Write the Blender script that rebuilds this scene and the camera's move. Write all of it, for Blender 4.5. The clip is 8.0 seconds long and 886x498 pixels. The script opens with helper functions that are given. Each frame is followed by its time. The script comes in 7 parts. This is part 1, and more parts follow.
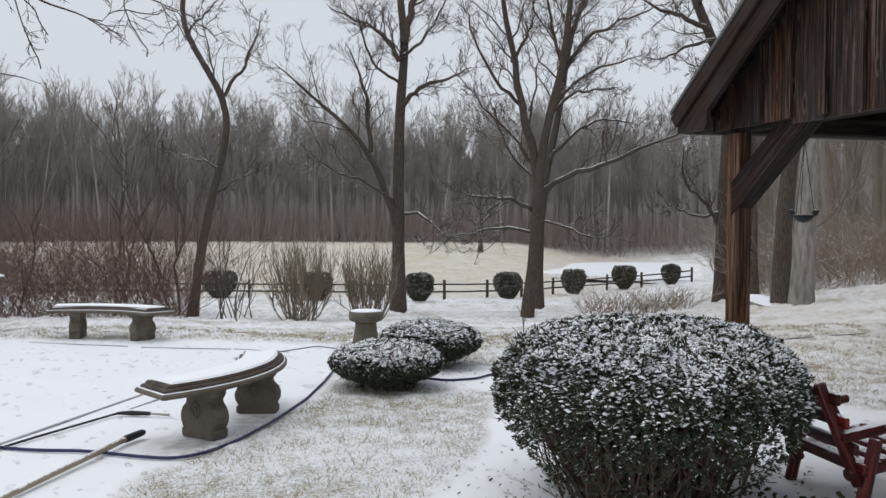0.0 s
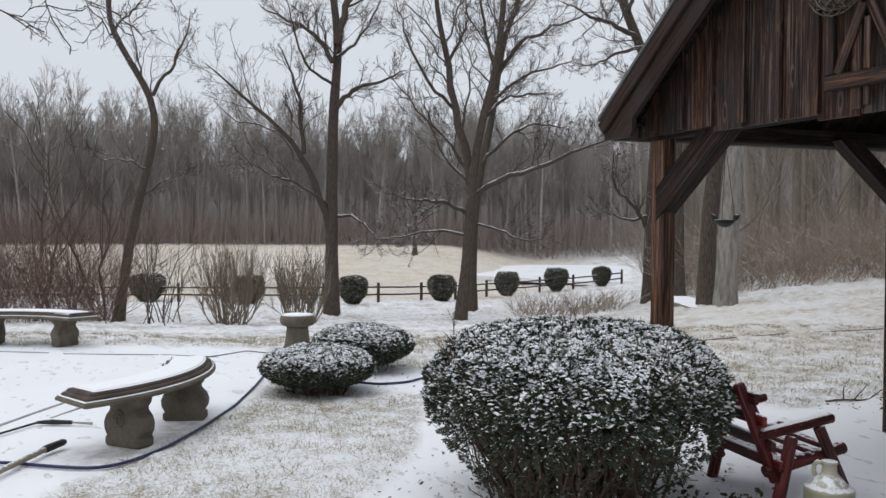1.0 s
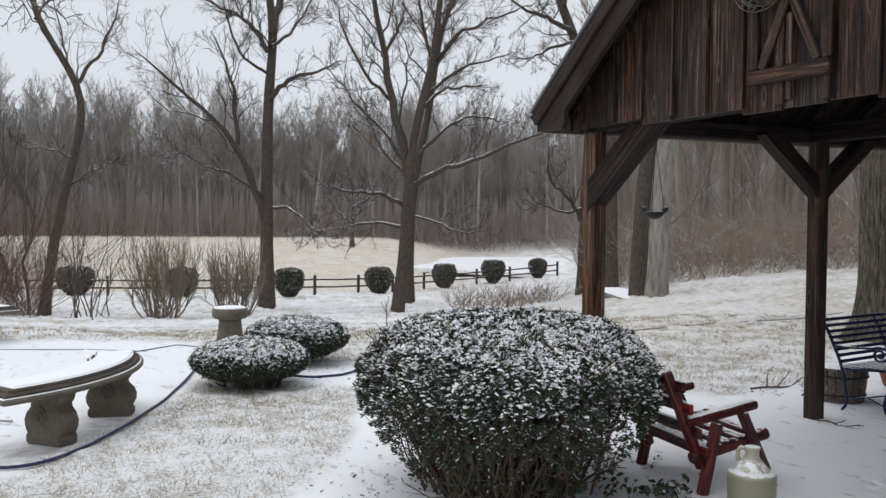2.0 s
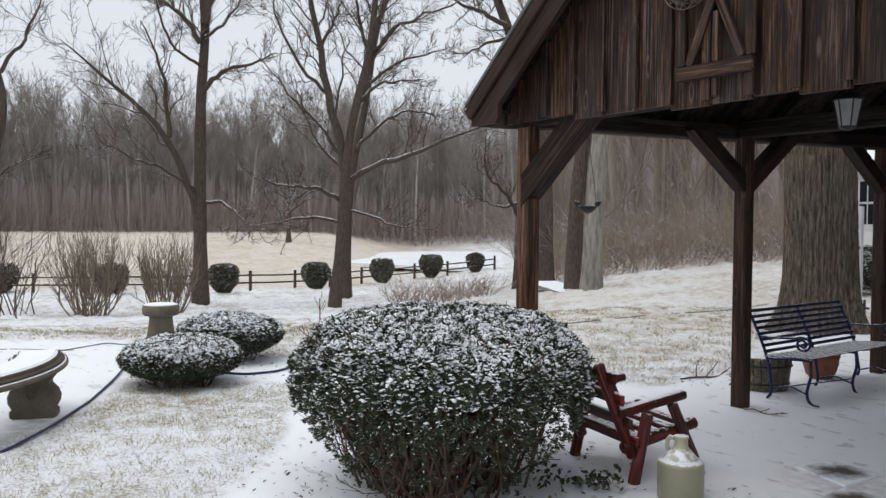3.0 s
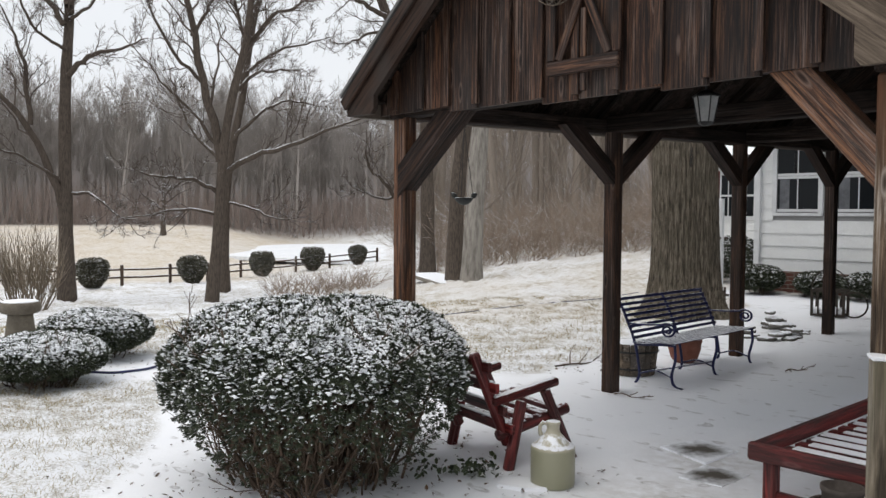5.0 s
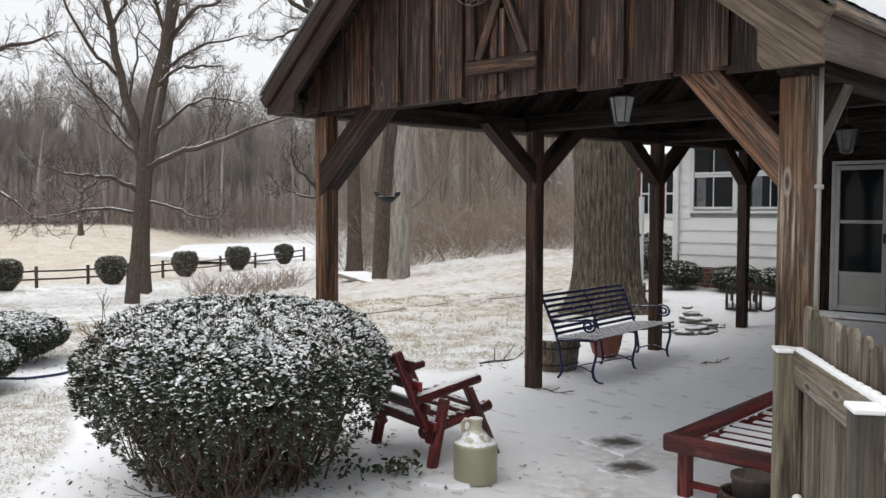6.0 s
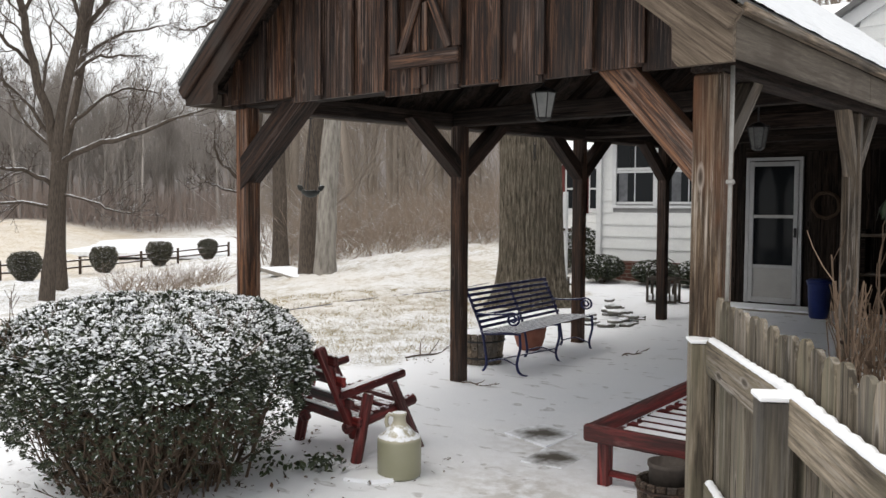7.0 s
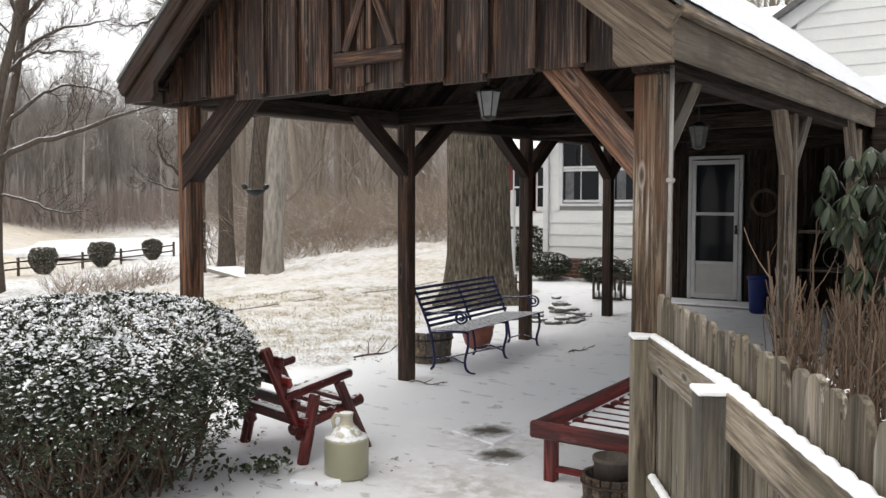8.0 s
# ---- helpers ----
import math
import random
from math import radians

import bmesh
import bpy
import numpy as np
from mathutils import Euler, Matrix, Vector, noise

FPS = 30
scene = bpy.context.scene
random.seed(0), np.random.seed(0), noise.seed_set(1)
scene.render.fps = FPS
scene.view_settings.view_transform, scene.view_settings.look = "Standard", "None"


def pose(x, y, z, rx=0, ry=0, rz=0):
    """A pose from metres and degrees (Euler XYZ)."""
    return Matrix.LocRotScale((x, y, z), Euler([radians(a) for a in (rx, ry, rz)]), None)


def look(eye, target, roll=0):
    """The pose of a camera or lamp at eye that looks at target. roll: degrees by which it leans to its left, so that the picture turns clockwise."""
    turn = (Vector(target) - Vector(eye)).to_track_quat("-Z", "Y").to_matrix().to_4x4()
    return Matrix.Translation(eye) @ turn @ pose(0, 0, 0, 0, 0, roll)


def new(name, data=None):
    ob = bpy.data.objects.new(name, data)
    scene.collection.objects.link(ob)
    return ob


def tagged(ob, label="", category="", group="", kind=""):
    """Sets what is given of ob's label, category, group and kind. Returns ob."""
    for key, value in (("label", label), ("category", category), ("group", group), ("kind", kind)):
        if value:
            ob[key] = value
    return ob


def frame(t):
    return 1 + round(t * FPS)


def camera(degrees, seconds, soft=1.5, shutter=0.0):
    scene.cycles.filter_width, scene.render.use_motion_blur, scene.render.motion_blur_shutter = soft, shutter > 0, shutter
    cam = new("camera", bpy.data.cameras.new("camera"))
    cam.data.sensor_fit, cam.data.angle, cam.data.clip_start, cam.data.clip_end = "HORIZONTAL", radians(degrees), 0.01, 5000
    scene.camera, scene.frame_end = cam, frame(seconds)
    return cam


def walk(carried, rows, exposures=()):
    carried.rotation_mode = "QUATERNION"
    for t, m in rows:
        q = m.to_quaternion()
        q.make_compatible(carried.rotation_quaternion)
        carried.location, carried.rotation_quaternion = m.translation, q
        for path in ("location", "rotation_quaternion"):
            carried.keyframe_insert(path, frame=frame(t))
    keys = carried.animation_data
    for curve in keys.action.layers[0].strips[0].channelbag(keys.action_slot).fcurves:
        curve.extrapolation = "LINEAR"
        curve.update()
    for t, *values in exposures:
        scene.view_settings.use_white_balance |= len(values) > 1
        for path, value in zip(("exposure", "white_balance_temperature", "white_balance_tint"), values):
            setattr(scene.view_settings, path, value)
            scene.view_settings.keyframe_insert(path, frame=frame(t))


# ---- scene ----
cam = camera(55.6, 8.0)
PATH = [
    (0, (-0.644, 1.044, 1.552), (-2.487, 1.82, 1.506), 0.3),
    (0.5, (-0.633, 1.052, 1.558), (-2.442, 1.904, 1.514), 0.3),
    (1, (-0.626, 1.061, 1.562), (-2.403, 1.978, 1.523), 0.4),
    (1.5, (-0.629, 1.079, 1.558), (-2.371, 2.061, 1.511), 0.5),
    (3, (-0.636, 1.129, 1.554), (-2.258, 2.297, 1.486), 0.4),
    (3.5, (-0.637, 1.139, 1.55), (-2.215, 2.364, 1.479), 0.4),
    (4, (-0.629, 1.144, 1.555), (-2.168, 2.42, 1.48), 0.3),
    (4.5, (-0.629, 1.159, 1.548), (-2.124, 2.484, 1.466), 0.4),
    (6, (-0.59, 1.192, 1.553), (-1.911, 2.691, 1.465), 0.2),
    (6.5, (-0.582, 1.208, 1.549), (-1.837, 2.762, 1.454), 0.3),
    (7, (-0.574, 1.216, 1.55), (-1.762, 2.822, 1.45), 0.3),
    (7.5, (-0.566, 1.229, 1.55), (-1.69, 2.88, 1.447), 0.3),
    (8, (-0.561, 1.231, 1.551), (-1.65, 2.905, 1.448), 0.1),
]
EXPOSURES = [(0.0, 0.0, 6420, 10), (1.5, 0.1, 6420, 10), (3.5, 0.25, 6550, 10), (4.5, 0.35, 6650, 10), (6.0, 0.46, 6820, 10), (8.0, 0.74, 7000, 10)]
walk(cam, [(t, look(eye, target, roll)) for t, eye, target, roll in PATH], EXPOSURES)


# ---- world, sun, exposure ----
world = bpy.data.worlds.new("overcast_sky")
scene.world = world
world.use_nodes = True
wt = world.node_tree
wt.nodes.clear()
w_out = wt.nodes.new("ShaderNodeOutputWorld")
w_bg = wt.nodes.new("ShaderNodeBackground")
w_sky = wt.nodes.new("ShaderNodeTexSky")
w_sky.sky_type = "NISHITA"
w_sky.sun_disc = False
w_sky.sun_elevation = radians(62)
w_sky.sun_rotation = radians(200)
w_sky.dust_density = 6.0
w_scale = wt.nodes.new("ShaderNodeMix")
w_scale.data_type = "RGBA"
w_scale.inputs[0].default_value = 0.93
w_scale.inputs[7].default_value = (6.9, 7.25, 7.75, 1)
wt.links.new(w_sky.outputs[0], w_scale.inputs[6])
wt.links.new(w_scale.outputs[2], w_bg.inputs[0])
w_bg.inputs[1].default_value = 0.1
wt.links.new(w_bg.outputs[0], w_out.inputs[0])

sun_data = bpy.data.lights.new("sun", "SUN")
sun_data.energy = 1.1
sun_data.angle = radians(70)
sun_data.color = (1.0, 0.985, 0.96)
sun = new("sun", sun_data)
sun.matrix_basis = look((-6, -4, 30), (-3, 4, 0))

# ---- small tools ----
rng = np.random.default_rng(7)


def smooth(a, b, x):
    t = np.clip((x - a) / (b - a), 0, 1)
    return t * t * (3 - 2 * t)


CX, CY = -0.6, 1.15


def terrain(x, y):
    """Height of the ground: level by the house, falling to the pond, rising to the woods."""
    x, y = np.asarray(x, float), np.asarray(y, float)
    dx, dy = x - CX, y - CY
    r = np.hypot(dx, dy)
    az = np.degrees(np.arctan2(dy, dx)) % 360
    fall = np.interp(-0.955 * dx + 0.297 * dy - 1.9 * smooth(162, 180, az) * (1 - smooth(20, 30, r)), [-9e3, 11.6, 24.5, 46.7, 60, 9e3], [0, 0, -1.05, -2.25, -2.55, -2.55])
    z = fall * smooth(120, 146, az) * (1 - smooth(250, 300, az))
    z = z + 0.021 * np.clip(y - 5.0, 0, 25) * np.where(az < 200, 1 - smooth(132, 150, az), 0)
    f = smooth(146, 153, az) * (1 - smooth(250, 300, az))
    z = z + 2.5 * f * smooth(52, 105, r) + 1.7 * (1 - f) * smooth(95, 112, r) * smooth(120, 138, az)
    return z


def ground_z(x, y):
    return float(terrain(x, y))


class Geo:
    """Collects vertices and faces of one mesh."""

    def __init__(self):
        self.v, self.f = [], []

    def add(self, verts, faces):
        n = len(self.v)
        self.v += [tuple(p) for p in verts]
        self.f += [tuple(i + n for i in f) for f in faces]
        return self

    def box(self, c, s, m=None, bev=0.006):
        hx, hy, hz = s[0] / 2, s[1] / 2, s[2] / 2
        b = min(bev, 0.45 * min(hx, hy, hz) * 2 / 2)
        pts, ids = [], {}
        for ix in (-1, 1):
            for iy in (-1, 1):
                for iz in (-1, 1):
                    for k in range(3):
                        p = [ix * (hx - (b if k != 0 else 0)), iy * (hy - (b if k != 1 else 0)), iz * (hz - (b if k != 2 else 0))]
                        ids[ix, iy, iz, k] = len(pts)
                        pts.append(Vector(p))
        faces = []
        sg = (-1, 1)
        for k in range(3):
            a, c2 = [q for q in range(3) if q != k]
            for s0 in sg:
                loop = []
                for u, w in ((-1, -1), (1, -1), (1, 1), (-1, 1)):
                    key = [0, 0, 0]
                    key[k], key[a], key[c2] = s0, u, w
                    loop.append(ids[key[0], key[1], key[2], k])
                flip = (s0 > 0) == (k == 1)
                faces.append(loop[::-1] if flip else loop)
        for k in range(3):
            a, c2 = [q for q in range(3) if q != k]
            for u in sg:
                for w in sg:
                    ends = []
                    for s0 in sg:
                        key = [0, 0, 0]
                        key[k], key[a], key[c2] = s0, u, w
                        ends.append((ids[key[0], key[1], key[2], a], ids[key[0], key[1], key[2], c2]))
                    loop = [ends[0][0], ends[0][1], ends[1][1], ends[1][0]]
                    faces.append(loop)
        for ix in sg:
            for iy in sg:
                for iz in sg:
                    faces.append([ids[ix, iy, iz, k] for k in range(3)])
        c = Vector(c)
        out = [(m @ p if m else p) + c for p in pts]
        # turn every face outwards
        mid = c
        good = []
        for f in faces:
            n = (out[f[1]] - out[f[0]]).cross(out[f[2]] - out[f[0]])
            ctr = sum((out[i] for i in f), Vector()) / len(f)
            good.append(f if n.dot(ctr - mid) > 0 else f[::-1])
        return self.add(out, good)

    def tube(self, pts, radii, n=8, cap=True):
        pts = [Vector(p) for p in pts]
        if not isinstance(radii, (list, tuple, np.ndarray)):
            radii = [radii] * len(pts)
        t0 = (pts[1] - pts[0]).normalized()
        u = t0.orthogonal().normalized()
        verts, faces = [], []
        for i, p in enumerate(pts):
            t = (pts[min(i + 1, len(pts) - 1)] - pts[max(i - 1, 0)]).normalized()
            u = (u - t * u.dot(t)).normalized()
            w = t.cross(u)
            for k in range(n):
                a = 2 * math.pi * k / n
                verts.append(p + (u * math.cos(a) + w * math.sin(a)) * radii[i])
        for i in range(len(pts) - 1):
            for k in range(n):
                faces.append((i * n + k, i * n + (k + 1) % n, (i + 1) * n + (k + 1) % n, (i + 1) * n + k))
        if cap:
            faces.append(tuple(range(n))[::-1])
            faces.append(tuple((len(pts) - 1) * n + k for k in range(n)))
        return self.add(verts, faces)

    def log(self, p, q, r, n=10, r2=None):
        """A round pole with softened ends."""
        p, q = Vector(p), Vector(q)
        d = (q - p).normalized()
        r2 = r2 or r
        return self.tube([p, p + d * r * 0.12, p + d * r * 0.35, p.lerp(q, 0.35), p.lerp(q, 0.7), q - d * r2 * 0.35, q - d * r2 * 0.12, q],
                         [r * 0.72, r * 0.9, r, r * 1.02, r2 * 0.98, r2, r2 * 0.9, r2 * 0.72], n)

    def lathe(self, prof, n=24, c=(0, 0, 0), wob=0.0):
        verts, faces = [], []
        for r, z in prof:
            for k in range(n):
                a = 2 * math.pi * k / n
                rr = r * (1 + wob * math.sin(3 * a + z * 9))
                verts.append((c[0] + rr * math.cos(a), c[1] + rr * math.sin(a), c[2] + z))
        for i in range(len(prof) - 1):
            for k in range(n):
                faces.append((i * n + k, i * n + (k + 1) % n, (i + 1) * n + (k + 1) % n, (i + 1) * n + k))
        faces.append(tuple(range(n))[::-1])
        faces.append(tuple((len(prof) - 1) * n + k for k in range(n)))
        return self.add(verts, faces)

    def prism(self, poly, lo, hi, m=None):
        """A plan outline (x, y) raised from lo to hi; m turns it."""
        n = len(poly)
        area = sum(poly[i][0] * poly[(i + 1) % n][1] - poly[(i + 1) % n][0] * poly[i][1] for i in range(n))
        if area < 0:
            poly = poly[::-1]
        verts = [Vector((x, y, lo)) for x, y in poly] + [Vector((x, y, hi)) for x, y in poly]
        if m:
            verts = [m @ p for p in verts]
        faces = [tuple(range(n))[::-1], tuple(range(n, 2 * n))]
        faces += [(i, (i + 1) % n, n + (i + 1) % n, n + i) for i in range(n)]
        return self.add(verts, faces)

    def mesh(self, name, smooth_shade=False):
        me = bpy.data.meshes.new(name)
        me.from_pydata(self.v, [], self.f)
        if smooth_shade:
            me.polygons.foreach_set("use_smooth", [True] * len(me.polygons))
        me.update()
        return me


def array_mesh(name, verts, quads=None, tris=None, smooth_shade=False):
    """A mesh from arrays."""
    me = bpy.data.meshes.new(name)
    verts = np.asarray(verts, np.float32)
    loops, starts = [], []
    pos = 0
    for faces, n in ((quads, 4), (tris, 3)):
        if faces is not None and len(faces):
            faces = np.asarray(faces, np.int32)
            loops.append(faces.ravel())
            starts.append(np.arange(len(faces), dtype=np.int32) * n + pos)
            pos += faces.size
    loops, starts = np.concatenate(loops), np.concatenate(starts)
    me.vertices.add(len(verts))
    me.vertices.foreach_set("co", verts.ravel())
    me.loops.add(len(loops))
    me.loops.foreach_set("vertex_index", loops)
    me.polygons.add(len(starts))
    me.polygons.foreach_set("loop_start", starts)
    if smooth_shade:
        me.polygons.foreach_set("use_smooth", np.ones(len(starts), bool))
    me.update(calc_edges=True)
    return me


def scatter(verts, faces, mats):
    """Copies of a small template (all faces of one size) at many poses, as arrays."""
    verts, faces, mats = np.asarray(verts, float), np.asarray(faces, int), np.asarray(mats, float)
    v = np.einsum("nij,vj->nvi", mats[:, :3, :3], verts) + mats[:, None, :3, 3]
    f = faces[None] + (np.arange(len(mats)) * len(verts))[:, None, None]
    return v.reshape(-1, 3), f.reshape(-1, faces.shape[1])


def poses(pos, axis, size, spin=None):
    """Poses whose z axis points along axis, scaled by size."""
    pos, axis = np.asarray(pos, float), np.asarray(axis, float)
    n = len(pos)
    z = axis / np.linalg.norm(axis, axis=1, keepdims=True)
    ref = np.where(np.abs(z[:, 2:3]) < 0.9, [[0, 0, 1.0]], [[1.0, 0, 0]])
    x = np.cross(ref, z)
    x /= np.linalg.norm(x, axis=1, keepdims=True)
    y = np.cross(z, x)
    a = rng.uniform(0, 2 * np.pi, n) if spin is None else spin
    xa = x * np.cos(a)[:, None] + y * np.sin(a)[:, None]
    ya = np.cross(z, xa)
    size = np.broadcast_to(np.asarray(size, float).reshape(-1, 1) if np.ndim(size) < 2 else size, (n, 3))
    m = np.zeros((n, 3, 4))
    m[:, :, 0], m[:, :, 1], m[:, :, 2], m[:, :, 3] = xa * size[:, 0:1], ya * size[:, 1:2], z * size[:, 2:3], pos
    return m


def pipes(P, R, n=3):
    """Many tubes at once: P (count, k, 3) points, R (count, k) radii."""
    B, K, _ = P.shape
    T = np.gradient(P, axis=1)
    T /= np.linalg.norm(T, axis=2, keepdims=True) + 1e-9
    ref = np.where(np.abs(T[:, :1, 2:3]) < 0.8, [[[0, 0, 1.0]]], [[[1.0, 0, 0]]])
    U = np.cross(np.broadcast_to(ref, T.shape), T)
    U /= np.linalg.norm(U, axis=2, keepdims=True) + 1e-9
    W = np.cross(T, U)
    a = np.arange(n) * 2 * np.pi / n
    V = P[:, :, None] + R[:, :, None, None] * (U[:, :, None] * np.cos(a)[:, None] + W[:, :, None] * np.sin(a)[:, None])
    k0, s0 = np.meshgrid(np.arange(K - 1), np.arange(n), indexing="ij")
    q = np.stack([k0 * n + s0, k0 * n + (s0 + 1) % n, (k0 + 1) * n + (s0 + 1) % n, (k0 + 1) * n + s0], -1).reshape(-1, 4)
    F = q[None] + (np.arange(B) * K * n)[:, None, None]
    return V.reshape(-1, 3), F.reshape(-1, 4)


def sprout(P, R, m, ratio, spread=0.75, up=0.25, K=5, wander=0.06, lo=0.25, thin=0.6, taper=0.3, g=rng):
    """m side shoots for each of the tubes P, R."""
    B, k, _ = P.shape
    idx = np.repeat(np.arange(B), m)
    n = len(idx)
    t = g.uniform(lo, 1.0, n)
    s = t * (k - 1)
    i0 = np.minimum(s.astype(int), k - 2)
    f = (s - i0)[:, None]
    pos = P[idx, i0] * (1 - f) + P[idx, i0 + 1] * f
    tan = P[idx, i0 + 1] - P[idx, i0]
    tan /= np.linalg.norm(tan, axis=1, keepdims=True) + 1e-9
    rad = R[idx, i0] * (1 - f[:, 0]) + R[idx, i0 + 1] * f[:, 0]
    length = np.linalg.norm(np.diff(P, axis=1), axis=2).sum(1)[idx] * ratio * g.uniform(0.45, 1.1, n) * (1.15 - 0.55 * t)
    side = g.normal(size=(n, 3))
    side -= tan * (side * tan).sum(1, keepdims=True)
    side /= np.linalg.norm(side, axis=1, keepdims=True) + 1e-9
    ang = spread * g.uniform(0.6, 1.3, n)[:, None]
    d = tan * np.cos(ang) + side * np.sin(ang)
    d[:, 2] += up
    d /= np.linalg.norm(d, axis=1, keepdims=True)
    steps = np.linspace(0, 1, K)[None, :, None]
    walkabout = np.cumsum(g.normal(size=(n, K, 3)) * wander, axis=1)
    walkabout -= walkabout[:, :1]
    Q = pos[:, None] + (d[:, None] * steps + walkabout + np.array([0, 0, up * 0.5]) * steps ** 2) * length[:, None, None]
    S = (rad * thin)[:, None] * np.linspace(1, taper, K)[None]
    return Q, S


def resample(pts, K):
    pts = np.asarray(pts, float)
    d = np.r_[0, np.cumsum(np.linalg.norm(np.diff(pts, axis=0), axis=1))]
    s = np.linspace(0, d[-1], K)
    fine = np.stack([np.interp(s, d, pts[:, i]) for i in range(pts.shape[1])], 1)
    for _ in range(2):
        fine[1:-1] = 0.25 * fine[:-2] + 0.5 * fine[1:-1] + 0.25 * fine[2:]
    return fine


def join(*sets):
    vs, fs, n = [], [], 0
    for v, f in sets:
        vs.append(v)
        fs.append(f + n)
        n += len(v)
    return np.concatenate(vs), np.concatenate(fs)


def base_of(o):
    m = o.matrix_parent_inverse @ o.matrix_basis
    return base_of(o.parent) @ m if o.parent else o.matrix_basis.copy()


def thing(name, label, category, at=(0, 0, 0), turn=0.0, group="", kind=""):
    ob = new(name)
    ob.empty_display_size = 0.1
    ob.matrix_basis = pose(at[0], at[1], at[2], 0, 0, turn)
    return tagged(ob, label, category, group, kind)


def part(name, geo, material, parent=None, label="", m=None, smooth_shade=False, local=True):
    """One mesh object under a thing or a part. local: its geometry is in the parent's own space."""
    me = geo if isinstance(geo, bpy.types.Mesh) else geo.mesh(name, smooth_shade)
    if material and not me.materials:
        me.materials.append(material)
    ob = new(name, me)
    if m is not None:
        ob.matrix_basis = m
    if parent:
        ob.parent = parent
        if not local:
            ob.matrix_parent_inverse = base_of(parent).inverted()
    if label:
        ob["label"] = label
    return ob


STICKS = {}


def along(p, q, up=(0, 0, 1)):
    """The pose whose x axis runs from p to q."""
    p, q = Vector(p), Vector(q)
    x = (q - p).normalized()
    upv = Vector(up)
    if abs(x.dot(upv.normalized())) > 0.99:
        upv = Vector((0, 1, 0))
    y = upv.cross(x).normalized()
    z = x.cross(y)
    m = Matrix((x, y, z)).transposed().to_4x4()
    m.translation = p
    return m


def stick(name, p, q, w, h, material, parent, label="", up=(0, 0, 1), bev=0.006, local=True):
    """A sawn timber from p to q, w across and h deep; its grain runs along it."""
    L = round((Vector(q) - Vector(p)).length, 3)
    key = (L, w, h, material.name, bev)
    if key not in STICKS:
        STICKS[key] = Geo().box((L / 2, 0, 0), (L, w, h), bev=bev).mesh(name)
    return part(name, STICKS[key], material, parent, label, along(p, q, up), local=local)


# ---- materials ----
class Nodes:
    """A short hand for node trees."""

    def __init__(self, name):
        self.mat = bpy.data.materials.new(name)
        self.mat.use_nodes = True
        self.t = self.mat.node_tree
        self.bsdf = self.t.nodes["Principled BSDF"]
        self.rand = None

    def add(self, kind, *links, **props):
        n = self.t.nodes.new("ShaderNode" + kind)
        for k, v in props.items():
            setattr(n, k, v)
        for i, v in links:
            self.put(n.inputs[i], v)
        return n

    def put(self, socket, v):
        if isinstance(v, bpy.types.NodeSocket):
            self.t.links.new(v, socket)
        elif isinstance(v, (tuple, list)) and len(v) == 3 and socket.type == "RGBA":
            socket.default_value = (*v, 1)
        else:
            socket.default_value = v

    def coords(self, scale=(1, 1, 1), vary=True, world=False):
        if world:
            src = self.add("NewGeometry").outputs["Position"]
        else:
            src = self.add("TexCoord").outputs["Object"]
            if vary:
                r = self.add("ObjectInfo").outputs["Random"]
                off = self.add("VectorMath", (0, (37.0, 71.0, 53.0)), operation="SCALE")
                self.put(off.inputs["Scale"], r)
                src = self.add("VectorMath", (0, src), (1, off.outputs[0]), operation="ADD").outputs[0]
        return self.add("VectorMath", (0, src), (1, scale), operation="MULTIPLY").outputs[0]

    def noise(self, vec, scale, detail=4.0, rough=0.55, distortion=0.0):
        n = self.add("TexNoise", ("Vector", vec), ("Scale", scale), ("Detail", detail), ("Roughness", rough), ("Distortion", distortion))
        return n.outputs["Fac"]

    def ramp(self, fac, *stops):
        n = self.add("ValToRGB", (0, fac))
        el = n.color_ramp.elements
        while len(el) < len(stops):
            el.new(0.5)
        for e, (p, c) in zip(el, stops):
            e.position = p
            e.color = (*c, 1) if isinstance(c, tuple) else (c, c, c, 1)
        return n.outputs[0]

    def mix(self, f, a, b, mode="MIX"):
        n = self.add("Mix", data_type="RGBA", blend_type=mode)
        self.put(n.inputs[0], f)
        self.put(n.inputs[6], a)
        self.put(n.inputs[7], b)
        return n.outputs[2]

    def math(self, op, a, b=0.0, clamp=False):
        return self.add("Math", (0, a), (1, b), operation=op, use_clamp=clamp).outputs[0]

    def up(self):
        g = self.add("NewGeometry")
        return self.add("SeparateXYZ", (0, g.outputs["Normal"])).outputs[2]

    def bump(self, h, strength=0.3, dist=0.01):
        b = self.add("Bump", ("Height", h), ("Strength", strength), ("Distance", dist))
        self.put(self.bsdf.inputs["Normal"], b.outputs[0])

    def done(self, color, rough=0.8, metal=0.0, spec=0.3):
        self.put(self.bsdf.inputs["Base Color"], color)
        self.put(self.bsdf.inputs["Roughness"], rough)
        self.put(self.bsdf.inputs["Metallic"], metal)
        self.put(self.bsdf.inputs["Specular IOR Level"], spec)
        return self.mat


SNOW = (0.86, 0.88, 0.92)


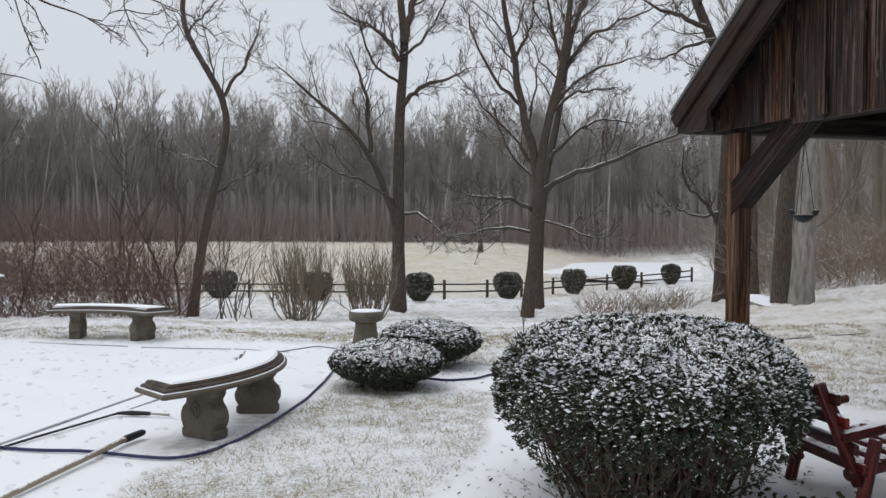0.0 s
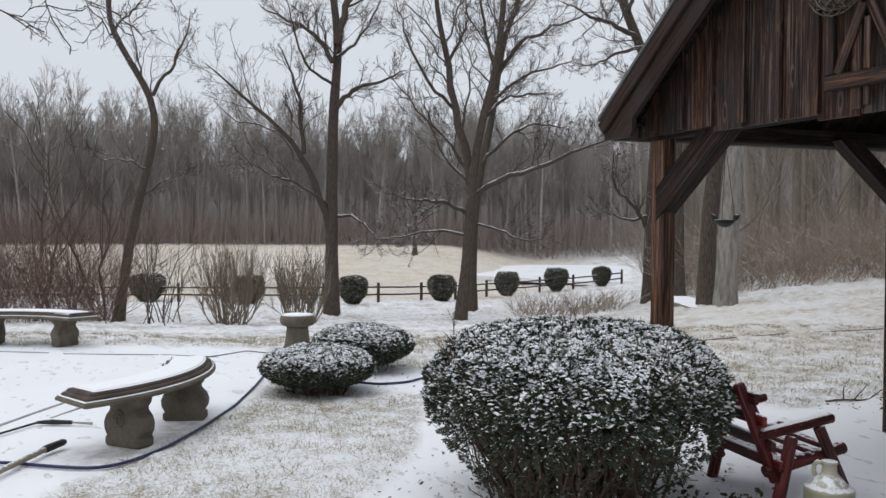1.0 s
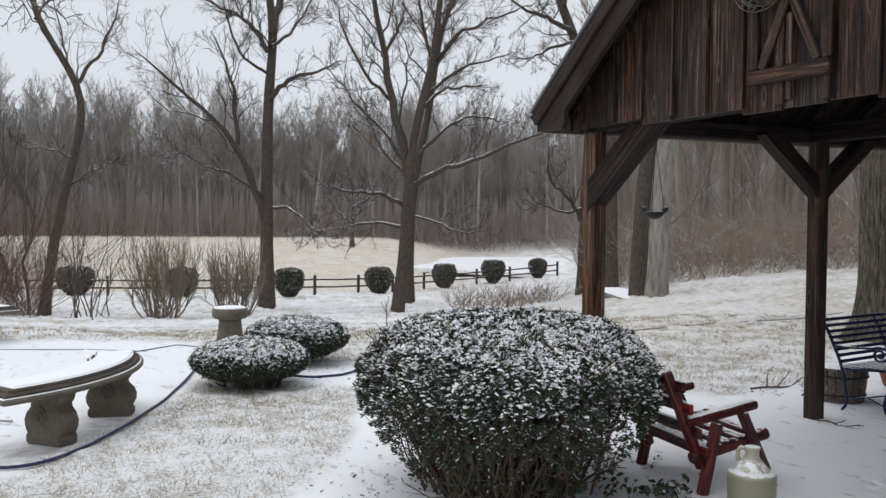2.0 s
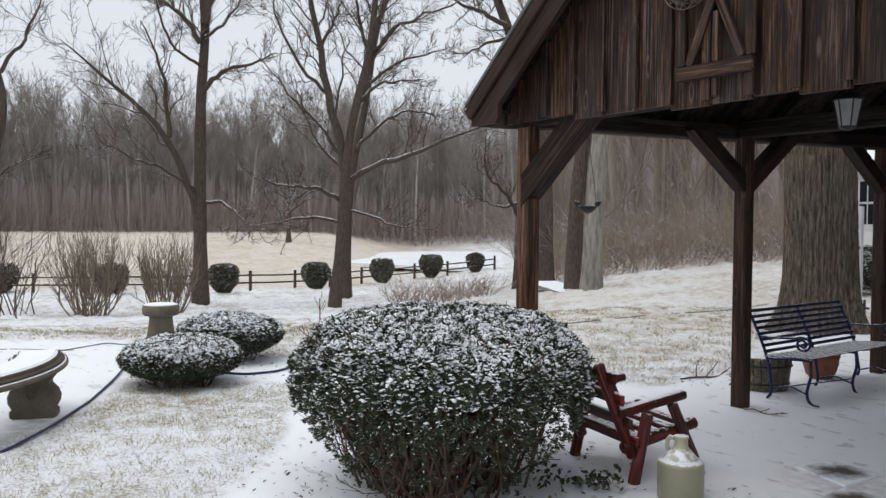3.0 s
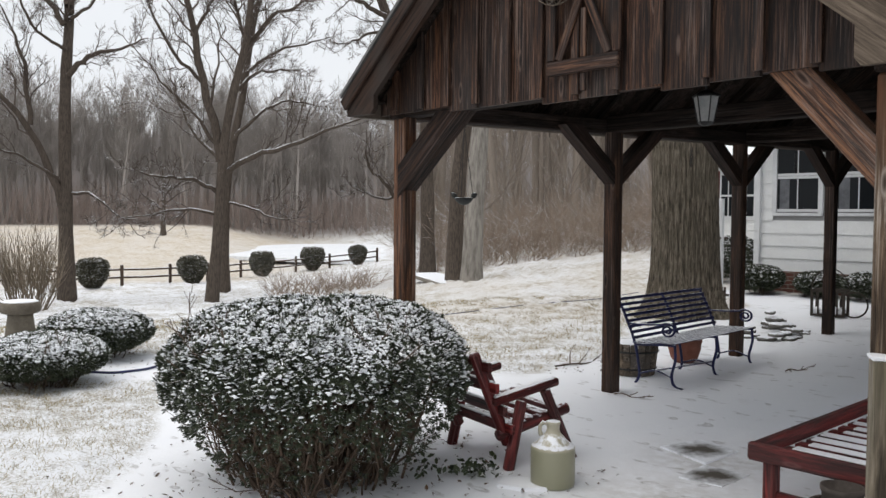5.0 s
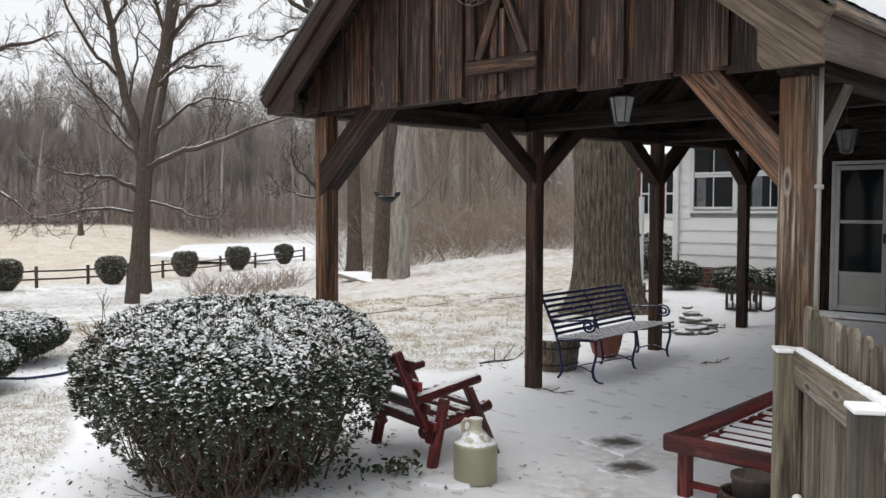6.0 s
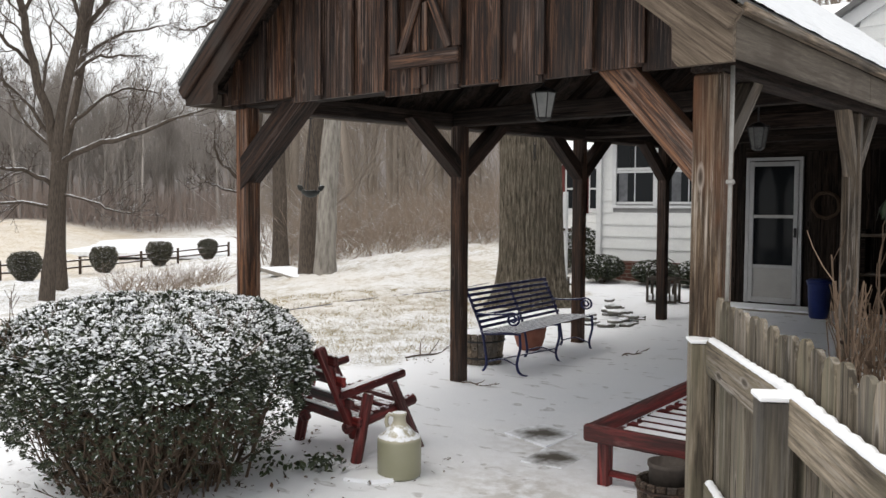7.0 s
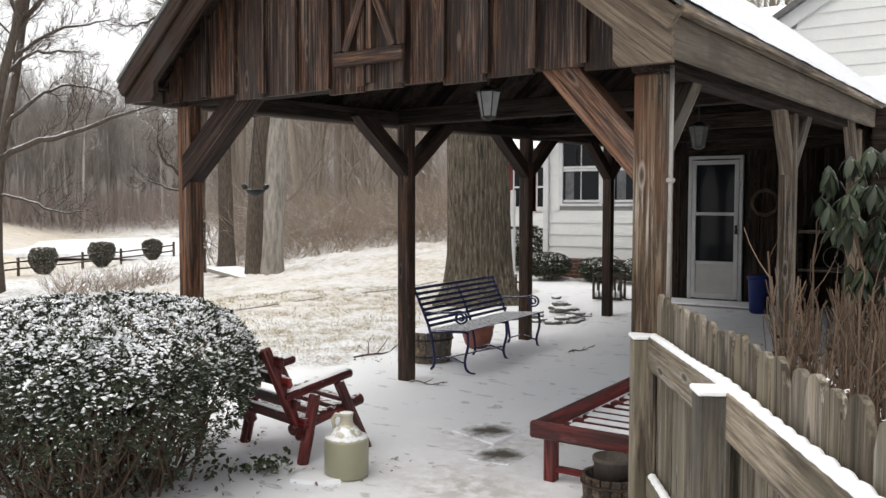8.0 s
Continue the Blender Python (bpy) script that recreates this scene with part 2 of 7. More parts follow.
def dusted(n, color, amount, scale=30.0, lo=0.35, world=True):
    """Lays thin patchy snow on what faces up. amount 0 to 1."""
    if amount <= 0:
        return color
    vec = n.coords(world=True)
    patch = n.noise(vec, scale, 3.0, 0.6)
    edge = n.math("ADD", n.math("MULTIPLY", n.math("SUBTRACT", patch, 0.5), 1.3), n.up())
    cover = n.add("MapRange", ("Value", edge), ("From Min", 1.0 - amount * (1 - lo) - 0.1), ("From Max", 1.0 - amount * (1 - lo) + 0.12), clamp=True).outputs[0]
    return n.mix(cover, color, SNOW)


def wood(name, dark, mid, light, rough=0.75, snow=0.0, grain=38.0, stain=None, spec=0.25, bump=0.4, silver=0.3):
    n = Nodes(name)
    vec = n.coords((3.0, grain * 2.2, grain * 2.2))
    g1 = n.noise(vec, 1.0, 9.0, 0.78, 0.6)
    vec2 = n.coords((0.9, 7.0, 7.0))
    g2 = n.noise(vec2, 1.0, 4.0, 0.6, 1.5)
    col = n.ramp(g1, (0.405, dark), (0.495, mid), (0.6, light))
    col2 = n.ramp(g2, (0.4, 0.16), (0.57, 1.0))
    col = n.mix(0.8, col, col2, "MULTIPLY")
    r = n.add("ObjectInfo").outputs["Random"]
    tone = n.add("MapRange", ("Value", r), ("To Min", 0.52), ("To Max", 1.5)).outputs[0]
    col = n.mix(1.0, col, n.add("CombineXYZ", (0, tone), (1, tone), (2, tone)).outputs[0], "MULTIPLY")
    if stain:
        s = n.noise(n.coords((0.9, 2.2, 2.2)), 1.3, 4.0, 0.6)
        col = n.mix(n.ramp(s, (0.48, 0.0), (0.66, 0.75)), col, stain)
    pale = n.noise(n.coords((1.6, 70.0, 70.0)), 1.0, 6.0, 0.75)
    where = n.noise(n.coords((0.8, 6.0, 6.0)), 1.0, 3.0, 0.6)
    bleached = tuple(min(1.0, 0.5 * l + 0.62 * sum(light) / 3) * 1.3 for l in light)
    worn = n.math("MULTIPLY", n.ramp(pale, (0.5, 0.0), (0.6, 0.9)), n.ramp(where, (0.44, 0.0), (0.6, 1.0)))
    col = n.mix(worn, col, bleached)
    # an odd board weathers to gray
    turn = n.math("FRACT", n.math("MULTIPLY", r, 7.31))
    gray = sum(mid) / 3
    col = n.mix(n.math("MULTIPLY", n.ramp(turn, (0.45, 0.0), (0.7, silver)), n.ramp(g2, (0.3, 1.0), (0.7, 0.4))), col, n.mix(g1, (gray * 0.5,) * 3, (gray * 1.7, gray * 1.6, gray * 1.5)))
    knots = n.add("TexVoronoi", ("Vector", n.coords((2.2, 8.0, 8.0))), ("Scale", 1.0)).outputs[0]
    col = n.mix(n.ramp(knots, (0.06, 0.0), (0.12, 0.5), (0.17, 0.0)), col, bleached)
    col = n.mix(n.ramp(knots, (0.07, 0.85), (0.13, 0.0)), col, tuple(c * 0.5 for c in dark))
    checks = n.noise(n.coords((1.2, 55.0, 55.0)), 1.0, 2.0, 0.5)
    col = n.mix(n.ramp(checks, (0.3, 0.9), (0.36, 0.0)), col, tuple(c * 0.4 for c in dark))
    n.bump(g1, bump, 0.006)
    return n.done(dusted(n, col, snow), rough, spec=spec)


def plain(name, a, b, scale=8.0, rough=0.7, metal=0.0, snow=0.0, bump=0.15, spec=0.3, fine=90.0, snow_scale=30.0):
    n = Nodes(name)
    vec = n.coords()
    big = n.noise(vec, scale, 4.0, 0.6)
    small = n.noise(vec, fine, 3.0, 0.6)
    col = n.mix(n.ramp(big, (0.3, 0.0), (0.7, 1.0)), a, b)
    col = n.mix(n.ramp(small, (0.3, 0.0), (0.75, 0.5)), col, tuple(c * 0.6 for c in a))
    n.bump(small, bump, 0.004)
    return n.done(dusted(n, col, snow, snow_scale), rough, metal, spec)


def leafy(name, a, b, rough=0.55, snow=0.0, spec=0.3):
    n = Nodes(name)
    r = n.add("NewGeometry").outputs["Random Per Island"]
    col = n.mix(r, a, b)
    return n.done(dusted(n, col, snow, 60.0), rough, spec=spec)


def twiggy(name, a, b, snow=0.0, scale=3.0, snow_scale=14.0, bark=40.0):
    n = Nodes(name)
    vec = n.coords(world=True)
    r = n.add("NewGeometry").outputs["Random Per Island"]
    col = n.mix(n.math("ADD", n.math("MULTIPLY", r, 0.6), n.math("MULTIPLY", n.noise(vec, scale, 3.0), 0.4)), a, b)
    if bark:
        fine = n.noise(n.coords((1, 1, 0.2), world=True), bark, 3.0, 0.6)
        col = n.mix(n.ramp(fine, (0.35, 0.7), (0.6, 0.0)), col, tuple(c * 0.5 for c in a))
        n.bump(fine, 0.5, 0.02)
    return n.done(dusted(n, col, snow, snow_scale), 0.9, spec=0.15)


m_snow = None


def snow_material():
    n = Nodes("fresh_snow")
    vec = n.coords(world=True)
    big = n.noise(vec, 1.5, 4.0)
    small = n.noise(vec, 60.0, 4.0, 0.7)
    n.bump(n.math("ADD", n.math("MULTIPLY", big, 2.0), small), 0.25, 0.01)
    return n.done(n.mix(big, (0.82, 0.84, 0.88), (0.9, 0.91, 0.93)), 0.65, spec=0.25)


m_snow = snow_material()
m_barn = wood("dark_stained_timber", (0.012, 0.006, 0.004), (0.024, 0.011, 0.007), (0.1, 0.045, 0.024), 0.6, stain=(0.012, 0.01, 0.009), spec=0.3, silver=0.1)
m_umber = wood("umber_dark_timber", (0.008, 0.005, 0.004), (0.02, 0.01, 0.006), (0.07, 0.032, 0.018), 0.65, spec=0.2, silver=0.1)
# Side braces: near-black colour that carries the shade below the eaves.
m_shadebrace = wood("shaded_brace_timber", (0.01, 0.006, 0.005), (0.02, 0.012, 0.009), (0.05, 0.027, 0.018), 0.7, spec=0.15, silver=0.1)
m_plank = wood("weathered_barn_board", (0.01, 0.0055, 0.0045), (0.035, 0.0142, 0.008), (0.165, 0.08, 0.043), 0.66, stain=(0.015, 0.011, 0.01), spec=0.28, silver=0.55)
# Boards under the roof: the shade in there is put into this base colour.
m_inside = wood("shaded_inside_board", (0.014, 0.01, 0.0085), (0.027, 0.019, 0.015), (0.05, 0.035, 0.027), 0.9, spec=0.1)
m_post = wood("brown_post_timber", (0.026, 0.012, 0.007), (0.088, 0.037, 0.018), (0.24, 0.112, 0.054), 0.6, stain=(0.05, 0.036, 0.028))
# Shaded copy of the post timber, for posts deeper under the roof.
m_shadepost = wood("shaded_brown_post_timber", (0.015, 0.008, 0.006), (0.045, 0.021, 0.012), (0.12, 0.058, 0.031), 0.65, stain=(0.022, 0.015, 0.012))
m_tanpost = wood("sun_bleached_post_timber", (0.06, 0.036, 0.022), (0.19, 0.125, 0.078), (0.36, 0.27, 0.185), 0.75, stain=(0.14, 0.06, 0.03))
# Plates and ties: darkness beneath the roof painted in as base colour.
m_beam = wood("shaded_inside_beam", (0.012, 0.008, 0.007), (0.022, 0.015, 0.012), (0.04, 0.027, 0.021), 0.85, spec=0.1)
m_gray = wood("weathered_gray_timber", (0.075, 0.055, 0.04), (0.15, 0.113, 0.08), (0.25, 0.195, 0.145), 0.85, stain=(0.09, 0.08, 0.07))
m_fence = wood("weathered_fence_board", (0.1, 0.082, 0.062), (0.175, 0.145, 0.108), (0.25, 0.21, 0.162), 0.9, stain=(0.155, 0.14, 0.095))
m_red = wood("red_painted_log", (0.06, 0.007, 0.007), (0.12, 0.014, 0.013), (0.19, 0.028, 0.025), 0.5, snow=0.1, grain=20.0, bump=0.2)

# ---- ground ----
def inside(px, py, poly):
    """Signed distance to an outline: positive inside."""
    px, py = np.asarray(px, float), np.asarray(py, float)
    poly = np.asarray(poly, float)
    hit = np.zeros(px.shape, bool)
    dist = np.full(px.shape, 1e9)
    for (x0, y0), (x1, y1) in zip(poly, np.roll(poly, -1, axis=0)):
        cross = ((y0 > py) != (y1 > py)) & (px < (x1 - x0) * (py - y0) / (y1 - y0 + 1e-12) + x0)
        hit ^= cross
        ex, ey = x1 - x0, y1 - y0
        t = np.clip(((px - x0) * ex + (py - y0) * ey) / (ex * ex + ey * ey), 0, 1)
        dist = np.minimum(dist, np.hypot(px - x0 - t * ex, py - y0 - t * ey))
    return np.where(hit, dist, -dist)


DECK = [(-3.9, -0.6), (-4.9, 0.5), (-5.81, 1.19), (-7.2, 2.2), (-8.5, 3.2), (-9.6, 3.72), (-11.7, 4.2), (-12.57, 2.79), (-13.9, -0.12), (-15.5, -8), (-3, -8)]
YARD = [(-3.4, 0.8), (-5.05, 2.7), (-5.62, 3.21), (-6.53, 3.85), (-7.68, 4.57), (-8.5, 4.05), (-9.3, 4.3), (-9.7, 4.9), (-9.0, 5.5), (-7.6, 5.6), (-6.4, 6.2),
        (-5.7, 7.4), (-5.75, 8.6), (-6.6, 10.2), (-6.6, 13.2), (-8.2, 15.2), (3, 15.5), (3, 0.5), (-1, -0.5)]


def bumps(x, y, s):
    return np.sin(x * s * 1.7 + 3 * np.sin(y * s * 0.9)) * np.sin(y * s * 1.3 + 2 * np.sin(x * s * 1.1))


def snow_cover(x, y):
    d = np.maximum(inside(x, y, DECK), inside(x, y, YARD)) + 0.07 * bumps(x, y, 2.1) + 0.04 * bumps(x, y, 7.3)
    return smooth(-0.12, 0.12, d)


def build_ground():
    ring = np.concatenate([[0.0], 0.35 * 1.021 ** np.arange(440)])
    ring = ring[ring < 3200]
    a1 = np.radians(np.linspace(80, 200, 420))
    a2 = np.radians(np.linspace(200, 440, 110)[1:-1])
    ang = np.concatenate([a1, a2])
    A, Rr = np.meshgrid(ang, ring[1:])
    x, y = CX + Rr * np.cos(A), CY + Rr * np.sin(A)
    cov = snow_cover(x, y)
    z = terrain(x, y)
    rough = 0.012 * bumps(x, y, 3.0) + 0.008 * bumps(y, x, 8.0)
    z = z + rough * (1 - cov) * np.clip(Rr / 5, 0.6, 6) + 0.004 * bumps(x, y, 2.0) * cov
    z = z + smooth(14, 40, Rr) * 0.02 * bumps(x, y, 0.35)
    na = len(ang)
    verts = np.concatenate([[[CX, CY, 0.0]], np.stack([x, y, z], -1).reshape(-1, 3)])
    i, j = np.meshgrid(np.arange(len(ring) - 2), np.arange(na), indexing="ij")
    q = np.stack([1 + i * na + j, 1 + (i + 1) * na + j, 1 + (i + 1) * na + (j + 1) % na, 1 + i * na + (j + 1) % na], -1).reshape(-1, 4)
    tri = np.stack([np.zeros(na, int), 1 + np.arange(na), 1 + (np.arange(na) + 1) % na], -1)
    me = array_mesh("ground", verts, q, tri, True)
    at = me.attributes.new("cover", "FLOAT", "POINT")
    at.data.foreach_set("value", np.concatenate([[1.0], cov.ravel()]).astype(np.float32))
    r = np.hypot(verts[:, 0] - CX, verts[:, 1] - CY)
    az = np.degrees(np.arctan2(verts[:, 1] - CY, verts[:, 0] - CX)) % 360
    s = -0.955 * (verts[:, 0] - CX) + 0.297 * (verts[:, 1] - CY)
    field = smooth(42, 52, s + 2.5 * bumps(verts[:, 0], verts[:, 1], 0.12)) * smooth(139, 150, az + 3 * bumps(verts[:, 0], verts[:, 1], 0.06))
    bank = smooth(8.5, 12, r) * (1 - smooth(30, 36, r)) * smooth(110, 117, az) * (1 - smooth(138, 147, az))
    field = np.maximum(field, 0.45 * bank * (1 + 0.5 * bumps(verts[:, 0], verts[:, 1], 0.5)))
    at2 = me.attributes.new("straw", "FLOAT", "POINT")
    at2.data.foreach_set("value", field.astype(np.float32))
    wood_floor = smooth(98, 108, r) + smooth(24, 34, r) * (1 - smooth(122, 134, az))
    vx, vy = verts[:, 0], verts[:, 1]
    bare = np.exp(-(((vx + 6.85) / 0.32) ** 2 + ((vy - 1.72) / 0.3) ** 2)) + 0.8 * np.exp(-(((vx + 7.5) / 0.35) ** 2 + ((vy - 2.3) / 0.25) ** 2))
    bare = bare + 0.8 * np.exp(-(((vx + 2.9) / 0.5) ** 2 + ((vy - 5.1) / 0.35) ** 2)) + 0.7 * np.exp(-(((vx + 3.2) / 0.35) ** 2 + ((vy - 5.95) / 0.3) ** 2))
    at4 = me.attributes.new("bare", "FLOAT", "POINT")
    at4.data.foreach_set("value", np.clip(bare, 0, 1).astype(np.float32))
    at3 = me.attributes.new("litter", "FLOAT", "POINT")
    at3.data.foreach_set("value", np.clip(wood_floor, 0, 1).astype(np.float32))
    return me


def ground_material():
    n = Nodes("snow_dusted_lawn")
    vec = n.coords(world=True)
    cover = n.add("Attribute", attribute_name="cover").outputs["Fac"]
    straw = n.add("Attribute", attribute_name="straw").outputs["Fac"]
    litter = n.add("Attribute", attribute_name="litter").outputs["Fac"]
    fine = n.noise(vec, 42.0, 5.0, 0.7)
    mid = n.noise(vec, 5.0, 4.0, 0.6)
    big = n.noise(vec, 0.5, 3.0, 0.6)
    grass = n.ramp(fine, (0.3, (0.12, 0.1, 0.05)), (0.55, (0.3, 0.245, 0.14)), (0.8, (0.42, 0.35, 0.22)))
    grass = n.mix(n.ramp(mid, (0.45, 0.0), (0.75, 0.5)), grass, (0.12, 0.13, 0.06))
    field = n.ramp(mid, (0.25, (0.31, 0.225, 0.12)), (0.7, (0.52, 0.41, 0.24)))
    grass = n.mix(straw, grass, field)
    grass = n.mix(litter, grass, (0.12, 0.085, 0.06))
    # patchy snow over the grass
    lie = n.math("ADD", n.math("ADD", n.math("MULTIPLY", fine, 0.95), n.math("MULTIPLY", mid, 0.55)), n.math("MULTIPLY", big, 0.5))
    thin = n.add("MapRange", ("Value", lie), ("From Min", 0.77), ("From Max", 1.06), clamp=True).outputs[0]
    thin = n.math("MULTIPLY", thin, n.math("SUBTRACT", 1.0, n.math("MULTIPLY", straw, 0.46)))
    thin = n.math("MULTIPLY", thin, n.math("SUBTRACT", 1.0, n.math("MULTIPLY", litter, 0.6)))
    crust = n.noise(vec, 1.3, 4.0, 0.6)
    deep = n.mix(crust, (0.77, 0.79, 0.83), (0.85, 0.86, 0.885))
    wet = n.ramp(n.noise(vec, 2.3, 5.0, 0.6), (0.66, 0.0), (0.8, 0.22))
    deep = n.mix(wet, deep, (0.45, 0.43, 0.42))
    # old footprints: small crescents along the patio
    warp = n.add("VectorMath", (0, n.coords((1.1, 3.6, 1.0), world=True)), (1, n.add("TexNoise", ("Vector", vec), ("Scale", 3.0)).outputs["Color"]), operation="ADD").outputs[0]
    prints = n.add("TexVoronoi", ("Vector", warp), ("Scale", 2.3), ("Randomness", 1.0)).outputs[0]
    rim = n.ramp(prints, (0.1, 0.35), (0.19, 1.0), (0.27, 0.0))
    tread = n.math("MULTIPLY", rim, n.ramp(n.noise(vec, 0.55, 2.0), (0.36, 0.0), (0.46, 1.0)))
    tread = n.math("MULTIPLY", tread, n.ramp(n.noise(vec, 7.0, 3.0), (0.43, 0.0), (0.52, 1.0)))
    deep = n.mix(n.math("MULTIPLY", tread, 0.6), deep, (0.36, 0.35, 0.345))
    bare = n.add("Attribute", attribute_name="bare").outputs["Fac"]
    bare = n.math("MULTIPLY", bare, n.ramp(n.noise(vec, 9.0, 4.0, 0.6), (0.35, 0.1), (0.6, 1.0)))
    deep = n.mix(n.math("MULTIPLY", bare, 0.75), deep, (0.3, 0.26, 0.21))
    snow_amt = n.math("MAXIMUM", thin, cover)
    col = n.mix(snow_amt, grass, deep)
    n.bump(n.math("ADD", n.math("MULTIPLY", fine, n.math("SUBTRACT", 1.2, cover)), n.math("SUBTRACT", n.math("MULTIPLY", crust, 0.8), n.math("MULTIPLY", tread, 0.25))), 0.55, 0.03)
    return n.done(col, 0.75, spec=0.2)


ground = part("ground", build_ground(), ground_material())
tagged(ground, "winter lawn and patio dusted with thin snow", "ground", kind="structure")

# ---- pavilion ----
PV = pose(-4.94, 4.94, 0, 0, 0, -2.3)
RISE = 0.021
WIDE = 3.145


def pv(a, b, h):
    """A place in the pavilion: a across from its outer front post, b along it, h over its floor, which rises with the ground."""
    p = PV @ Vector((a, b, h))
    p.z += RISE * max(0.0, b)
    return p


pavilion = thing("pavilion", "dark brown timber pavilion with snowy gabled roof on posts", "pavilion", (-4.94, 4.94, 0), -2.3)


def pstick(name, p, q, w, h, material, label="", up=(0, 0, 1), bev=0.006, parent=None):
    return stick(name, p, q, w, h, material, parent or pavilion, label, up, bev, local=False)


BAYS = (0.0, 2.18, 4.45, 6.5)
PLATE = 2.12
TOP = 2.30
for i, b in enumerate(BAYS):
    pstick("post", pv((0, 0.09, -0.03, 0.01)[i], b, -0.03), pv((0, 0.09, -0.03, 0.01)[i], b, PLATE + 0.08), 0.118, 0.118, m_shadepost if i else m_post, up=(0, 1, 0), bev=0.012)
for i, (a, b) in enumerate(((WIDE, 0), (WIDE, 2.4), (WIDE + 0.07, 4.4), (WIDE + 0.09, 6.5))):
    pstick("post", pv(a, b, -0.03), pv(a, b, PLATE), 0.14 if i == 0 else 0.105, 0.14 if i == 0 else 0.105, m_tanpost if i == 0 else m_gray, up=(0, 1, 0), bev=0.012)
# plates along both sides, ties across
for a in (0, WIDE):
    lift = 0.06 if a == 0 else 0.0
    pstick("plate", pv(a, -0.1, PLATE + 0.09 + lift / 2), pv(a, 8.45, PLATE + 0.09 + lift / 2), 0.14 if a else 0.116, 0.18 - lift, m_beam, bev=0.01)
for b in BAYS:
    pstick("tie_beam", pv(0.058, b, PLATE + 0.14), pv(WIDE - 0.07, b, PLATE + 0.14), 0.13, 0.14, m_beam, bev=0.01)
def mitre(foot, head, deep, thick, material):
    """A knee brace between two places: cut upright at its foot, level at its head."""
    foot, head = Vector(foot), Vector(head)
    d = (head - foot).normalized()
    flat = Vector((d.x, d.y, 0)).normalized()
    side = Vector((0, 0, 1)).cross(flat)
    perp = d.cross(side).normalized()
    side = perp.cross(d).normalized()
    L = (head - foot).length
    v = []
    for y in (-thick / 2, thick / 2):
        for s in (-deep / 2, deep / 2):
            v.append(Vector((-s * perp.dot(flat) / d.dot(flat), y, s)))
            v.append(Vector((L - s * perp.z / d.z, y, s)))
    m = Matrix((d, side, perp)).transposed().to_4x4()
    m.translation = foot
    g = Geo().add(v, [(0, 1, 3, 2), (4, 6, 7, 5), (0, 4, 5, 1), (2, 3, 7, 6), (0, 2, 6, 4), (1, 5, 7, 3)])
    return part("brace", g, material, pavilion, "", m, local=False)


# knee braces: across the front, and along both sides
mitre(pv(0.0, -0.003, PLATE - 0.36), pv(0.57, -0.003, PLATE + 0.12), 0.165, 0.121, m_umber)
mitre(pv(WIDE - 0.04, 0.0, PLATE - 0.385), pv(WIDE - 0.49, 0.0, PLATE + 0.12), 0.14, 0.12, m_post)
for a, mat, low, reach, thick, deep in ((0, m_shadebrace, 0.3, (0.58, 0.58), 0.112, 0.125), (WIDE, m_gray, 0.36, (0.32, 0.56), 0.08, 0.085)):
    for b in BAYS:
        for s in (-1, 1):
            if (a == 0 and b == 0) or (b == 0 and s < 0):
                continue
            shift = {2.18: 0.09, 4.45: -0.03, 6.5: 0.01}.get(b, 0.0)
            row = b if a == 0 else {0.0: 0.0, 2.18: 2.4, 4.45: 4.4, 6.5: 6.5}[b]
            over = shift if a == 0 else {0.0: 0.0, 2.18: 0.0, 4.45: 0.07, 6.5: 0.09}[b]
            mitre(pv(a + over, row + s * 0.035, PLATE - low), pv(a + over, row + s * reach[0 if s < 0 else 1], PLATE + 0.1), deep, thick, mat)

# roof planes
SLOPE = 0.83
EAVE_L, EAVE_R, EAVE_Z = -0.168, WIDE + 0.205, 2.31
MID = (EAVE_L + EAVE_R) / 2
RIDGE = EAVE_Z + SLOPE * (MID - EAVE_L)
FRONT, BACK = -0.36, 9.0


def slope_slab(side, lift, thick, front, back, out=0.0):
    """One side of the roof as a slab."""
    e = EAVE_L - out if side < 0 else EAVE_R + out
    ze = EAVE_Z - SLOPE * out + lift
    zr = RIDGE + lift
    g = Geo()
    pts = []
    for b in (front, back):
        for a, z in ((e, ze), (MID, zr)):
            pts.append(pv(a, b, z))
            pts.append(pv(a, b, z + thick))
    g.add(pts, [(0, 1, 3, 2), (4, 6, 7, 5), (1, 5, 7, 3), (0, 2, 6, 4), (0, 4, 5, 1), (2, 3, 7, 6)])
    return g


m_shingle = plain("gray_asphalt_shingle", (0.1, 0.1, 0.1), (0.16, 0.155, 0.15), 3.0, 0.9, snow=0.0, bump=0.5, fine=45.0)


def roof_snow_material():
    """Thin snow through which the courses of shingles show."""
    n = Nodes("thin_roof_snow")
    vec = n.coords(world=True)
    big = n.noise(vec, 2.2, 4.0, 0.6)
    streak = n.noise(n.coords((1.0, 0.25, 1.0), world=True), 26.0, 4.0, 0.7)
    z = n.add("SeparateXYZ", (0, vec)).outputs[2]
    course = n.math("FRACT", n.math("ADD", n.math("MULTIPLY", z, 11.5), n.math("MULTIPLY", streak, 0.25)))
    line = n.math("MULTIPLY", n.ramp(course, (0.0, 1.0), (0.14, 0.0)), n.ramp(big, (0.35, 0.1), (0.65, 0.55)))
    col = n.mix(n.ramp(streak, (0.3, 0.0), (0.7, 1.0)), (0.6, 0.62, 0.65), (0.71, 0.73, 0.76))
    n.bump(n.math("SUBTRACT", streak, line), 0.35, 0.012)
    return n.done(n.mix(line, col, (0.4, 0.41, 0.43)), 0.7, spec=0.2)


m_roofsnow = roof_snow_material()
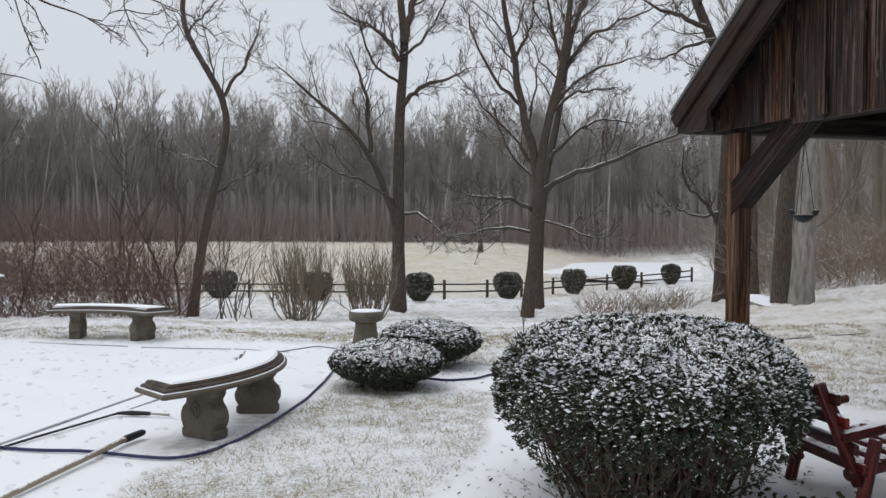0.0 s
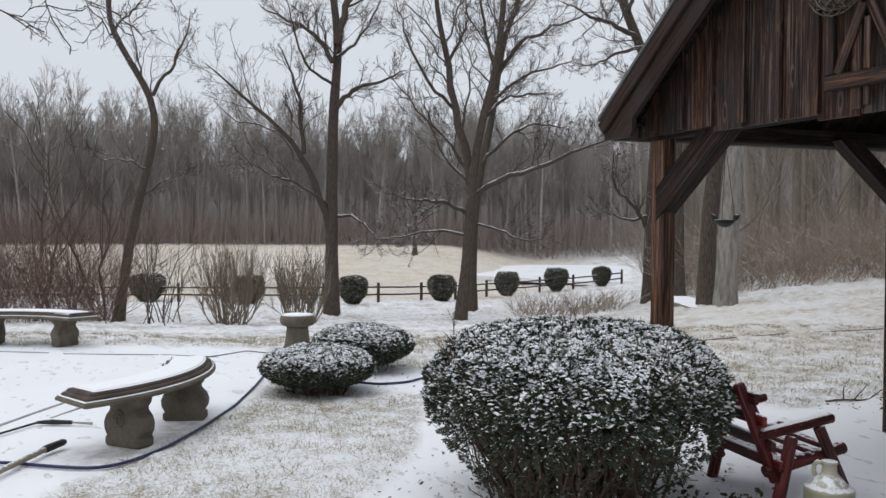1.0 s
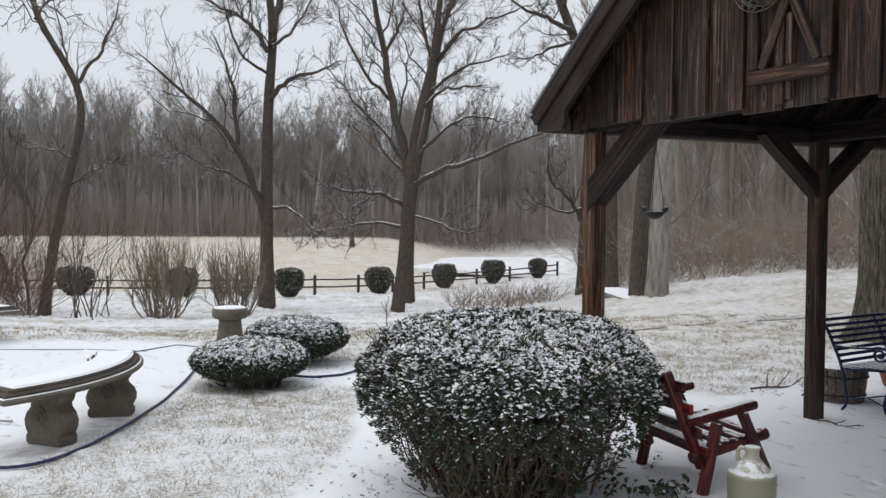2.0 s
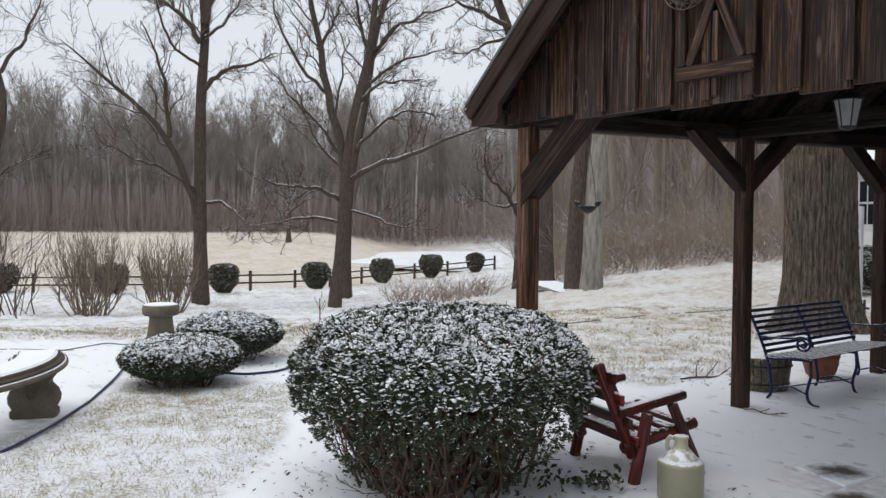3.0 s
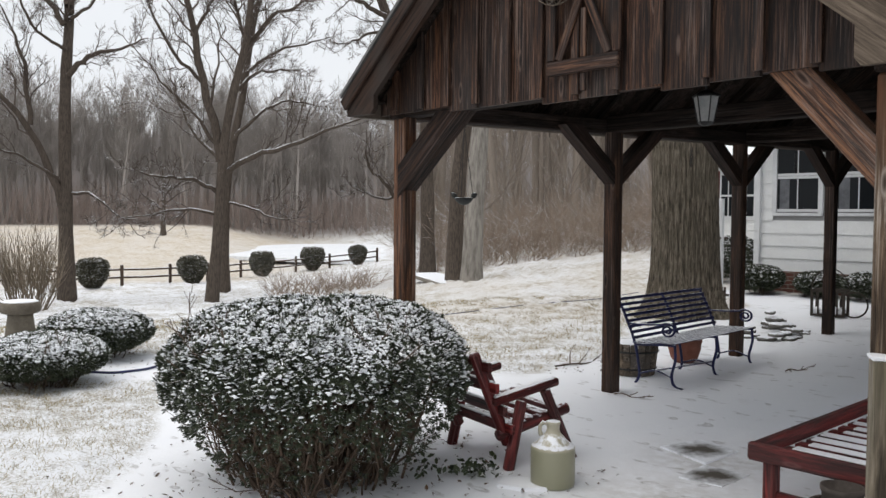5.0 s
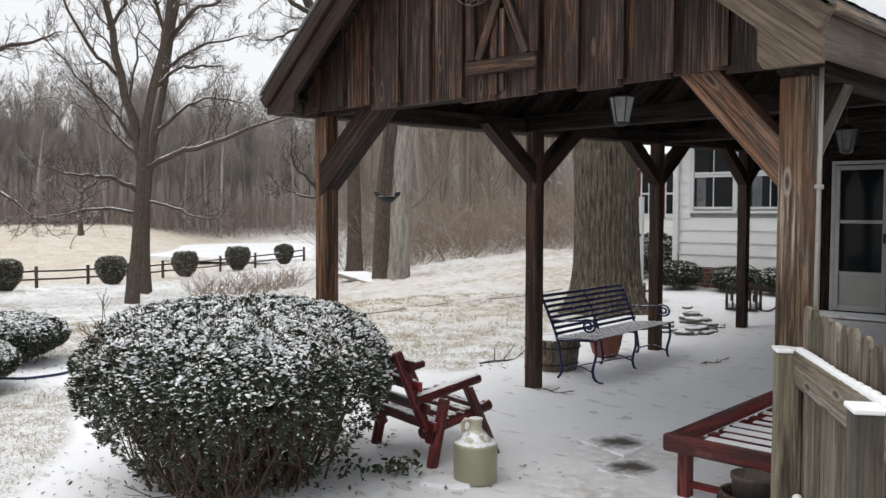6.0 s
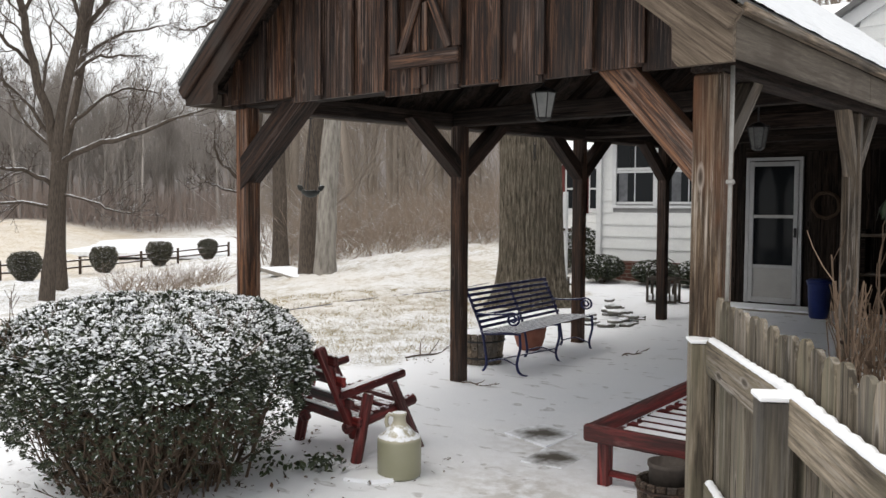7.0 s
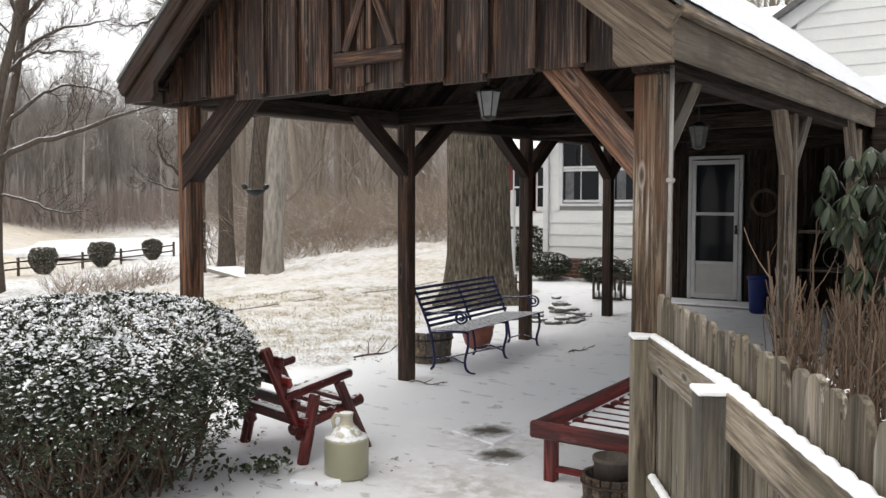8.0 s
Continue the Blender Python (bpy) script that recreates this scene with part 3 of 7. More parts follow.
for side in (-1, 1):
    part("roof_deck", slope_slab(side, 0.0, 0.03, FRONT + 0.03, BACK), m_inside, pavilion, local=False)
    part("roof_shingles", slope_slab(side, 0.034, 0.025, FRONT - 0.03, BACK, 0.04), m_shingle, pavilion, local=False)


def roof_snow(side):
    nb, na = 160, 40
    bb, aa = np.meshgrid(np.linspace(FRONT + 0.0, BACK, nb), np.linspace(0, 1, na), indexing="ij")
    e = EAVE_L - 0.03 if side < 0 else EAVE_R + 0.05
    a = e + (MID - e) * aa
    edge = 0.004 * bumps(bb, aa * 3, 6.0) + 0.003 * bumps(bb, aa, 19.0)
    thick = 0.075 + 0.006 * bumps(bb, aa * 4, 4.0)
    thick = np.where((aa < 0.01) | (bb < FRONT + 0.01), 0.058, thick)
    h = EAVE_Z + SLOPE * (np.abs(a - e)) - 0.024
    a = a + (edge * (1 - aa) if side > 0 else -edge * (1 - aa))
    p = np.array([pv(x, y, z) for x, y, z in zip(a.ravel(), bb.ravel(), (h + thick).ravel())])
    i, j = np.meshgrid(np.arange(nb - 1), np.arange(na - 1), indexing="ij")
    q = np.stack([i * na + j, (i + 1) * na + j, (i + 1) * na + j + 1, i * na + j + 1], -1).reshape(-1, 4)
    return array_mesh("roof_snow", p, q if side < 0 else q[:, ::-1], smooth_shade=True)


for side in (-1, 1):
    part("roof_snow", roof_snow(side), m_roofsnow, pavilion, "thin layer of fresh snow", local=False)

# rafters under the deck
for k in range(14):
    b = 0.25 + k * 0.61
    for e in (EAVE_L + 0.05, EAVE_R - 0.05):
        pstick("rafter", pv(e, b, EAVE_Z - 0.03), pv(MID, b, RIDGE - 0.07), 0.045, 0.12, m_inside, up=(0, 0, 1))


def barge(side):
    """The wide board along the gable's edge, with its level foot."""
    foot = 2.185 if side < 0 else 2.108
    deep = 0.29 if side < 0 else 0.242
    pts = [(0.0, foot), (0.0, EAVE_Z), (MID - EAVE_L, RIDGE), (MID - EAVE_L, RIDGE - 0.25), (deep, EAVE_Z - 0.25 + SLOPE * deep), (deep, foot + 0.03), (deep - 0.025, foot)]
    g = Geo()
    vs = []
    for b in (FRONT, FRONT + 0.035):
        for u, z in pts:
            vs.append(pv(EAVE_L + u if side < 0 else EAVE_R - u, b, z))
    n = len(pts)
    f = [tuple(range(n)), tuple(range(2 * n - 1, n - 1, -1))] + [(i, n + i, n + (i + 1) % n, (i + 1) % n) for i in range(n)]
    if side < 0:
        f = [t[::-1] for t in f]
    return g.add(vs, f)


def world_wood(name, dark, light, direction, rough=0.8, stain=None):
    """Timber whose grain runs along a world direction."""
    n = Nodes(name)
    pos = n.coords(world=True)
    d = Vector(direction).normalized()
    al = n.add("VectorMath", (0, pos), (1, tuple(d)), operation="DOT_PRODUCT").outputs["Value"]
    back = n.add("VectorMath", (0, tuple(d)), operation="SCALE")
    n.put(back.inputs["Scale"], n.math("MULTIPLY", al, -0.96))
    vec = n.add("VectorMath", (0, pos), (1, back.outputs[0]), operation="ADD").outputs[0]
    g = n.noise(vec, 60.0, 8.0, 0.75, 0.5)
    g2 = n.noise(vec, 5.0, 3.0, 0.6)
    col = n.mix(n.ramp(g, (0.4, 0.0), (0.62, 1.0)), dark, light)
    col = n.mix(0.75, col, n.ramp(g2, (0.3, 0.4), (0.7, 1.0)), "MULTIPLY")
    if stain:
        col = n.mix(n.ramp(n.noise(pos, 2.5, 4.0), (0.5, 0.0), (0.65, 0.7)), col, stain)
    n.bump(g, 0.4, 0.006)
    return n.done(col, rough, spec=0.2)


m_barge_l = world_wood("brown_barge_board", (0.014, 0.008, 0.006), (0.075, 0.042, 0.028), (0.78, -0.03, 0.62), 0.7, (0.035, 0.028, 0.024))
m_barge_r = world_wood("weathered_barge_board", (0.075, 0.056, 0.042), (0.2, 0.157, 0.118), (0.78, -0.03, -0.62), 0.85, (0.1, 0.075, 0.055))
part("barge_board", barge(-1), m_barge_l, pavilion, "dark brown board along the roof edge", local=False)
part("barge_board", barge(1), m_barge_r, pavilion, "weathered gray board along the roof edge", local=False)
# trim strip on the barge boards, under the shingles
for e, mat in ((EAVE_L, m_barge_l), (EAVE_R, m_barge_r)):
    sgn = 1 if e < 0 else -1
    pstick("barge_trim", pv(e - sgn * 0.02, FRONT - 0.014, EAVE_Z - 0.055), pv(MID, FRONT - 0.014, RIDGE - 0.04), 0.028, 0.085, mat, up=(0, 0, 1))
# fascias along the eaves
m_fascia = world_wood("weathered_fascia", (0.09, 0.074, 0.06), (0.185, 0.155, 0.125), (0.04, 1, 0.02), 0.85, (0.075, 0.06, 0.048))
FAS = [FRONT + 0.04, 1.9, 4.6, 7.0, 8.95]
for e in (EAVE_L, EAVE_R):
    for b0, b1 in zip(FAS, FAS[1:]):
        pstick("fascia", pv(e + (0.02 if e < 0 else -0.02), b0, 2.232 if e < 0 else 2.217), pv(e + (0.02 if e < 0 else -0.02), b1 - 0.004, 2.232 if e < 0 else 2.217), 0.036, 0.1 if e < 0 else 0.165, m_fascia)
    pstick("drip_edge", pv(e + (-0.03 if e < 0 else 0.03), FRONT, 2.305), pv(e + (-0.03 if e < 0 else 0.03), 8.95, 2.305), 0.05, 0.035, m_gray)
# soffit boards between fascia and plate
for e0, e1 in ((EAVE_L + 0.04, -0.07), (WIDE + 0.07, EAVE_R - 0.04)):
    pstick("soffit", pv((e0 + e1) / 2, FRONT + 0.05, 2.29), pv((e0 + e1) / 2, 8.4, 2.29), abs(e1 - e0), 0.02, m_inside)

# gable boards and battens
GB = 2.16
STEP = 0.255


def gable_top(a):
    return EAVE_Z + SLOPE * min(a - EAVE_L, EAVE_R - a) - 0.03


def gable_board(a0, a1, b, thick, z0):
    """An upright board cut to the roof's slope."""
    am = min(max(MID, a0), a1)
    tops = [(a0, gable_top(a0))] + ([(MID, gable_top(MID))] if a0 < MID < a1 else []) + [(a1, gable_top(a1))]
    outline = [(a0, z0), (a1, z0)] + tops[::-1]
    g = Geo()
    n = len(outline)
    vs = [Vector((z - z0, x - (a0 + a1) / 2, d)) for d in (0, thick) for x, z in outline]
    f = [tuple(range(n))[::-1], tuple(range(n, 2 * n))] + [(i, (i + 1) % n, n + (i + 1) % n, n + i) for i in range(n)]
    g.add(vs, f)
    m = Matrix(((0, 1, 0), (0, 0, -1), (1, 0, 0))).to_4x4()
    p = PV @ Vector(((a0 + a1) / 2, b, z0))
    return g, PV.to_3x3().to_4x4() @ m, p


k = 0
a = -0.2
while a < WIDE + 0.15:
    a1 = min(a + STEP, WIDE + 0.19)
    g, rot, p = gable_board(a + 0.003, a1 - 0.003, -0.085 + 0.004 * (k % 3), 0.024, GB + 0.012 * ((k * 7) % 3 - 1) + 0.05 * max(0.0, 1 - a / 1.5))
    rot.translation = p
    part("plank", g, m_plank, pavilion, "", rot, local=False)
    if k:
        g, rot, p = gable_board(a - 0.024, a + 0.024, -0.117, 0.02, GB + 0.02 + 0.05 * max(0.0, 1 - a / 1.5))
        rot.translation = p
        part("batten", g, m_plank, pavilion, "", rot, local=False)
    a = a1
    k += 1
for a0, a1 in ((-0.17, WIDE + 0.16),):
    pstick("gable_header", pv(a0, -0.02, 2.31), pv(a1, -0.02, 2.31), 0.06, 0.14, m_beam)

# the small A-shaped loft shutter on the gable
TA = 1.645
pstick("shutter_rail", pv(TA - 0.235, -0.15, 2.325), pv(TA + 0.235, -0.15, 2.325), 0.03, 0.075, m_plank)
for sgn in (-1, 1):
    pstick("shutter_leg", pv(TA + sgn * 0.165, -0.145, 2.365), pv(TA + sgn * 0.02, -0.145, 2.69), 0.05, 0.024, m_plank, up=(0, 1, 0))
    pstick("shutter_stile", pv(TA + sgn * 0.215, -0.14, 2.365), pv(TA + sgn * 0.215, -0.14, 2.86), 0.05, 0.03, m_plank, up=(0, 1, 0))
pstick("shutter_post", pv(TA, -0.14, 2.365), pv(TA, -0.14, 2.62), 0.035, 0.018, m_plank, up=(0, 1, 0))
pstick("shutter_post", pv(TA, -0.14, 2.19), pv(TA, -0.14, 2.285), 0.035, 0.018, m_plank, up=(0, 1, 0))

# conduit on the inner front post
m_pipe = plain("pale_conduit", (0.3, 0.29, 0.27), (0.4, 0.39, 0.37), 12.0, 0.45, 0.3, bump=0.03)
conduit = part("conduit", Geo().tube([pv(WIDE + 0.1, -0.06, 2.14), pv(WIDE + 0.1, -0.06, 1.8), pv(WIDE + 0.09, -0.06, 0.3)], 0.009, 10), m_pipe, pavilion, "pale electrical conduit", local=False, smooth_shade=True)
for h in (1.66, 1.02):
    part("conduit_clamp", Geo().box(pv(WIDE + 0.1, -0.062, h), (0.032, 0.03, 0.02), bev=0.004), m_pipe, conduit, local=False)

# ---- trees ----
RIGHT = Vector((0.3875, 0.922, 0))
AWAY = Vector((-0.922, 0.3875, 0))
m_bark = twiggy("gray_brown_bark", (0.075, 0.06, 0.049), (0.13, 0.105, 0.086), 0.42, 2.0, 9.0, 30.0)
m_twig = twiggy("bare_twigs", (0.07, 0.056, 0.047), (0.13, 0.105, 0.09), 0.3, 2.0, 6.0, 0)
m_paletrunk = twiggy("pale_sycamore_bark", (0.2, 0.18, 0.158), (0.36, 0.335, 0.3), 0.2, 3.0, 9.0, 12.0)


def limb_points(base, pts, scale, depth):
    """Limb points given as (right, up) in picture units of the tree, turned into places; they bend in depth too."""
    out = []
    n = len(pts)
    for i, (u, v) in enumerate(pts):
        w = depth * (i / max(1, n - 1)) ** 1.3
        out.append(Vector(base) + RIGHT * (u * scale) + AWAY * w + Vector((0, 0, v * scale)))
    return out


def bare_tree(name, label, base, scale, trunk, limbs, seed, bark=None, twigs=(12, 8, 6), twig_len=0.42, top_up=0.2):
    """trunk and limbs: lists of (points, radius at foot, radius at end, depth)."""
    g = np.random.default_rng(seed)
    bark = bark or m_bark
    root = thing(name, label, "tree", base)
    tp, r0, r1, dep = trunk
    P = resample(limb_points(base, tp, scale, dep), 26)
    t = np.linspace(0, 1, 26)
    R = r0 + (r1 - r0) * t
    R = 0.86 * R * (1 + 0.35 * np.exp(-t * 26 / 1.3)) * (1 + 0.04 * np.sin(t * 40 + seed))
    P[0, 2] -= 0.15
    v, f = pipes(P[None], R[None], 14)
    part("trunk", array_mesh("trunk", v, f, smooth_shade=True), bark, root, local=False)
    LP, LR = [], []
    for pts, a, b, dep in limbs:
        Q = resample(limb_points(base, pts, scale, dep), 14)
        Q[1:-1] += g.normal(size=(12, 3)) * 0.03
        LP.append(Q)
        LR.append(np.linspace(1, 0, 14) ** 0.8 * (a - b * 0.45) + b * 0.45)
    LP, LR = np.array(LP), np.array(LR)
    for Q, S in zip(LP, LR):
        v, f = pipes(Q[None], S[None], 8)
        part("limb", array_mesh("limb", v, f, smooth_shade=True), bark, root, local=False)
    top = P[12:][None]
    TR = R[12:][None]
    topQ = np.stack([np.interp(np.linspace(0, 13, 14), np.arange(14), top[0, :, i]) for i in range(3)], 1)[None]
    allP, allR = np.concatenate([LP, topQ]), np.concatenate([LR, np.minimum(TR, 0.09)])
    A, AR = sprout(allP, allR, twigs[0], twig_len, 0.85, top_up, 8, 0.035, 0.15, 0.36, 0.3, g)
    B, BR = sprout(A, AR, twigs[1], 0.55, 0.8, 0.1, 6, 0.045, 0.12, 0.5, 0.35, g)
    C, CR = sprout(B, BR, twigs[2], 0.55, 0.75, 0.06, 4, 0.05, 0.12, 0.55, 0.4, g)
    AR, BR, CR = np.maximum(AR, 0.009), np.maximum(BR, 0.0055), np.maximum(CR, 0.0036)
    v, f = join(pipes(A, AR, 5), pipes(B, BR, 3), pipes(C, CR, 3))
    part("crown", array_mesh("crown", v, f), m_twig, root, "fine bare branches and twigs", local=False)
    return root


def at(x, y):
    return (x, y, ground_z(x, y))


bare_tree("tree", "tall bare tree with gray trunk and spreading limbs", at(-28.72, 11.16), 0.0201,
          ([(0, 0), (-1, 150), (-1, 270), (1, 360), (7, 440), (10, 480), (-2, 560), (-8, 680)], 0.29, 0.12, 0.6),
          [([(-6, 150), (-20, 205), (-48, 270), (-75, 310), (-110, 342), (-150, 375), (-205, 420)], 0.14, 0.03, -1.5),
           ([(-50, 280), (-54, 330), (-56, 372), (-75, 430), (-100, 480)], 0.09, 0.03, 0.8),
           ([(6, 360), (30, 388), (58, 398), (85, 400), (125, 418)], 0.1, 0.03, -1.2),
           ([(0, 440), (-30, 490), (-70, 515), (-110, 530), (-135, 552)], 0.1, 0.035, 1.0),
           ([(8, 470), (22, 540), (28, 600), (40, 690)], 0.16, 0.06, 1.5),
           ([(6, 172), (35, 176), (55, 160), (80, 130), (110, 132)], 0.06, 0.02, -2.0),
           ([(-6, 190), (-50, 225), (-90, 235), (-130, 255)], 0.06, 0.02, -2.5),
           ([(3, 400), (-40, 420), (-60, 470), (-70, 520)], 0.06, 0.02, -2.0),
           ([(8, 450), (40, 480), (60, 520), (90, 590)], 0.07, 0.02, 2.0)], 11)
bare_tree("tree", "bare multi-stemmed tree leaning over the lawn", at(-22.75, 13.08), 0.0169,
          ([(0, 0), (8, 80), (14, 160), (17, 230), (22, 285), (36, 360), (58, 440), (70, 560), (74, 700)], 0.195, 0.075, -0.5),
          [([(16, 240), (4, 310), (-16, 380), (-36, 480), (-50, 560), (-64, 680)], 0.14, 0.06, -1.0),
           ([(30, 225), (60, 250), (118, 266), (176, 288), (228, 312), (262, 330)], 0.09, 0.02, -2.2),
           ([(10, 188), (-26, 208), (-60, 212), (-95, 212), (-128, 218)], 0.07, 0.02, -1.5),
           ([(10, 150), (-50, 162), (-100, 148), (-150, 140)], 0.05, 0.015, 1.8),
           ([(14, 265), (-30, 330), (-80, 380), (-125, 450)], 0.06, 0.02, 1.5),
           ([(34, 350), (80, 400), (110, 410), (180, 420)], 0.07, 0.02, 1.5),
           ([(-10, 370), (-60, 410), (-95, 470), (-120, 540)], 0.06, 0.02, -1.5),
           ([(60, 440), (100, 490), (150, 505), (210, 520)], 0.07, 0.02, -2.0),
           ([(-30, 450), (10, 520), (20, 600)], 0.06, 0.02, 1.0)], 12)
bare_tree("tree", "bare tree with dark upright trunk and long limbs", at(-27.9, 16.35), 0.0204,
          ([(0, 0), (1, 120), (6, 200), (18, 270), (34, 340), (46, 420), (58, 500), (88, 580)], 0.22, 0.09, 0.5),
          [([(18, 270), (60, 320), (100, 345), (150, 352), (200, 340)], 0.08, 0.02, 1.5),
           ([(40, 390), (90, 430), (140, 440), (180, 450)], 0.07, 0.02, -1.5),
           ([(10, 220), (-40, 270), (-70, 330), (-90, 420)], 0.07, 0.02, 2.0),
           ([(46, 420), (20, 500), (10, 560), (0, 640)], 0.08, 0.03, -1.0),
           ([(4, 160), (50, 150), (90, 128), (130, 135)], 0.05, 0.015, -1.5)], 13)
bare_tree("tree", "slender crooked bare tree with a broken top", at(-26.74, 3.88), 0.0177,
          ([(0, 0), (12, 92), (28, 182), (45, 252), (60, 317), (52, 372), (20, 422), (-10, 472), (-25, 507), (-18, 562), (-15, 600)], 0.17, 0.08, 0.4),
          [([(55, 372), (75, 412), (92, 440), (105, 480), (112, 520)], 0.06, 0.015, 0.6),
           ([(-12, 470), (15, 500), (45, 520), (70, 545)], 0.04, 0.012, -0.6),
           ([(45, 252), (10, 270), (-20, 262), (-40, 280)], 0.03, 0.01, -0.8),
           ([(30, 190), (60, 230), (90, 240), (110, 255)], 0.03, 0.01, 0.8)], 14, twigs=(7, 6, 5))
bare_tree("tree", "bare tree with gnarled snowy limbs beside the pond", at(-22.6, 20.2), 0.0195,
          ([(0, 0), (3, 130), (8, 250), (16, 340), (-6, 420), (-28, 470), (-55, 540), (-75, 620)], 0.24, 0.16, 0.3),
          [([(2, 120), (-22, 160), (-48, 180), (-70, 200), (-72, 260)], 0.08, 0.02, -0.5),
           ([(-4, 150), (-40, 140), (-70, 160), (-100, 148)], 0.05, 0.015, 0.8),
           ([(-20, 455), (-60, 470), (-110, 480), (-170, 500)], 0.1, 0.025, -1.0),
           ([(-14, 440), (-60, 430), (-90, 410), (-130, 415)], 0.07, 0.02, 0.5),
           ([(0, 400), (-40, 385), (-80, 395)], 0.06, 0.02, -1.0),
           ([(-40, 500), (-20, 560), (10, 620)], 0.08, 0.03, 1.0)], 15)
bare_tree("tree", "pale-barked sycamore with mottled trunk", at(-14.94, 15.83), 0.0138,
          ([(0, 0), (3, 60), (10, 180), (20, 290), (34, 420), (52, 800)], 0.27, 0.2, 0.2),
          [([(38, 520), (60, 620), (100, 720), (120, 800)], 0.12, 0.05, 1.0), ([(34, 430), (-30, 540), (-90, 640)], 0.1, 0.04, -1.0)], 16, m_paletrunk, (6, 5, 4))
bare_tree("tree", "dark leaning tree trunk beside the sycamore", at(-16.19, 16.49), 0.0147,
          ([(0, 0), (2, 120), (12, 220), (30, 330), (50, 480), (70, 700)], 0.25, 0.15, 0.3),
          [([(30, 330), (10, 430), (-20, 560)], 0.1, 0.04, 0.5), ([(50, 480), (100, 560), (150, 640)], 0.1, 0.04, -0.5)], 17, None, (6, 5, 4))
bare_tree("tree", "gray bare tree trunk at the lawn's edge", at(-20.19, 19.22), 0.0179,
          ([(0, 0), (0, 140), (-2, 260), (-6, 400), (-4, 600)], 0.27, 0.18, 0.3),
          [([(-2, 260), (-30, 340), (-60, 430)], 0.1, 0.03, 0.8), ([(-4, 330), (40, 420), (70, 520)], 0.1, 0.03, -0.5)], 18, None, (6, 5, 4))
bare_tree("tree", "small bare tree standing alone in the field", at(-79.04, 38.25), 0.0584,
          ([(0, 0), (0, 30), (2, 60), (0, 110)], 0.3, 0.08, 0.5),
          [([(0, 40), (-20, 60), (-40, 75)], 0.1, 0.03, 1), ([(0, 50), (25, 70), (45, 80)], 0.1, 0.03, -1), ([(1, 70), (-15, 95), (-25, 120)], 0.1, 0.03, 1),
           ([(1, 75), (15, 100), (22, 125)], 0.1, 0.03, -1)], 19, None, (7, 5, 4))
bare_tree("tree", "bare tree whose branches hang into the yard", at(-13.6, -2.7), 0.0085,
          ([(0, 0), (-10, 300), (0, 600), (20, 900), (10, 1200)], 0.26, 0.1, 0.2),
          [([(0, 520), (150, 590), (300, 570), (420, 520), (510, 470)], 0.035, 0.01, 0.6), ([(5, 420), (150, 450), (300, 425), (430, 385)], 0.03, 0.01, -0.4),
           ([(10, 600), (140, 660), (300, 640), (470, 580), (600, 520)], 0.035, 0.009, 1.0), ([(0, 480), (80, 470), (150, 420)], 0.025, 0.01, 0.4)], 20, None, (7, 5, 4), 0.3, 0.0)


# the big old tree behind the bench
def old_trunk():
    n, k = 260, 200
    a = np.linspace(0, 2 * np.pi, n, endpoint=False)
    h = np.linspace(-0.15, 7.5, k)
    H, A = np.meshgrid(h, a, indexing="ij")
    r = 0.455 - 0.013 * H + 0.16 * np.exp(-np.clip(H, 0, 9) / 0.28) * (1 + 0.5 * np.sin(5 * A + 1.0))
    warp = 0.35 * np.sin(H * 2.1) + 0.2 * np.sin(H * 5.3 + 2) + 0.12 * np.sin(H * 11 + A * 3)
    ridges = np.abs(np.sin(19 * A + 1.6 * warp)) ** 0.7 + 0.5 * np.abs(np.sin(31 * A - 2.2 * warp + H * 0.7))
    cracks = 0.25 * np.sin(H * 38 + 4 * np.sin(9 * A)) * np.sin(7 * A + H)
    r = r + 0.034 * (ridges - 1.0) + 0.01 * cracks + 0.02 * np.sin(3 * A + H * 0.6)
    v = np.stack([r * np.cos(A) - 0.02 * H, r * np.sin(A) + 0.01 * H, H], -1).reshape(-1, 3)
    i, j = np.meshgrid(np.arange(k - 1), np.arange(n), indexing="ij")
    q = np.stack([i * n + j, i * n + (j + 1) % n, (i + 1) * n + (j + 1) % n, (i + 1) * n + j], -1).reshape(-1, 4)
    return array_mesh("trunk", v, q, smooth_shade=True)


def bark_material():
    n = Nodes("furrowed_gray_bark")
    vec = n.coords((1, 1, 0.1), vary=False)
    a = n.noise(vec, 48.0, 5.0, 0.65, 0.5)
    b = n.noise(n.coords(vary=False), 3.0, 4.0)
    col = n.ramp(a, (0.36, (0.035, 0.029, 0.023)), (0.5, (0.11, 0.092, 0.07)), (0.64, (0.21, 0.18, 0.142)))
    col = n.mix(n.ramp(b, (0.4, 0.0), (0.7, 0.4)), col, (0.085, 0.078, 0.058))
    n.bump(a, 0.8, 0.03)
    return n.done(dusted(n, col, 0.25), 0.92, spec=0.15)


OLD = (-6.78, 11.75)
old_tree = thing("old_tree", "massive old tree with deeply furrowed gray bark", "tree", at(*OLD))
part("trunk", old_trunk(), bark_material(), old_tree)
og = np.random.default_rng(31)
LP = np.array([resample([(0, 0, 4.2 + 0.5 * i), (1.3 * math.cos(w), 1.3 * math.sin(w), 5.6 + 0.5 * i), (3.0 * math.cos(w), 3.0 * math.sin(w), 7.2 + 0.6 * i), (4.6 * math.cos(w), 4.6 * math.sin(w), 9.8)], 12)
               for i, w in enumerate((2.3, 3.6, 0.9, 5.2, 1.7))])
LR = np.repeat(np.linspace(0.2, 0.06, 12)[None], 5, 0)
for Q, S in zip(LP, LR):
    v, f = pipes(Q[None], S[None], 10)
    part("limb", array_mesh("limb", v, f, smooth_shade=True), m_bark, old_tree)
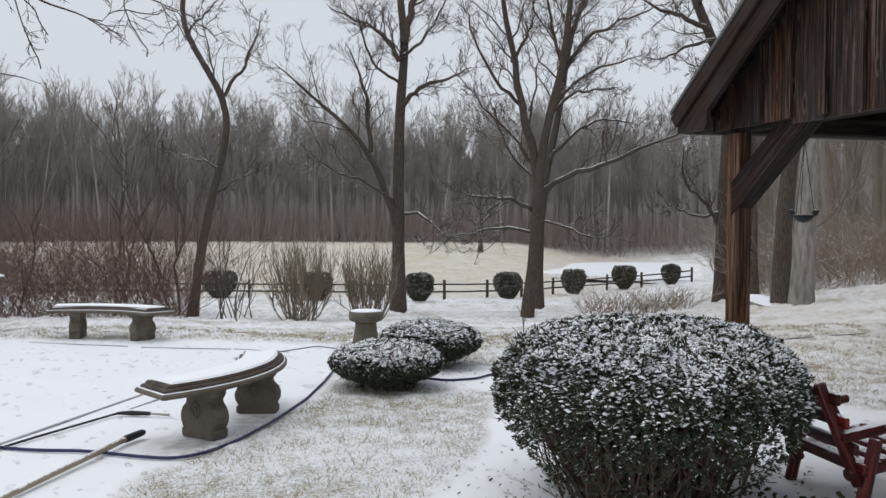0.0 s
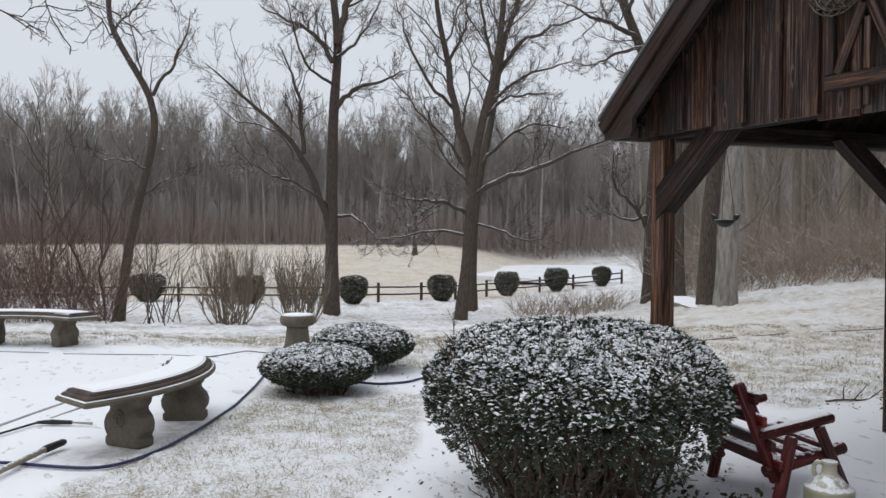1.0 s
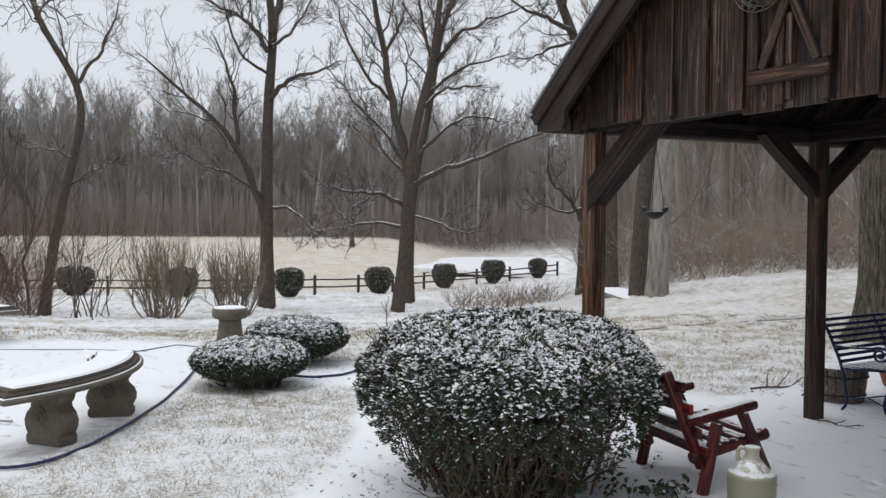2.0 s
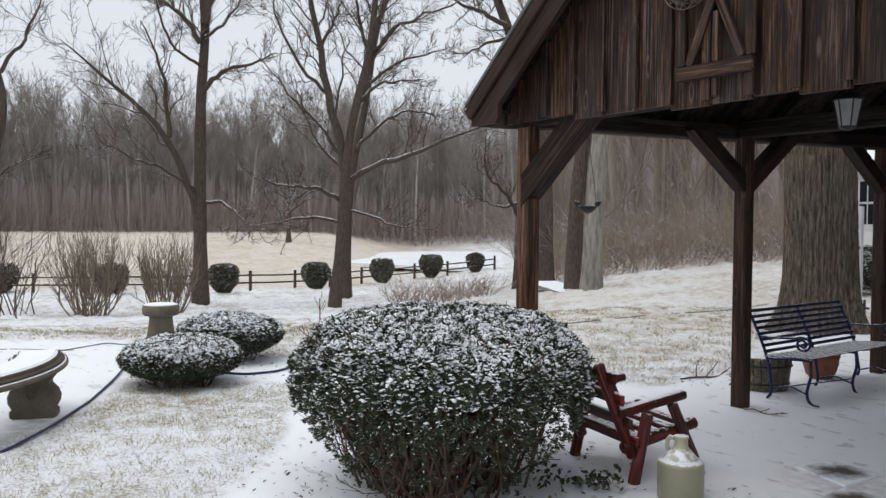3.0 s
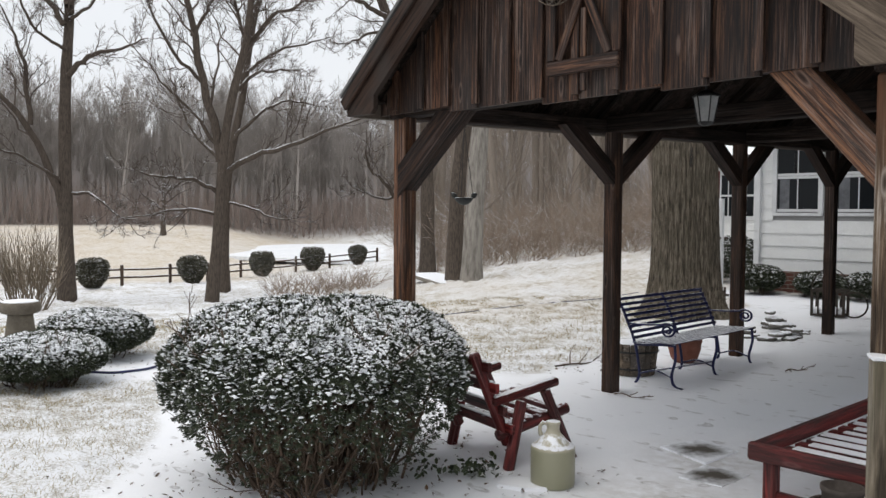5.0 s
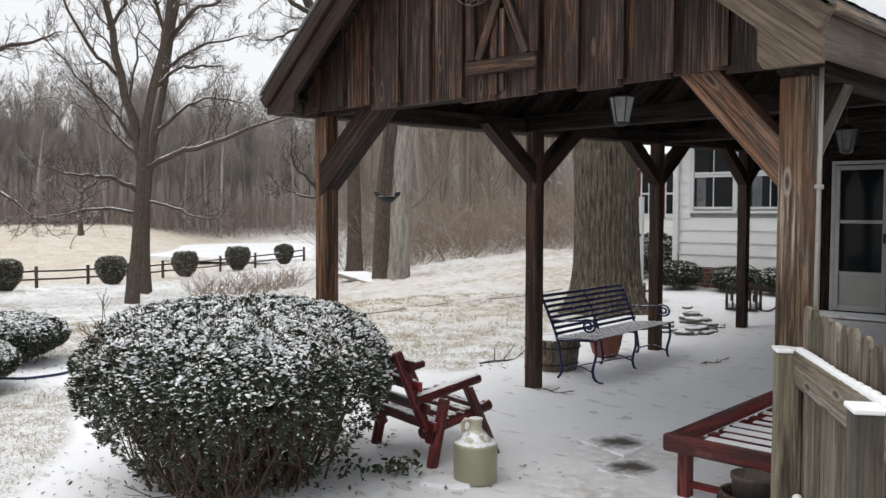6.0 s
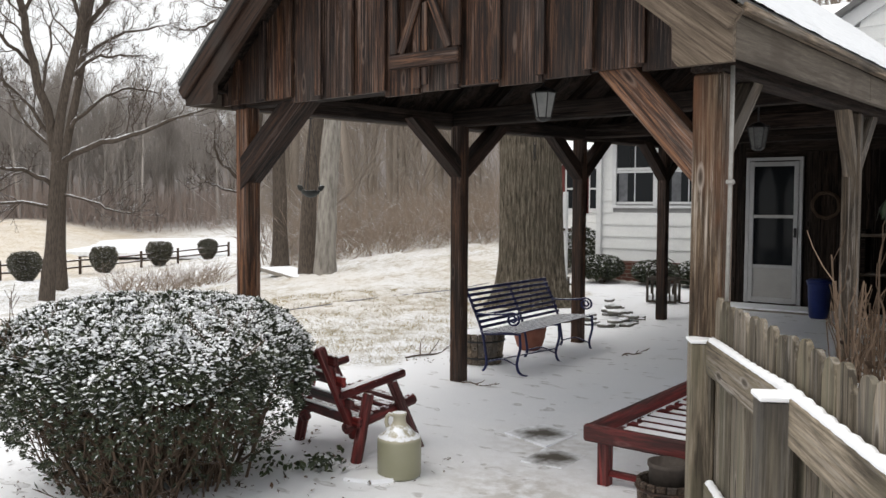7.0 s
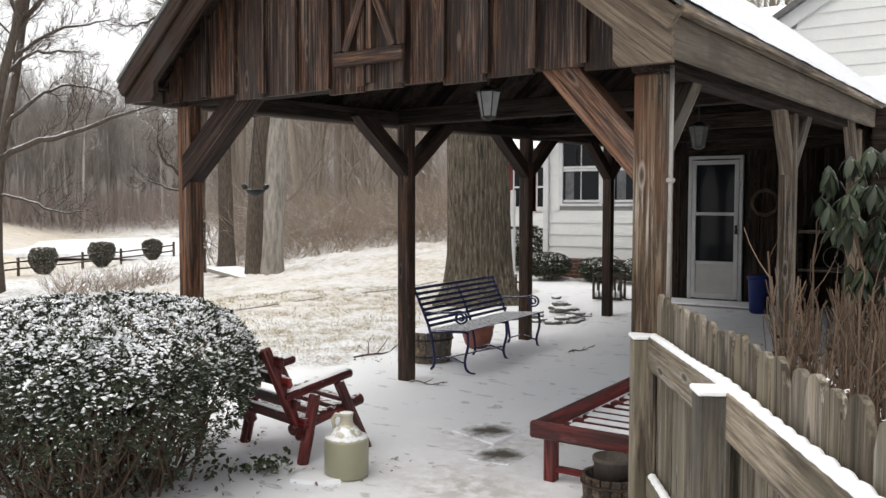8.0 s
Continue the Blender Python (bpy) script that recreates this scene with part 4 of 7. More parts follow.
A1, AR1 = sprout(LP, LR, 8, 0.5, g=og)
B1, BR1 = sprout(A1, AR1, 6, 0.5, g=og)
part("crown", array_mesh("crown", *join(pipes(A1, np.maximum(AR1, 0.012), 4), pipes(B1, np.maximum(BR1, 0.006), 3))), m_twig, old_tree, "fine bare branches")

# ---- far woods ----
def wood_tree(seed, height, slim, twig):
    """A light tree for the woods: trunk, branches, and fine tapering twigs. Gives tubes and twigs."""
    g = np.random.default_rng(seed)
    lean = g.normal(size=2) * 0.03
    z = np.linspace(0, 1, 7)
    P = np.stack([lean[0] * height * z ** 1.5 + 0.12 * np.sin(z * 5 + seed), lean[1] * height * z ** 1.5 + 0.1 * np.sin(z * 4), height * z * 0.93], 1)[None]
    R = np.linspace(0.15, 0.025, 7)[None] * slim
    A, AR = sprout(P, R, 18, 0.32, 0.6, 0.35, 4, 0.06, 0.3, 0.42, 0.3, g)
    B, BR = sprout(A, AR, 5, 0.6, 0.65, 0.25, 3, 0.06, 0.2, 0.55, 0.4, g)
    C, CR = sprout(B, BR, 9, 0.75, 0.7, 0.15, 2, 0.0, 0.1, 0.6, 0.5, g)
    side = np.cross(C[:, 1] - C[:, 0], g.normal(size=(len(C), 3)))
    side *= twig / (np.linalg.norm(side, axis=1, keepdims=True) + 1e-9)
    blades = np.stack([C[:, 0] - side, C[:, 0] + side, C[:, 1]], 1).reshape(-1, 3)
    return join(pipes(P, R, 5), pipes(A, np.maximum(AR, 0.026), 3), pipes(B, np.maximum(BR, 0.016), 3)), (blades, np.arange(len(blades)).reshape(-1, 3))


def polar(n, a0, a1, r0, r1, g, power=1.0):
    a = np.radians(g.uniform(a0, a1, n))
    r = r0 + (r1 - r0) * g.uniform(0, 1, n) ** power
    return CX + r * np.cos(a), CY + r * np.sin(a)


def upright(x, y, size, g, lean=0.05, sink=0.2):
    n = len(x)
    ax = np.stack([g.normal(size=n) * lean, g.normal(size=n) * lean, np.ones(n)], 1)
    s = np.broadcast_to(np.asarray(size, float), (n,))
    return poses(np.stack([x, y, terrain(x, y) - sink], 1), ax, s, g.uniform(0, 6.28, n))


# Far woods: bark colour lightened to stand for snowfall haze.
m_wood = twiggy("haze_pale_woodland", (0.205, 0.185, 0.172), (0.4, 0.367, 0.343), 0.12, 0.05, 2.0, 0)
m_woodnear = twiggy("bare_wood_edge", (0.18, 0.15, 0.126), (0.38, 0.325, 0.275), 0.36, 0.1, 3.0, 0)
m_brush = twiggy("russet_brush", (0.2, 0.15, 0.115), (0.44, 0.35, 0.28), 0.4, 0.5, 4.0, 0)


def woods(name, label, material, n, sector, height, seed, power=1.0, twig=0.017):
    g = np.random.default_rng(seed)
    tubes, twigs = [], []
    x, y = polar(n, *sector, g, power)
    pick = g.integers(0, 7, n)
    for k in range(7):
        (v, f), (tv, tf) = wood_tree(seed * 10 + k, height, 0.75 + 0.14 * k, twig)
        sel = pick == k
        m = upright(x[sel], y[sel], g.uniform(0.76, 1.06, sel.sum()), g)
        tubes.append(scatter(v, f, m))
        twigs.append(scatter(tv, tf, m))
    (v, f), (tv, tf) = join(*tubes), join(*twigs)
    ob = part(name, array_mesh(name, np.concatenate([v, tv]), f, tf + len(v)), material)
    return tagged(ob, label, "woods", kind="stuff")


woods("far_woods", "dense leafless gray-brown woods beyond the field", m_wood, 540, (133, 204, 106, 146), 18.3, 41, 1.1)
woods("near_woods", "leafless woods along the creek beside the lawn", m_woodnear, 165, (100, 138, 36, 95), 15.5, 42, 1.3, 0.009)


def thicket(name, label, material, n, x, y, h, seed, spread=0.35, base=0.02, category="brush", forks=3, K=5):
    """Many thin stems that fan up from the ground."""
    g = np.random.default_rng(seed)
    d = np.stack([g.normal(size=n) * spread, g.normal(size=n) * spread, np.ones(n)], 1)
    hh = h * g.uniform(0.45, 1.1, n)
    s = np.linspace(0, 1, K)[None, :, None]
    P0 = np.stack([x, y, terrain(x, y) - 0.05], 1)
    bend = np.cumsum(g.normal(size=(n, K, 3)) * 0.05, axis=1)
    bend -= bend[:, :1]
    P = P0[:, None] + (d[:, None] * s + bend) * hh[:, None, None]
    R = np.linspace(1, 0.35, K)[None] * (base * g.uniform(0.5, 1.2, n))[:, None]
    sets = [pipes(P, R, 3)]
    if forks:
        A, AR = sprout(P, R, forks, 0.5, 0.6, 0.3, 4, 0.07, 0.25, 0.7, 0.4, g)
        sets.append(pipes(A, np.maximum(AR, base * 0.2), 3))
    ob = part(name, array_mesh(name, *join(*sets)), material)
    return tagged(ob, label, category, kind="stuff")


m_hedgerow = twiggy("dark_tangled_twigs", (0.1, 0.064, 0.052), (0.22, 0.148, 0.122), 0.2, 0.6, 4.0, 0)
gb = np.random.default_rng(5)
x, y = polar(5200, 139, 203, 103, 124, gb)
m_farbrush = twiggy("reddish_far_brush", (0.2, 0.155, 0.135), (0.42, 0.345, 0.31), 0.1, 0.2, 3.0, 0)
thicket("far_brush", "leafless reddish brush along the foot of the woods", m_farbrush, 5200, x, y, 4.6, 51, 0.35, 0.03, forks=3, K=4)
x, y = polar(3600, 111, 137, 27, 60, gb, 1.4)
thicket("creek_brush", "tangled russet brush along the creek", m_brush, 3600, x, y, 1.9, 52, 0.8, 0.011, forks=6)
m_snowy = twiggy("snowy_dead_branches", (0.3, 0.26, 0.22), (0.5, 0.46, 0.42), 0.6, 2.0, 5.0, 0)
x, y = polar(150, 112, 139, 28, 48, gb)
thicket("fallen_branches", "pale snow-lined branches leaning among the brush", m_snowy, 150, x, y, 2.4, 57, 1.1, 0.017, forks=6, K=7)
x, y = polar(260, 104, 139, 30, 60, gb)
thicket("creek_saplings", "slender bare saplings in the creek woods", m_woodnear, 260, x, y, 6.0, 58, 0.2, 0.04, category="saplings", forks=12, K=6)
x, y = polar(1700, 174, 203, 21, 31, gb)
thicket("hedgerow_brush", "tangled bare brush beyond the patio", m_hedgerow, 1700, x, y, 2.5, 53, 0.62, 0.009, forks=8)
x, y = polar(22, 174, 203, 23, 34, gb)
thicket("saplings", "thin bare saplings among the brush", m_twig, 22, x, y, 5.5, 54, 0.12, 0.05, category="saplings", forks=9, K=7)
x, y = polar(14, 170.2, 173, 20, 23, gb)
thicket("shoots", "slim bare shoots beside the crooked tree", m_twig, 14, x, y, 2.4, 55, 0.15, 0.02, category="saplings", forks=6)
x, y = polar(240, 141, 148, 25.5, 28.5, gb)
thicket("low_brush", "low tangle of snowy brown twigs on the lawn", m_brush, 240, x, y, 0.7, 56, 0.8, 0.012, forks=4)


def distant_ridge():
    """The wooded rise behind everything: ragged tops, far off."""
    g = np.random.default_rng(9)
    n = 5200
    a = np.radians(np.linspace(92, 212, n))
    top = 16.0 + 1.2 * np.sin(a * 23) + 0.8 * np.sin(a * 61 + 1) + np.abs(g.normal(size=n)) ** 1.3 * 1.7
    r = 168.0
    x, y = CX + r * np.cos(a), CY + r * np.sin(a)
    v = np.concatenate([np.stack([x, y, np.full(n, -4.0)], 1), np.stack([x, y, top], 1)])
    i = np.arange(n - 1)
    q = np.stack([i, i + 1, n + i + 1, n + i], 1)
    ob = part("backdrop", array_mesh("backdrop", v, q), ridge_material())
    return tagged(ob, "distant hazy leafless woods closing the view", "backdrop", kind="structure")


def ridge_material():
    n = Nodes("haze_pale_trunks")
    vec = n.coords((1, 1, 0.06), world=True)
    a = n.noise(vec, 1.6, 5.0, 0.7)
    b = n.noise(n.coords(world=True), 0.4, 4.0, 0.6)
    # Pale grays paint the haze of distance onto the ridge.
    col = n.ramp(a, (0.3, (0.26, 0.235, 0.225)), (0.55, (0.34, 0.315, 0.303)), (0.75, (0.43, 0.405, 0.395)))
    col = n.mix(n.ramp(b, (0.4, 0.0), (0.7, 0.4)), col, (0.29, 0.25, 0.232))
    return n.done(col, 1.0, spec=0.0)


distant_ridge()

# ---- clipped shrubs ----
SPRIG_V, SPRIG_F = [], []
for k in range(6):
    w = k * math.pi / 3
    tilt = 0.55 if k % 2 else 0.95
    d = Vector((math.cos(w) * tilt, math.sin(w) * tilt, 1.0)).normalized()
    s = d.cross(Vector((0, 0, 1))).normalized() * 0.13
    n0 = len(SPRIG_V)
    SPRIG_V += [tuple(-s * 0.5), tuple(s * 0.5), tuple(d * 0.6 + s), tuple(d), tuple(d * 0.6 - s)]
    SPRIG_F += [(n0, n0 + 1, n0 + 2), (n0, n0 + 2, n0 + 4), (n0 + 4, n0 + 2, n0 + 3)]
CLUMP_V = [(1, 0, 0), (0.4, 0.9, 0.05), (-0.6, 0.75, 0), (-0.95, -0.1, 0.05), (-0.45, -0.85, 0), (0.55, -0.8, 0.03), (0.3, 0.25, 0.5), (-0.35, 0.1, 0.55), (0.05, -0.35, 0.5), (0, 0, -0.3)]
CLUMP_F = [(0, 1, 6), (1, 2, 6), (2, 7, 6), (2, 3, 7), (3, 4, 7), (4, 8, 7), (4, 5, 8), (5, 0, 8), (0, 6, 8), (6, 7, 8), (1, 0, 9), (2, 1, 9), (3, 2, 9), (4, 3, 9), (5, 4, 9), (0, 5, 9)]
m_yew = leafy("dark_yew_needles", (0.018, 0.025, 0.014), (0.068, 0.08, 0.046), 0.5, 0.12)
m_hedge = leafy("dull_evergreen_needles", (0.055, 0.054, 0.038), (0.15, 0.142, 0.105), 0.75, 0.16)
m_yewstem = twiggy("shrub_stems", (0.06, 0.042, 0.031), (0.15, 0.108, 0.08), 0.15, 8.0, 20.0, 0)


def shell(n, prof_z, prof_r, keep, g, lump=0.06, jitter=0.05):
    """Points over a rounded shrub: radius by height; keep: density by height."""
    zz = np.linspace(prof_z[0], prof_z[-1], 400)
    rr = np.interp(zz, prof_z, prof_r)
    ds = np.hypot(np.gradient(zz), np.gradient(rr)) * (rr + 0.02) * np.interp(zz, prof_z, keep)
    z = np.interp(g.uniform(0, 1, n), np.cumsum(ds) / ds.sum(), zz)
    r = np.interp(z, prof_z, prof_r)
    a = g.uniform(0, 2 * np.pi, n)
    slope = np.interp(z, zz, np.gradient(rr, zz))
    nz = np.clip(-slope, -4, 4)
    nrm = np.stack([np.cos(a), np.sin(a), nz], 1)
    nrm /= np.linalg.norm(nrm, axis=1, keepdims=True)
    depth = 1 - np.abs(g.normal(size=n)) * jitter + lump * bumps(a * 2.2, z * 3.4, 1.6) + 0.5 * lump * bumps(a * 6, z * 9, 1.3) + 0.45 * lump * bumps(a * 13, z * 21 + np.cos(a) * r * 18, 1.2)
    p = np.stack([r * depth * np.cos(a), r * depth * np.sin(a), z * (1 + 0.5 * (depth - 1))], 1)
    return p, nrm


def clipped_shrub(name, label, pos, radius, height, n_leaf, n_snow, seed, prof=None, keep=None, stems=60, leaf=0.05, snow=0.03, squash=1.0, turn=0.0, group="", needles=None, caught=0.36, twigs=(10, 5)):
    g = np.random.default_rng(seed)
    z0, r0 = prof or ([0.2, 0.34, 0.48, 0.62, 0.76, 0.88, 0.96, 1.0], [0.5, 0.82, 0.97, 1.0, 0.93, 0.74, 0.45, 0.05])
    keep = keep or [0.1, 0.35, 0.9, 1, 1, 1, 1, 1]
    zs, rs = np.array(z0) * height, np.array(r0) * radius
    root = thing(name, label, "shrub", pos, turn, group)
    sq = np.array([1.0, squash, 1.0])
    p, nrm = shell(n_leaf, zs, rs, keep, g)
    axis = nrm + np.array([0, 0, 0.55]) + g.normal(size=p.shape) * 0.4
    v, f = scatter(SPRIG_V, SPRIG_F, poses(p * sq, axis, leaf * g.uniform(0.6, 1.35, n_leaf), g.uniform(0, 6.28, n_leaf)))
    tagged(part("foliage", array_mesh("foliage", v, tris=f), needles or m_yew, root, "dense dark green needles"), kind="stuff")
    # snow caught on the upper side
    q, nq = shell(n_snow * 3, zs, rs, keep, g, jitter=0.015)
    up = nq[:, 2] + 0.2 * bumps(q[:, 0] * 4, q[:, 1] * 4, 1.6) + 0.5 * bumps(q[:, 0] * 22, q[:, 1] * 22 + q[:, 2] * 15, 1.3) + g.normal(size=len(q)) * 0.42
    q = q[(up > caught) & (q[:, 2] > height * (0.3 + 0.22 * g.uniform(0, 1, len(q))))][:n_snow]
    lift = np.array([0, 0, leaf * 0.55])
    size = snow * g.uniform(0.35, 1.15, len(q))[:, None] * np.stack([g.uniform(0.7, 1.5, len(q)), g.uniform(0.5, 0.9, len(q)), g.uniform(0.5, 0.9, len(q))], 1)
    ax = np.stack([g.normal(size=len(q)) * 0.3, g.normal(size=len(q)) * 0.3, np.ones(len(q))], 1)
    v, f = scatter(CLUMP_V, CLUMP_F, poses(q * sq + lift, ax, size, g.uniform(0, 6.28, len(q))))
    tagged(part("snow_dusting", array_mesh("snow_dusting", v, tris=f, smooth_shade=True), m_snow, root, "small clumps of fresh snow"), kind="stuff")
    # stems
    a = g.uniform(0, 6.283, stems)
    rr = radius * np.sqrt(g.uniform(0.0, 1, stems)) * 0.9
    foot = np.stack([np.cos(a + g.normal(size=stems) * 0.5) * rr * 0.55, np.sin(a + g.normal(size=stems) * 0.5) * rr * 0.55 * squash, np.full(stems, -0.03)], 1)
    tip = np.stack([np.cos(a) * rr, np.sin(a) * rr * squash, height * g.uniform(0.55, 0.84, stems)], 1)
    s = np.linspace(0, 1, 7)[None, :, None]
    midp = foot * 0.45 + tip * 0.55
    midp[:, 2] *= 0.75
    P = foot[:, None] * (1 - s) ** 2 + 2 * midp[:, None] * s * (1 - s) + tip[:, None] * s ** 2
    wob = np.cumsum(g.normal(size=P.shape) * 0.022 * radius, axis=1)
    P = P + wob - wob[:, :1]
    R = np.linspace(0.0105, 0.004, 7)[None] * radius * g.uniform(0.6, 1.3, stems)[:, None]
    A, AR = sprout(P, R, twigs[0], 0.34, 0.7, 0.1, 4, 0.08, 0.12, 0.6, 0.4, g)
    B, BR = sprout(A, AR, twigs[1], 0.5, 0.6, 0.2, 3, 0.07, 0.2, 0.6, 0.4, g)
    part("stem_tangle", array_mesh("stem_tangle", *join(pipes(P, R, 6), pipes(A, np.maximum(AR, 0.0025), 4), pipes(B, np.maximum(BR, 0.0018), 3))), m_yewstem, root, "tangled brown stems")["kind"] = "stuff"
    return root


clipped_shrub("clipped_shrub", "large rounded yew dusted with snow over bare stems", (-4.64, 4.0, 0), 0.84, 1.02, 29000, 21000, 61,
              ([0.06, 0.2, 0.33, 0.46, 0.58, 0.72, 0.84, 0.93, 0.98, 1.0], [0.58, 0.74, 0.89, 0.98, 1.0, 0.97, 0.87, 0.66, 0.36, 0.04]), [0.015, 0.022, 0.045, 0.1, 0.28, 0.8, 1, 1, 1, 1], 230, 0.031, 0.0158, caught=0.29, twigs=(7, 4))
clipped_shrub("clipped_shrub", "low spreading snow-dusted yew beside the hose", (-8.45, 3.74, 0), 0.54, 0.43, 10000, 6500, 62, stems=46, leaf=0.036, snow=0.021, squash=1.0)
clipped_shrub("clipped_shrub", "low spreading snow-dusted yew behind another", (-9.53, 4.64, 0), 0.56, 0.49, 10000, 5500, 63, stems=46, leaf=0.036, snow=0.021)

# hedge balls along the fence
HEDGES = [(-47.6, 7.6, 0.98, 1.5), (-40.8, 11.3, 0.75, 1.4), (-38.0, 15.55, 0.68, 1.35), (-39.6, 21.1, 0.72, 1.4), (-44.3, 28.0, 0.74, 1.5), (-47.4, 33.8, 0.82, 1.55), (-47.0, 37.3, 0.62, 1.35)]
BALL = ([0.04, 0.18, 0.36, 0.56, 0.78, 0.94, 1.0], [0.26, 0.5, 0.82, 0.97, 1.0, 0.86, 0.15])
for i, (hx, hy, hr, hh) in enumerate(HEDGES):
    clipped_shrub("hedge_ball", "clipped evergreen ball dusted with snow along the fence", at(hx, hy), hr * 0.85, hh * 0.93, 2400, 650, 70 + i, BALL, [0.4, 0.8, 1, 1, 1, 1, 1], 14, 0.15, 0.045, needles=m_hedge, group="evergreen balls along the rail fence")

# shrubs at the foot of the house
for i, (hx, hy, hr, hh) in enumerate([(-7.25, 15.0, 0.42, 0.5), (-6.3, 15.15, 0.4, 0.42), (-5.5, 15.1, 0.4, 0.45), (-8.7, 16.4, 0.6, 0.75), (-9.0, 17.6, 0.5, 0.9)]):
    clipped_shrub("foundation_shrub", "small evergreen shrub with snow along the brick foundation", at(hx, hy), hr * 0.88, hh * 0.9, 2600, 700, 90 + i, stems=20, leaf=0.06, snow=0.03, group="shrubs along the foundation")


def forsythia(pos, r, h, n, seed):
    g = np.random.default_rng(seed)
    root = thing("vase_shrub", "bare vase-shaped shrub of upright tan stems", "shrub", pos)
    a = g.uniform(0, 6.283, n)
    rr = np.sqrt(g.uniform(0, 1, n))
    foot = np.stack([np.cos(a + 0.5) * rr * r * 0.42, np.sin(a + 0.5) * rr * r * 0.42, np.full(n, -0.05)], 1)
    tip = np.stack([np.cos(a) * rr * r, np.sin(a) * rr * r, h * g.uniform(0.82, 1.02, n) * (1 - 0.22 * rr ** 3)], 1)
    s = np.linspace(0, 1, 7)[None, :, None]
    P = foot[:, None] + (tip - foot)[:, None] * np.concatenate([s ** 0.75, s ** 0.75, s], 2)
    wob = np.cumsum(g.normal(size=P.shape) * 0.05, axis=1)
    P = P + wob - wob[:, :1]
    R = np.linspace(0.016, 0.004, 7)[None] * g.uniform(0.6, 1.3, n)[:, None]
    for Q, S in zip(P, R):
        A, AR = sprout(Q[None], S[None], 18, 0.4, 0.5, 0.35, 4, 0.06, 0.25, 0.6, 0.4, g)
        part("stem", array_mesh("stem", *join(pipes(Q[None], S[None], 4), pipes(A, np.maximum(AR, 0.003), 3))), m_tan, root)


m_tan = twiggy("tan_stems", (0.15, 0.122, 0.092), (0.31, 0.255, 0.195), 0.1, 2.0, 8.0, 0)
forsythia(at(-21.8, 6.02), 1.05, 1.95, 58, 101)
forsythia(at(-22.4, 8.0), 0.92, 1.85, 56, 102)

# ---- pond, ledge, rail fence ----
def pond():
    n = 60
    pts = []
    for i in range(n):
        a = 2 * math.pi * i / n
        k = 1 + 0.12 * math.sin(3 * a + 1) + 0.06 * math.sin(7 * a)
        pts.append((math.cos(a) * 17.5 * k, math.sin(a) * 15 * k))
    return Geo().prism(pts, -0.3, 0.0)


m_ice = plain("snow_covered_ice", (0.8, 0.83, 0.87), (0.9, 0.91, 0.93), 0.15, 0.6, bump=0.1, fine=3.0)
water = part("water", pond(), m_ice, m=pose(-61, 52.5, -1.95, 0, 0, 49))
tagged(water, "frozen pond covered with fresh snow", "pond", kind="structure")
m_rail = twiggy("weathered_split_rail", (0.07, 0.05, 0.04), (0.13, 0.095, 0.075), 0.3, 1.0, 5.0, 12.0)
RAILS = [(-51.5, -3.5), (-50.3, 1.0), (-49.0, 5.0), (-46.5, 9.0), (-43.2, 12.2), (-41.2, 15.2), (-40.7, 18.0), (-41.6, 20.9), (-43.1, 23.8), (-44.7, 26.8), (-46.2, 29.6), (-47.3, 32.4), (-47.4, 35.2), (-46.2, 38.4)]
rail_fence = thing("rail_fence", "weathered two-rail wooden fence across the field", "fence", at(*RAILS[0]))
for x0, y0 in RAILS:
    z0 = ground_z(x0, y0)
    part("fence_post", Geo().box((x0, y0, z0 + 0.45), (0.13, 0.13, 1.15), bev=0.02), m_rail, rail_fence, local=False)
for (x0, y0), (x1, y1) in zip(RAILS, RAILS[1:]):
    for h in (0.42, 0.8):
        part("rail", Geo().tube([(x0, y0, ground_z(x0, y0) + h), ((x0 + x1) / 2, (y0 + y1) / 2, (ground_z(x0, y0) + ground_z(x1, y1)) / 2 + h - 0.02), (x1, y1, ground_z(x1, y1) + h)], 0.055, 6), m_rail, rail_fence, local=False)

# flat snowy slab at the lawn's edge
m_concrete = plain("weathered_concrete", (0.1, 0.085, 0.066), (0.19, 0.165, 0.13), 6.0, 0.9, snow=0.0, bump=0.5, fine=60.0)
m_wetstone = plain("damp_brown_concrete", (0.045, 0.033, 0.025), (0.1, 0.075, 0.058), 7.0, 0.7, bump=0.4, fine=50.0)
m_concrete_snow = plain("weathered_concrete_with_snow", (0.2, 0.18, 0.15), (0.32, 0.29, 0.25), 6.0, 0.9, snow=0.75, bump=0.5, fine=60.0, snow_scale=6.0)
slab = part("footbridge", Geo().box((0, 0, 0), (3.6, 0.9, 0.12), bev=0.02), m_concrete_snow, m=pose(-17.2, 16.9, ground_z(-17.2, 16.9) + 0.05, 0, 0, 152))
tagged(slab, "low flat footbridge covered with snow at the lawn's edge", "footbridge")

# ---- concrete benches ----
LEG = [(0.15, 0.0), (0.17, 0.015), (0.17, 0.06), (0.155, 0.075), (0.18, 0.12), (0.185, 0.17), (0.165, 0.22), (0.125, 0.26), (0.12, 0.285), (0.135, 0.3), (0.15, 0.325), (0.16, 0.37)]


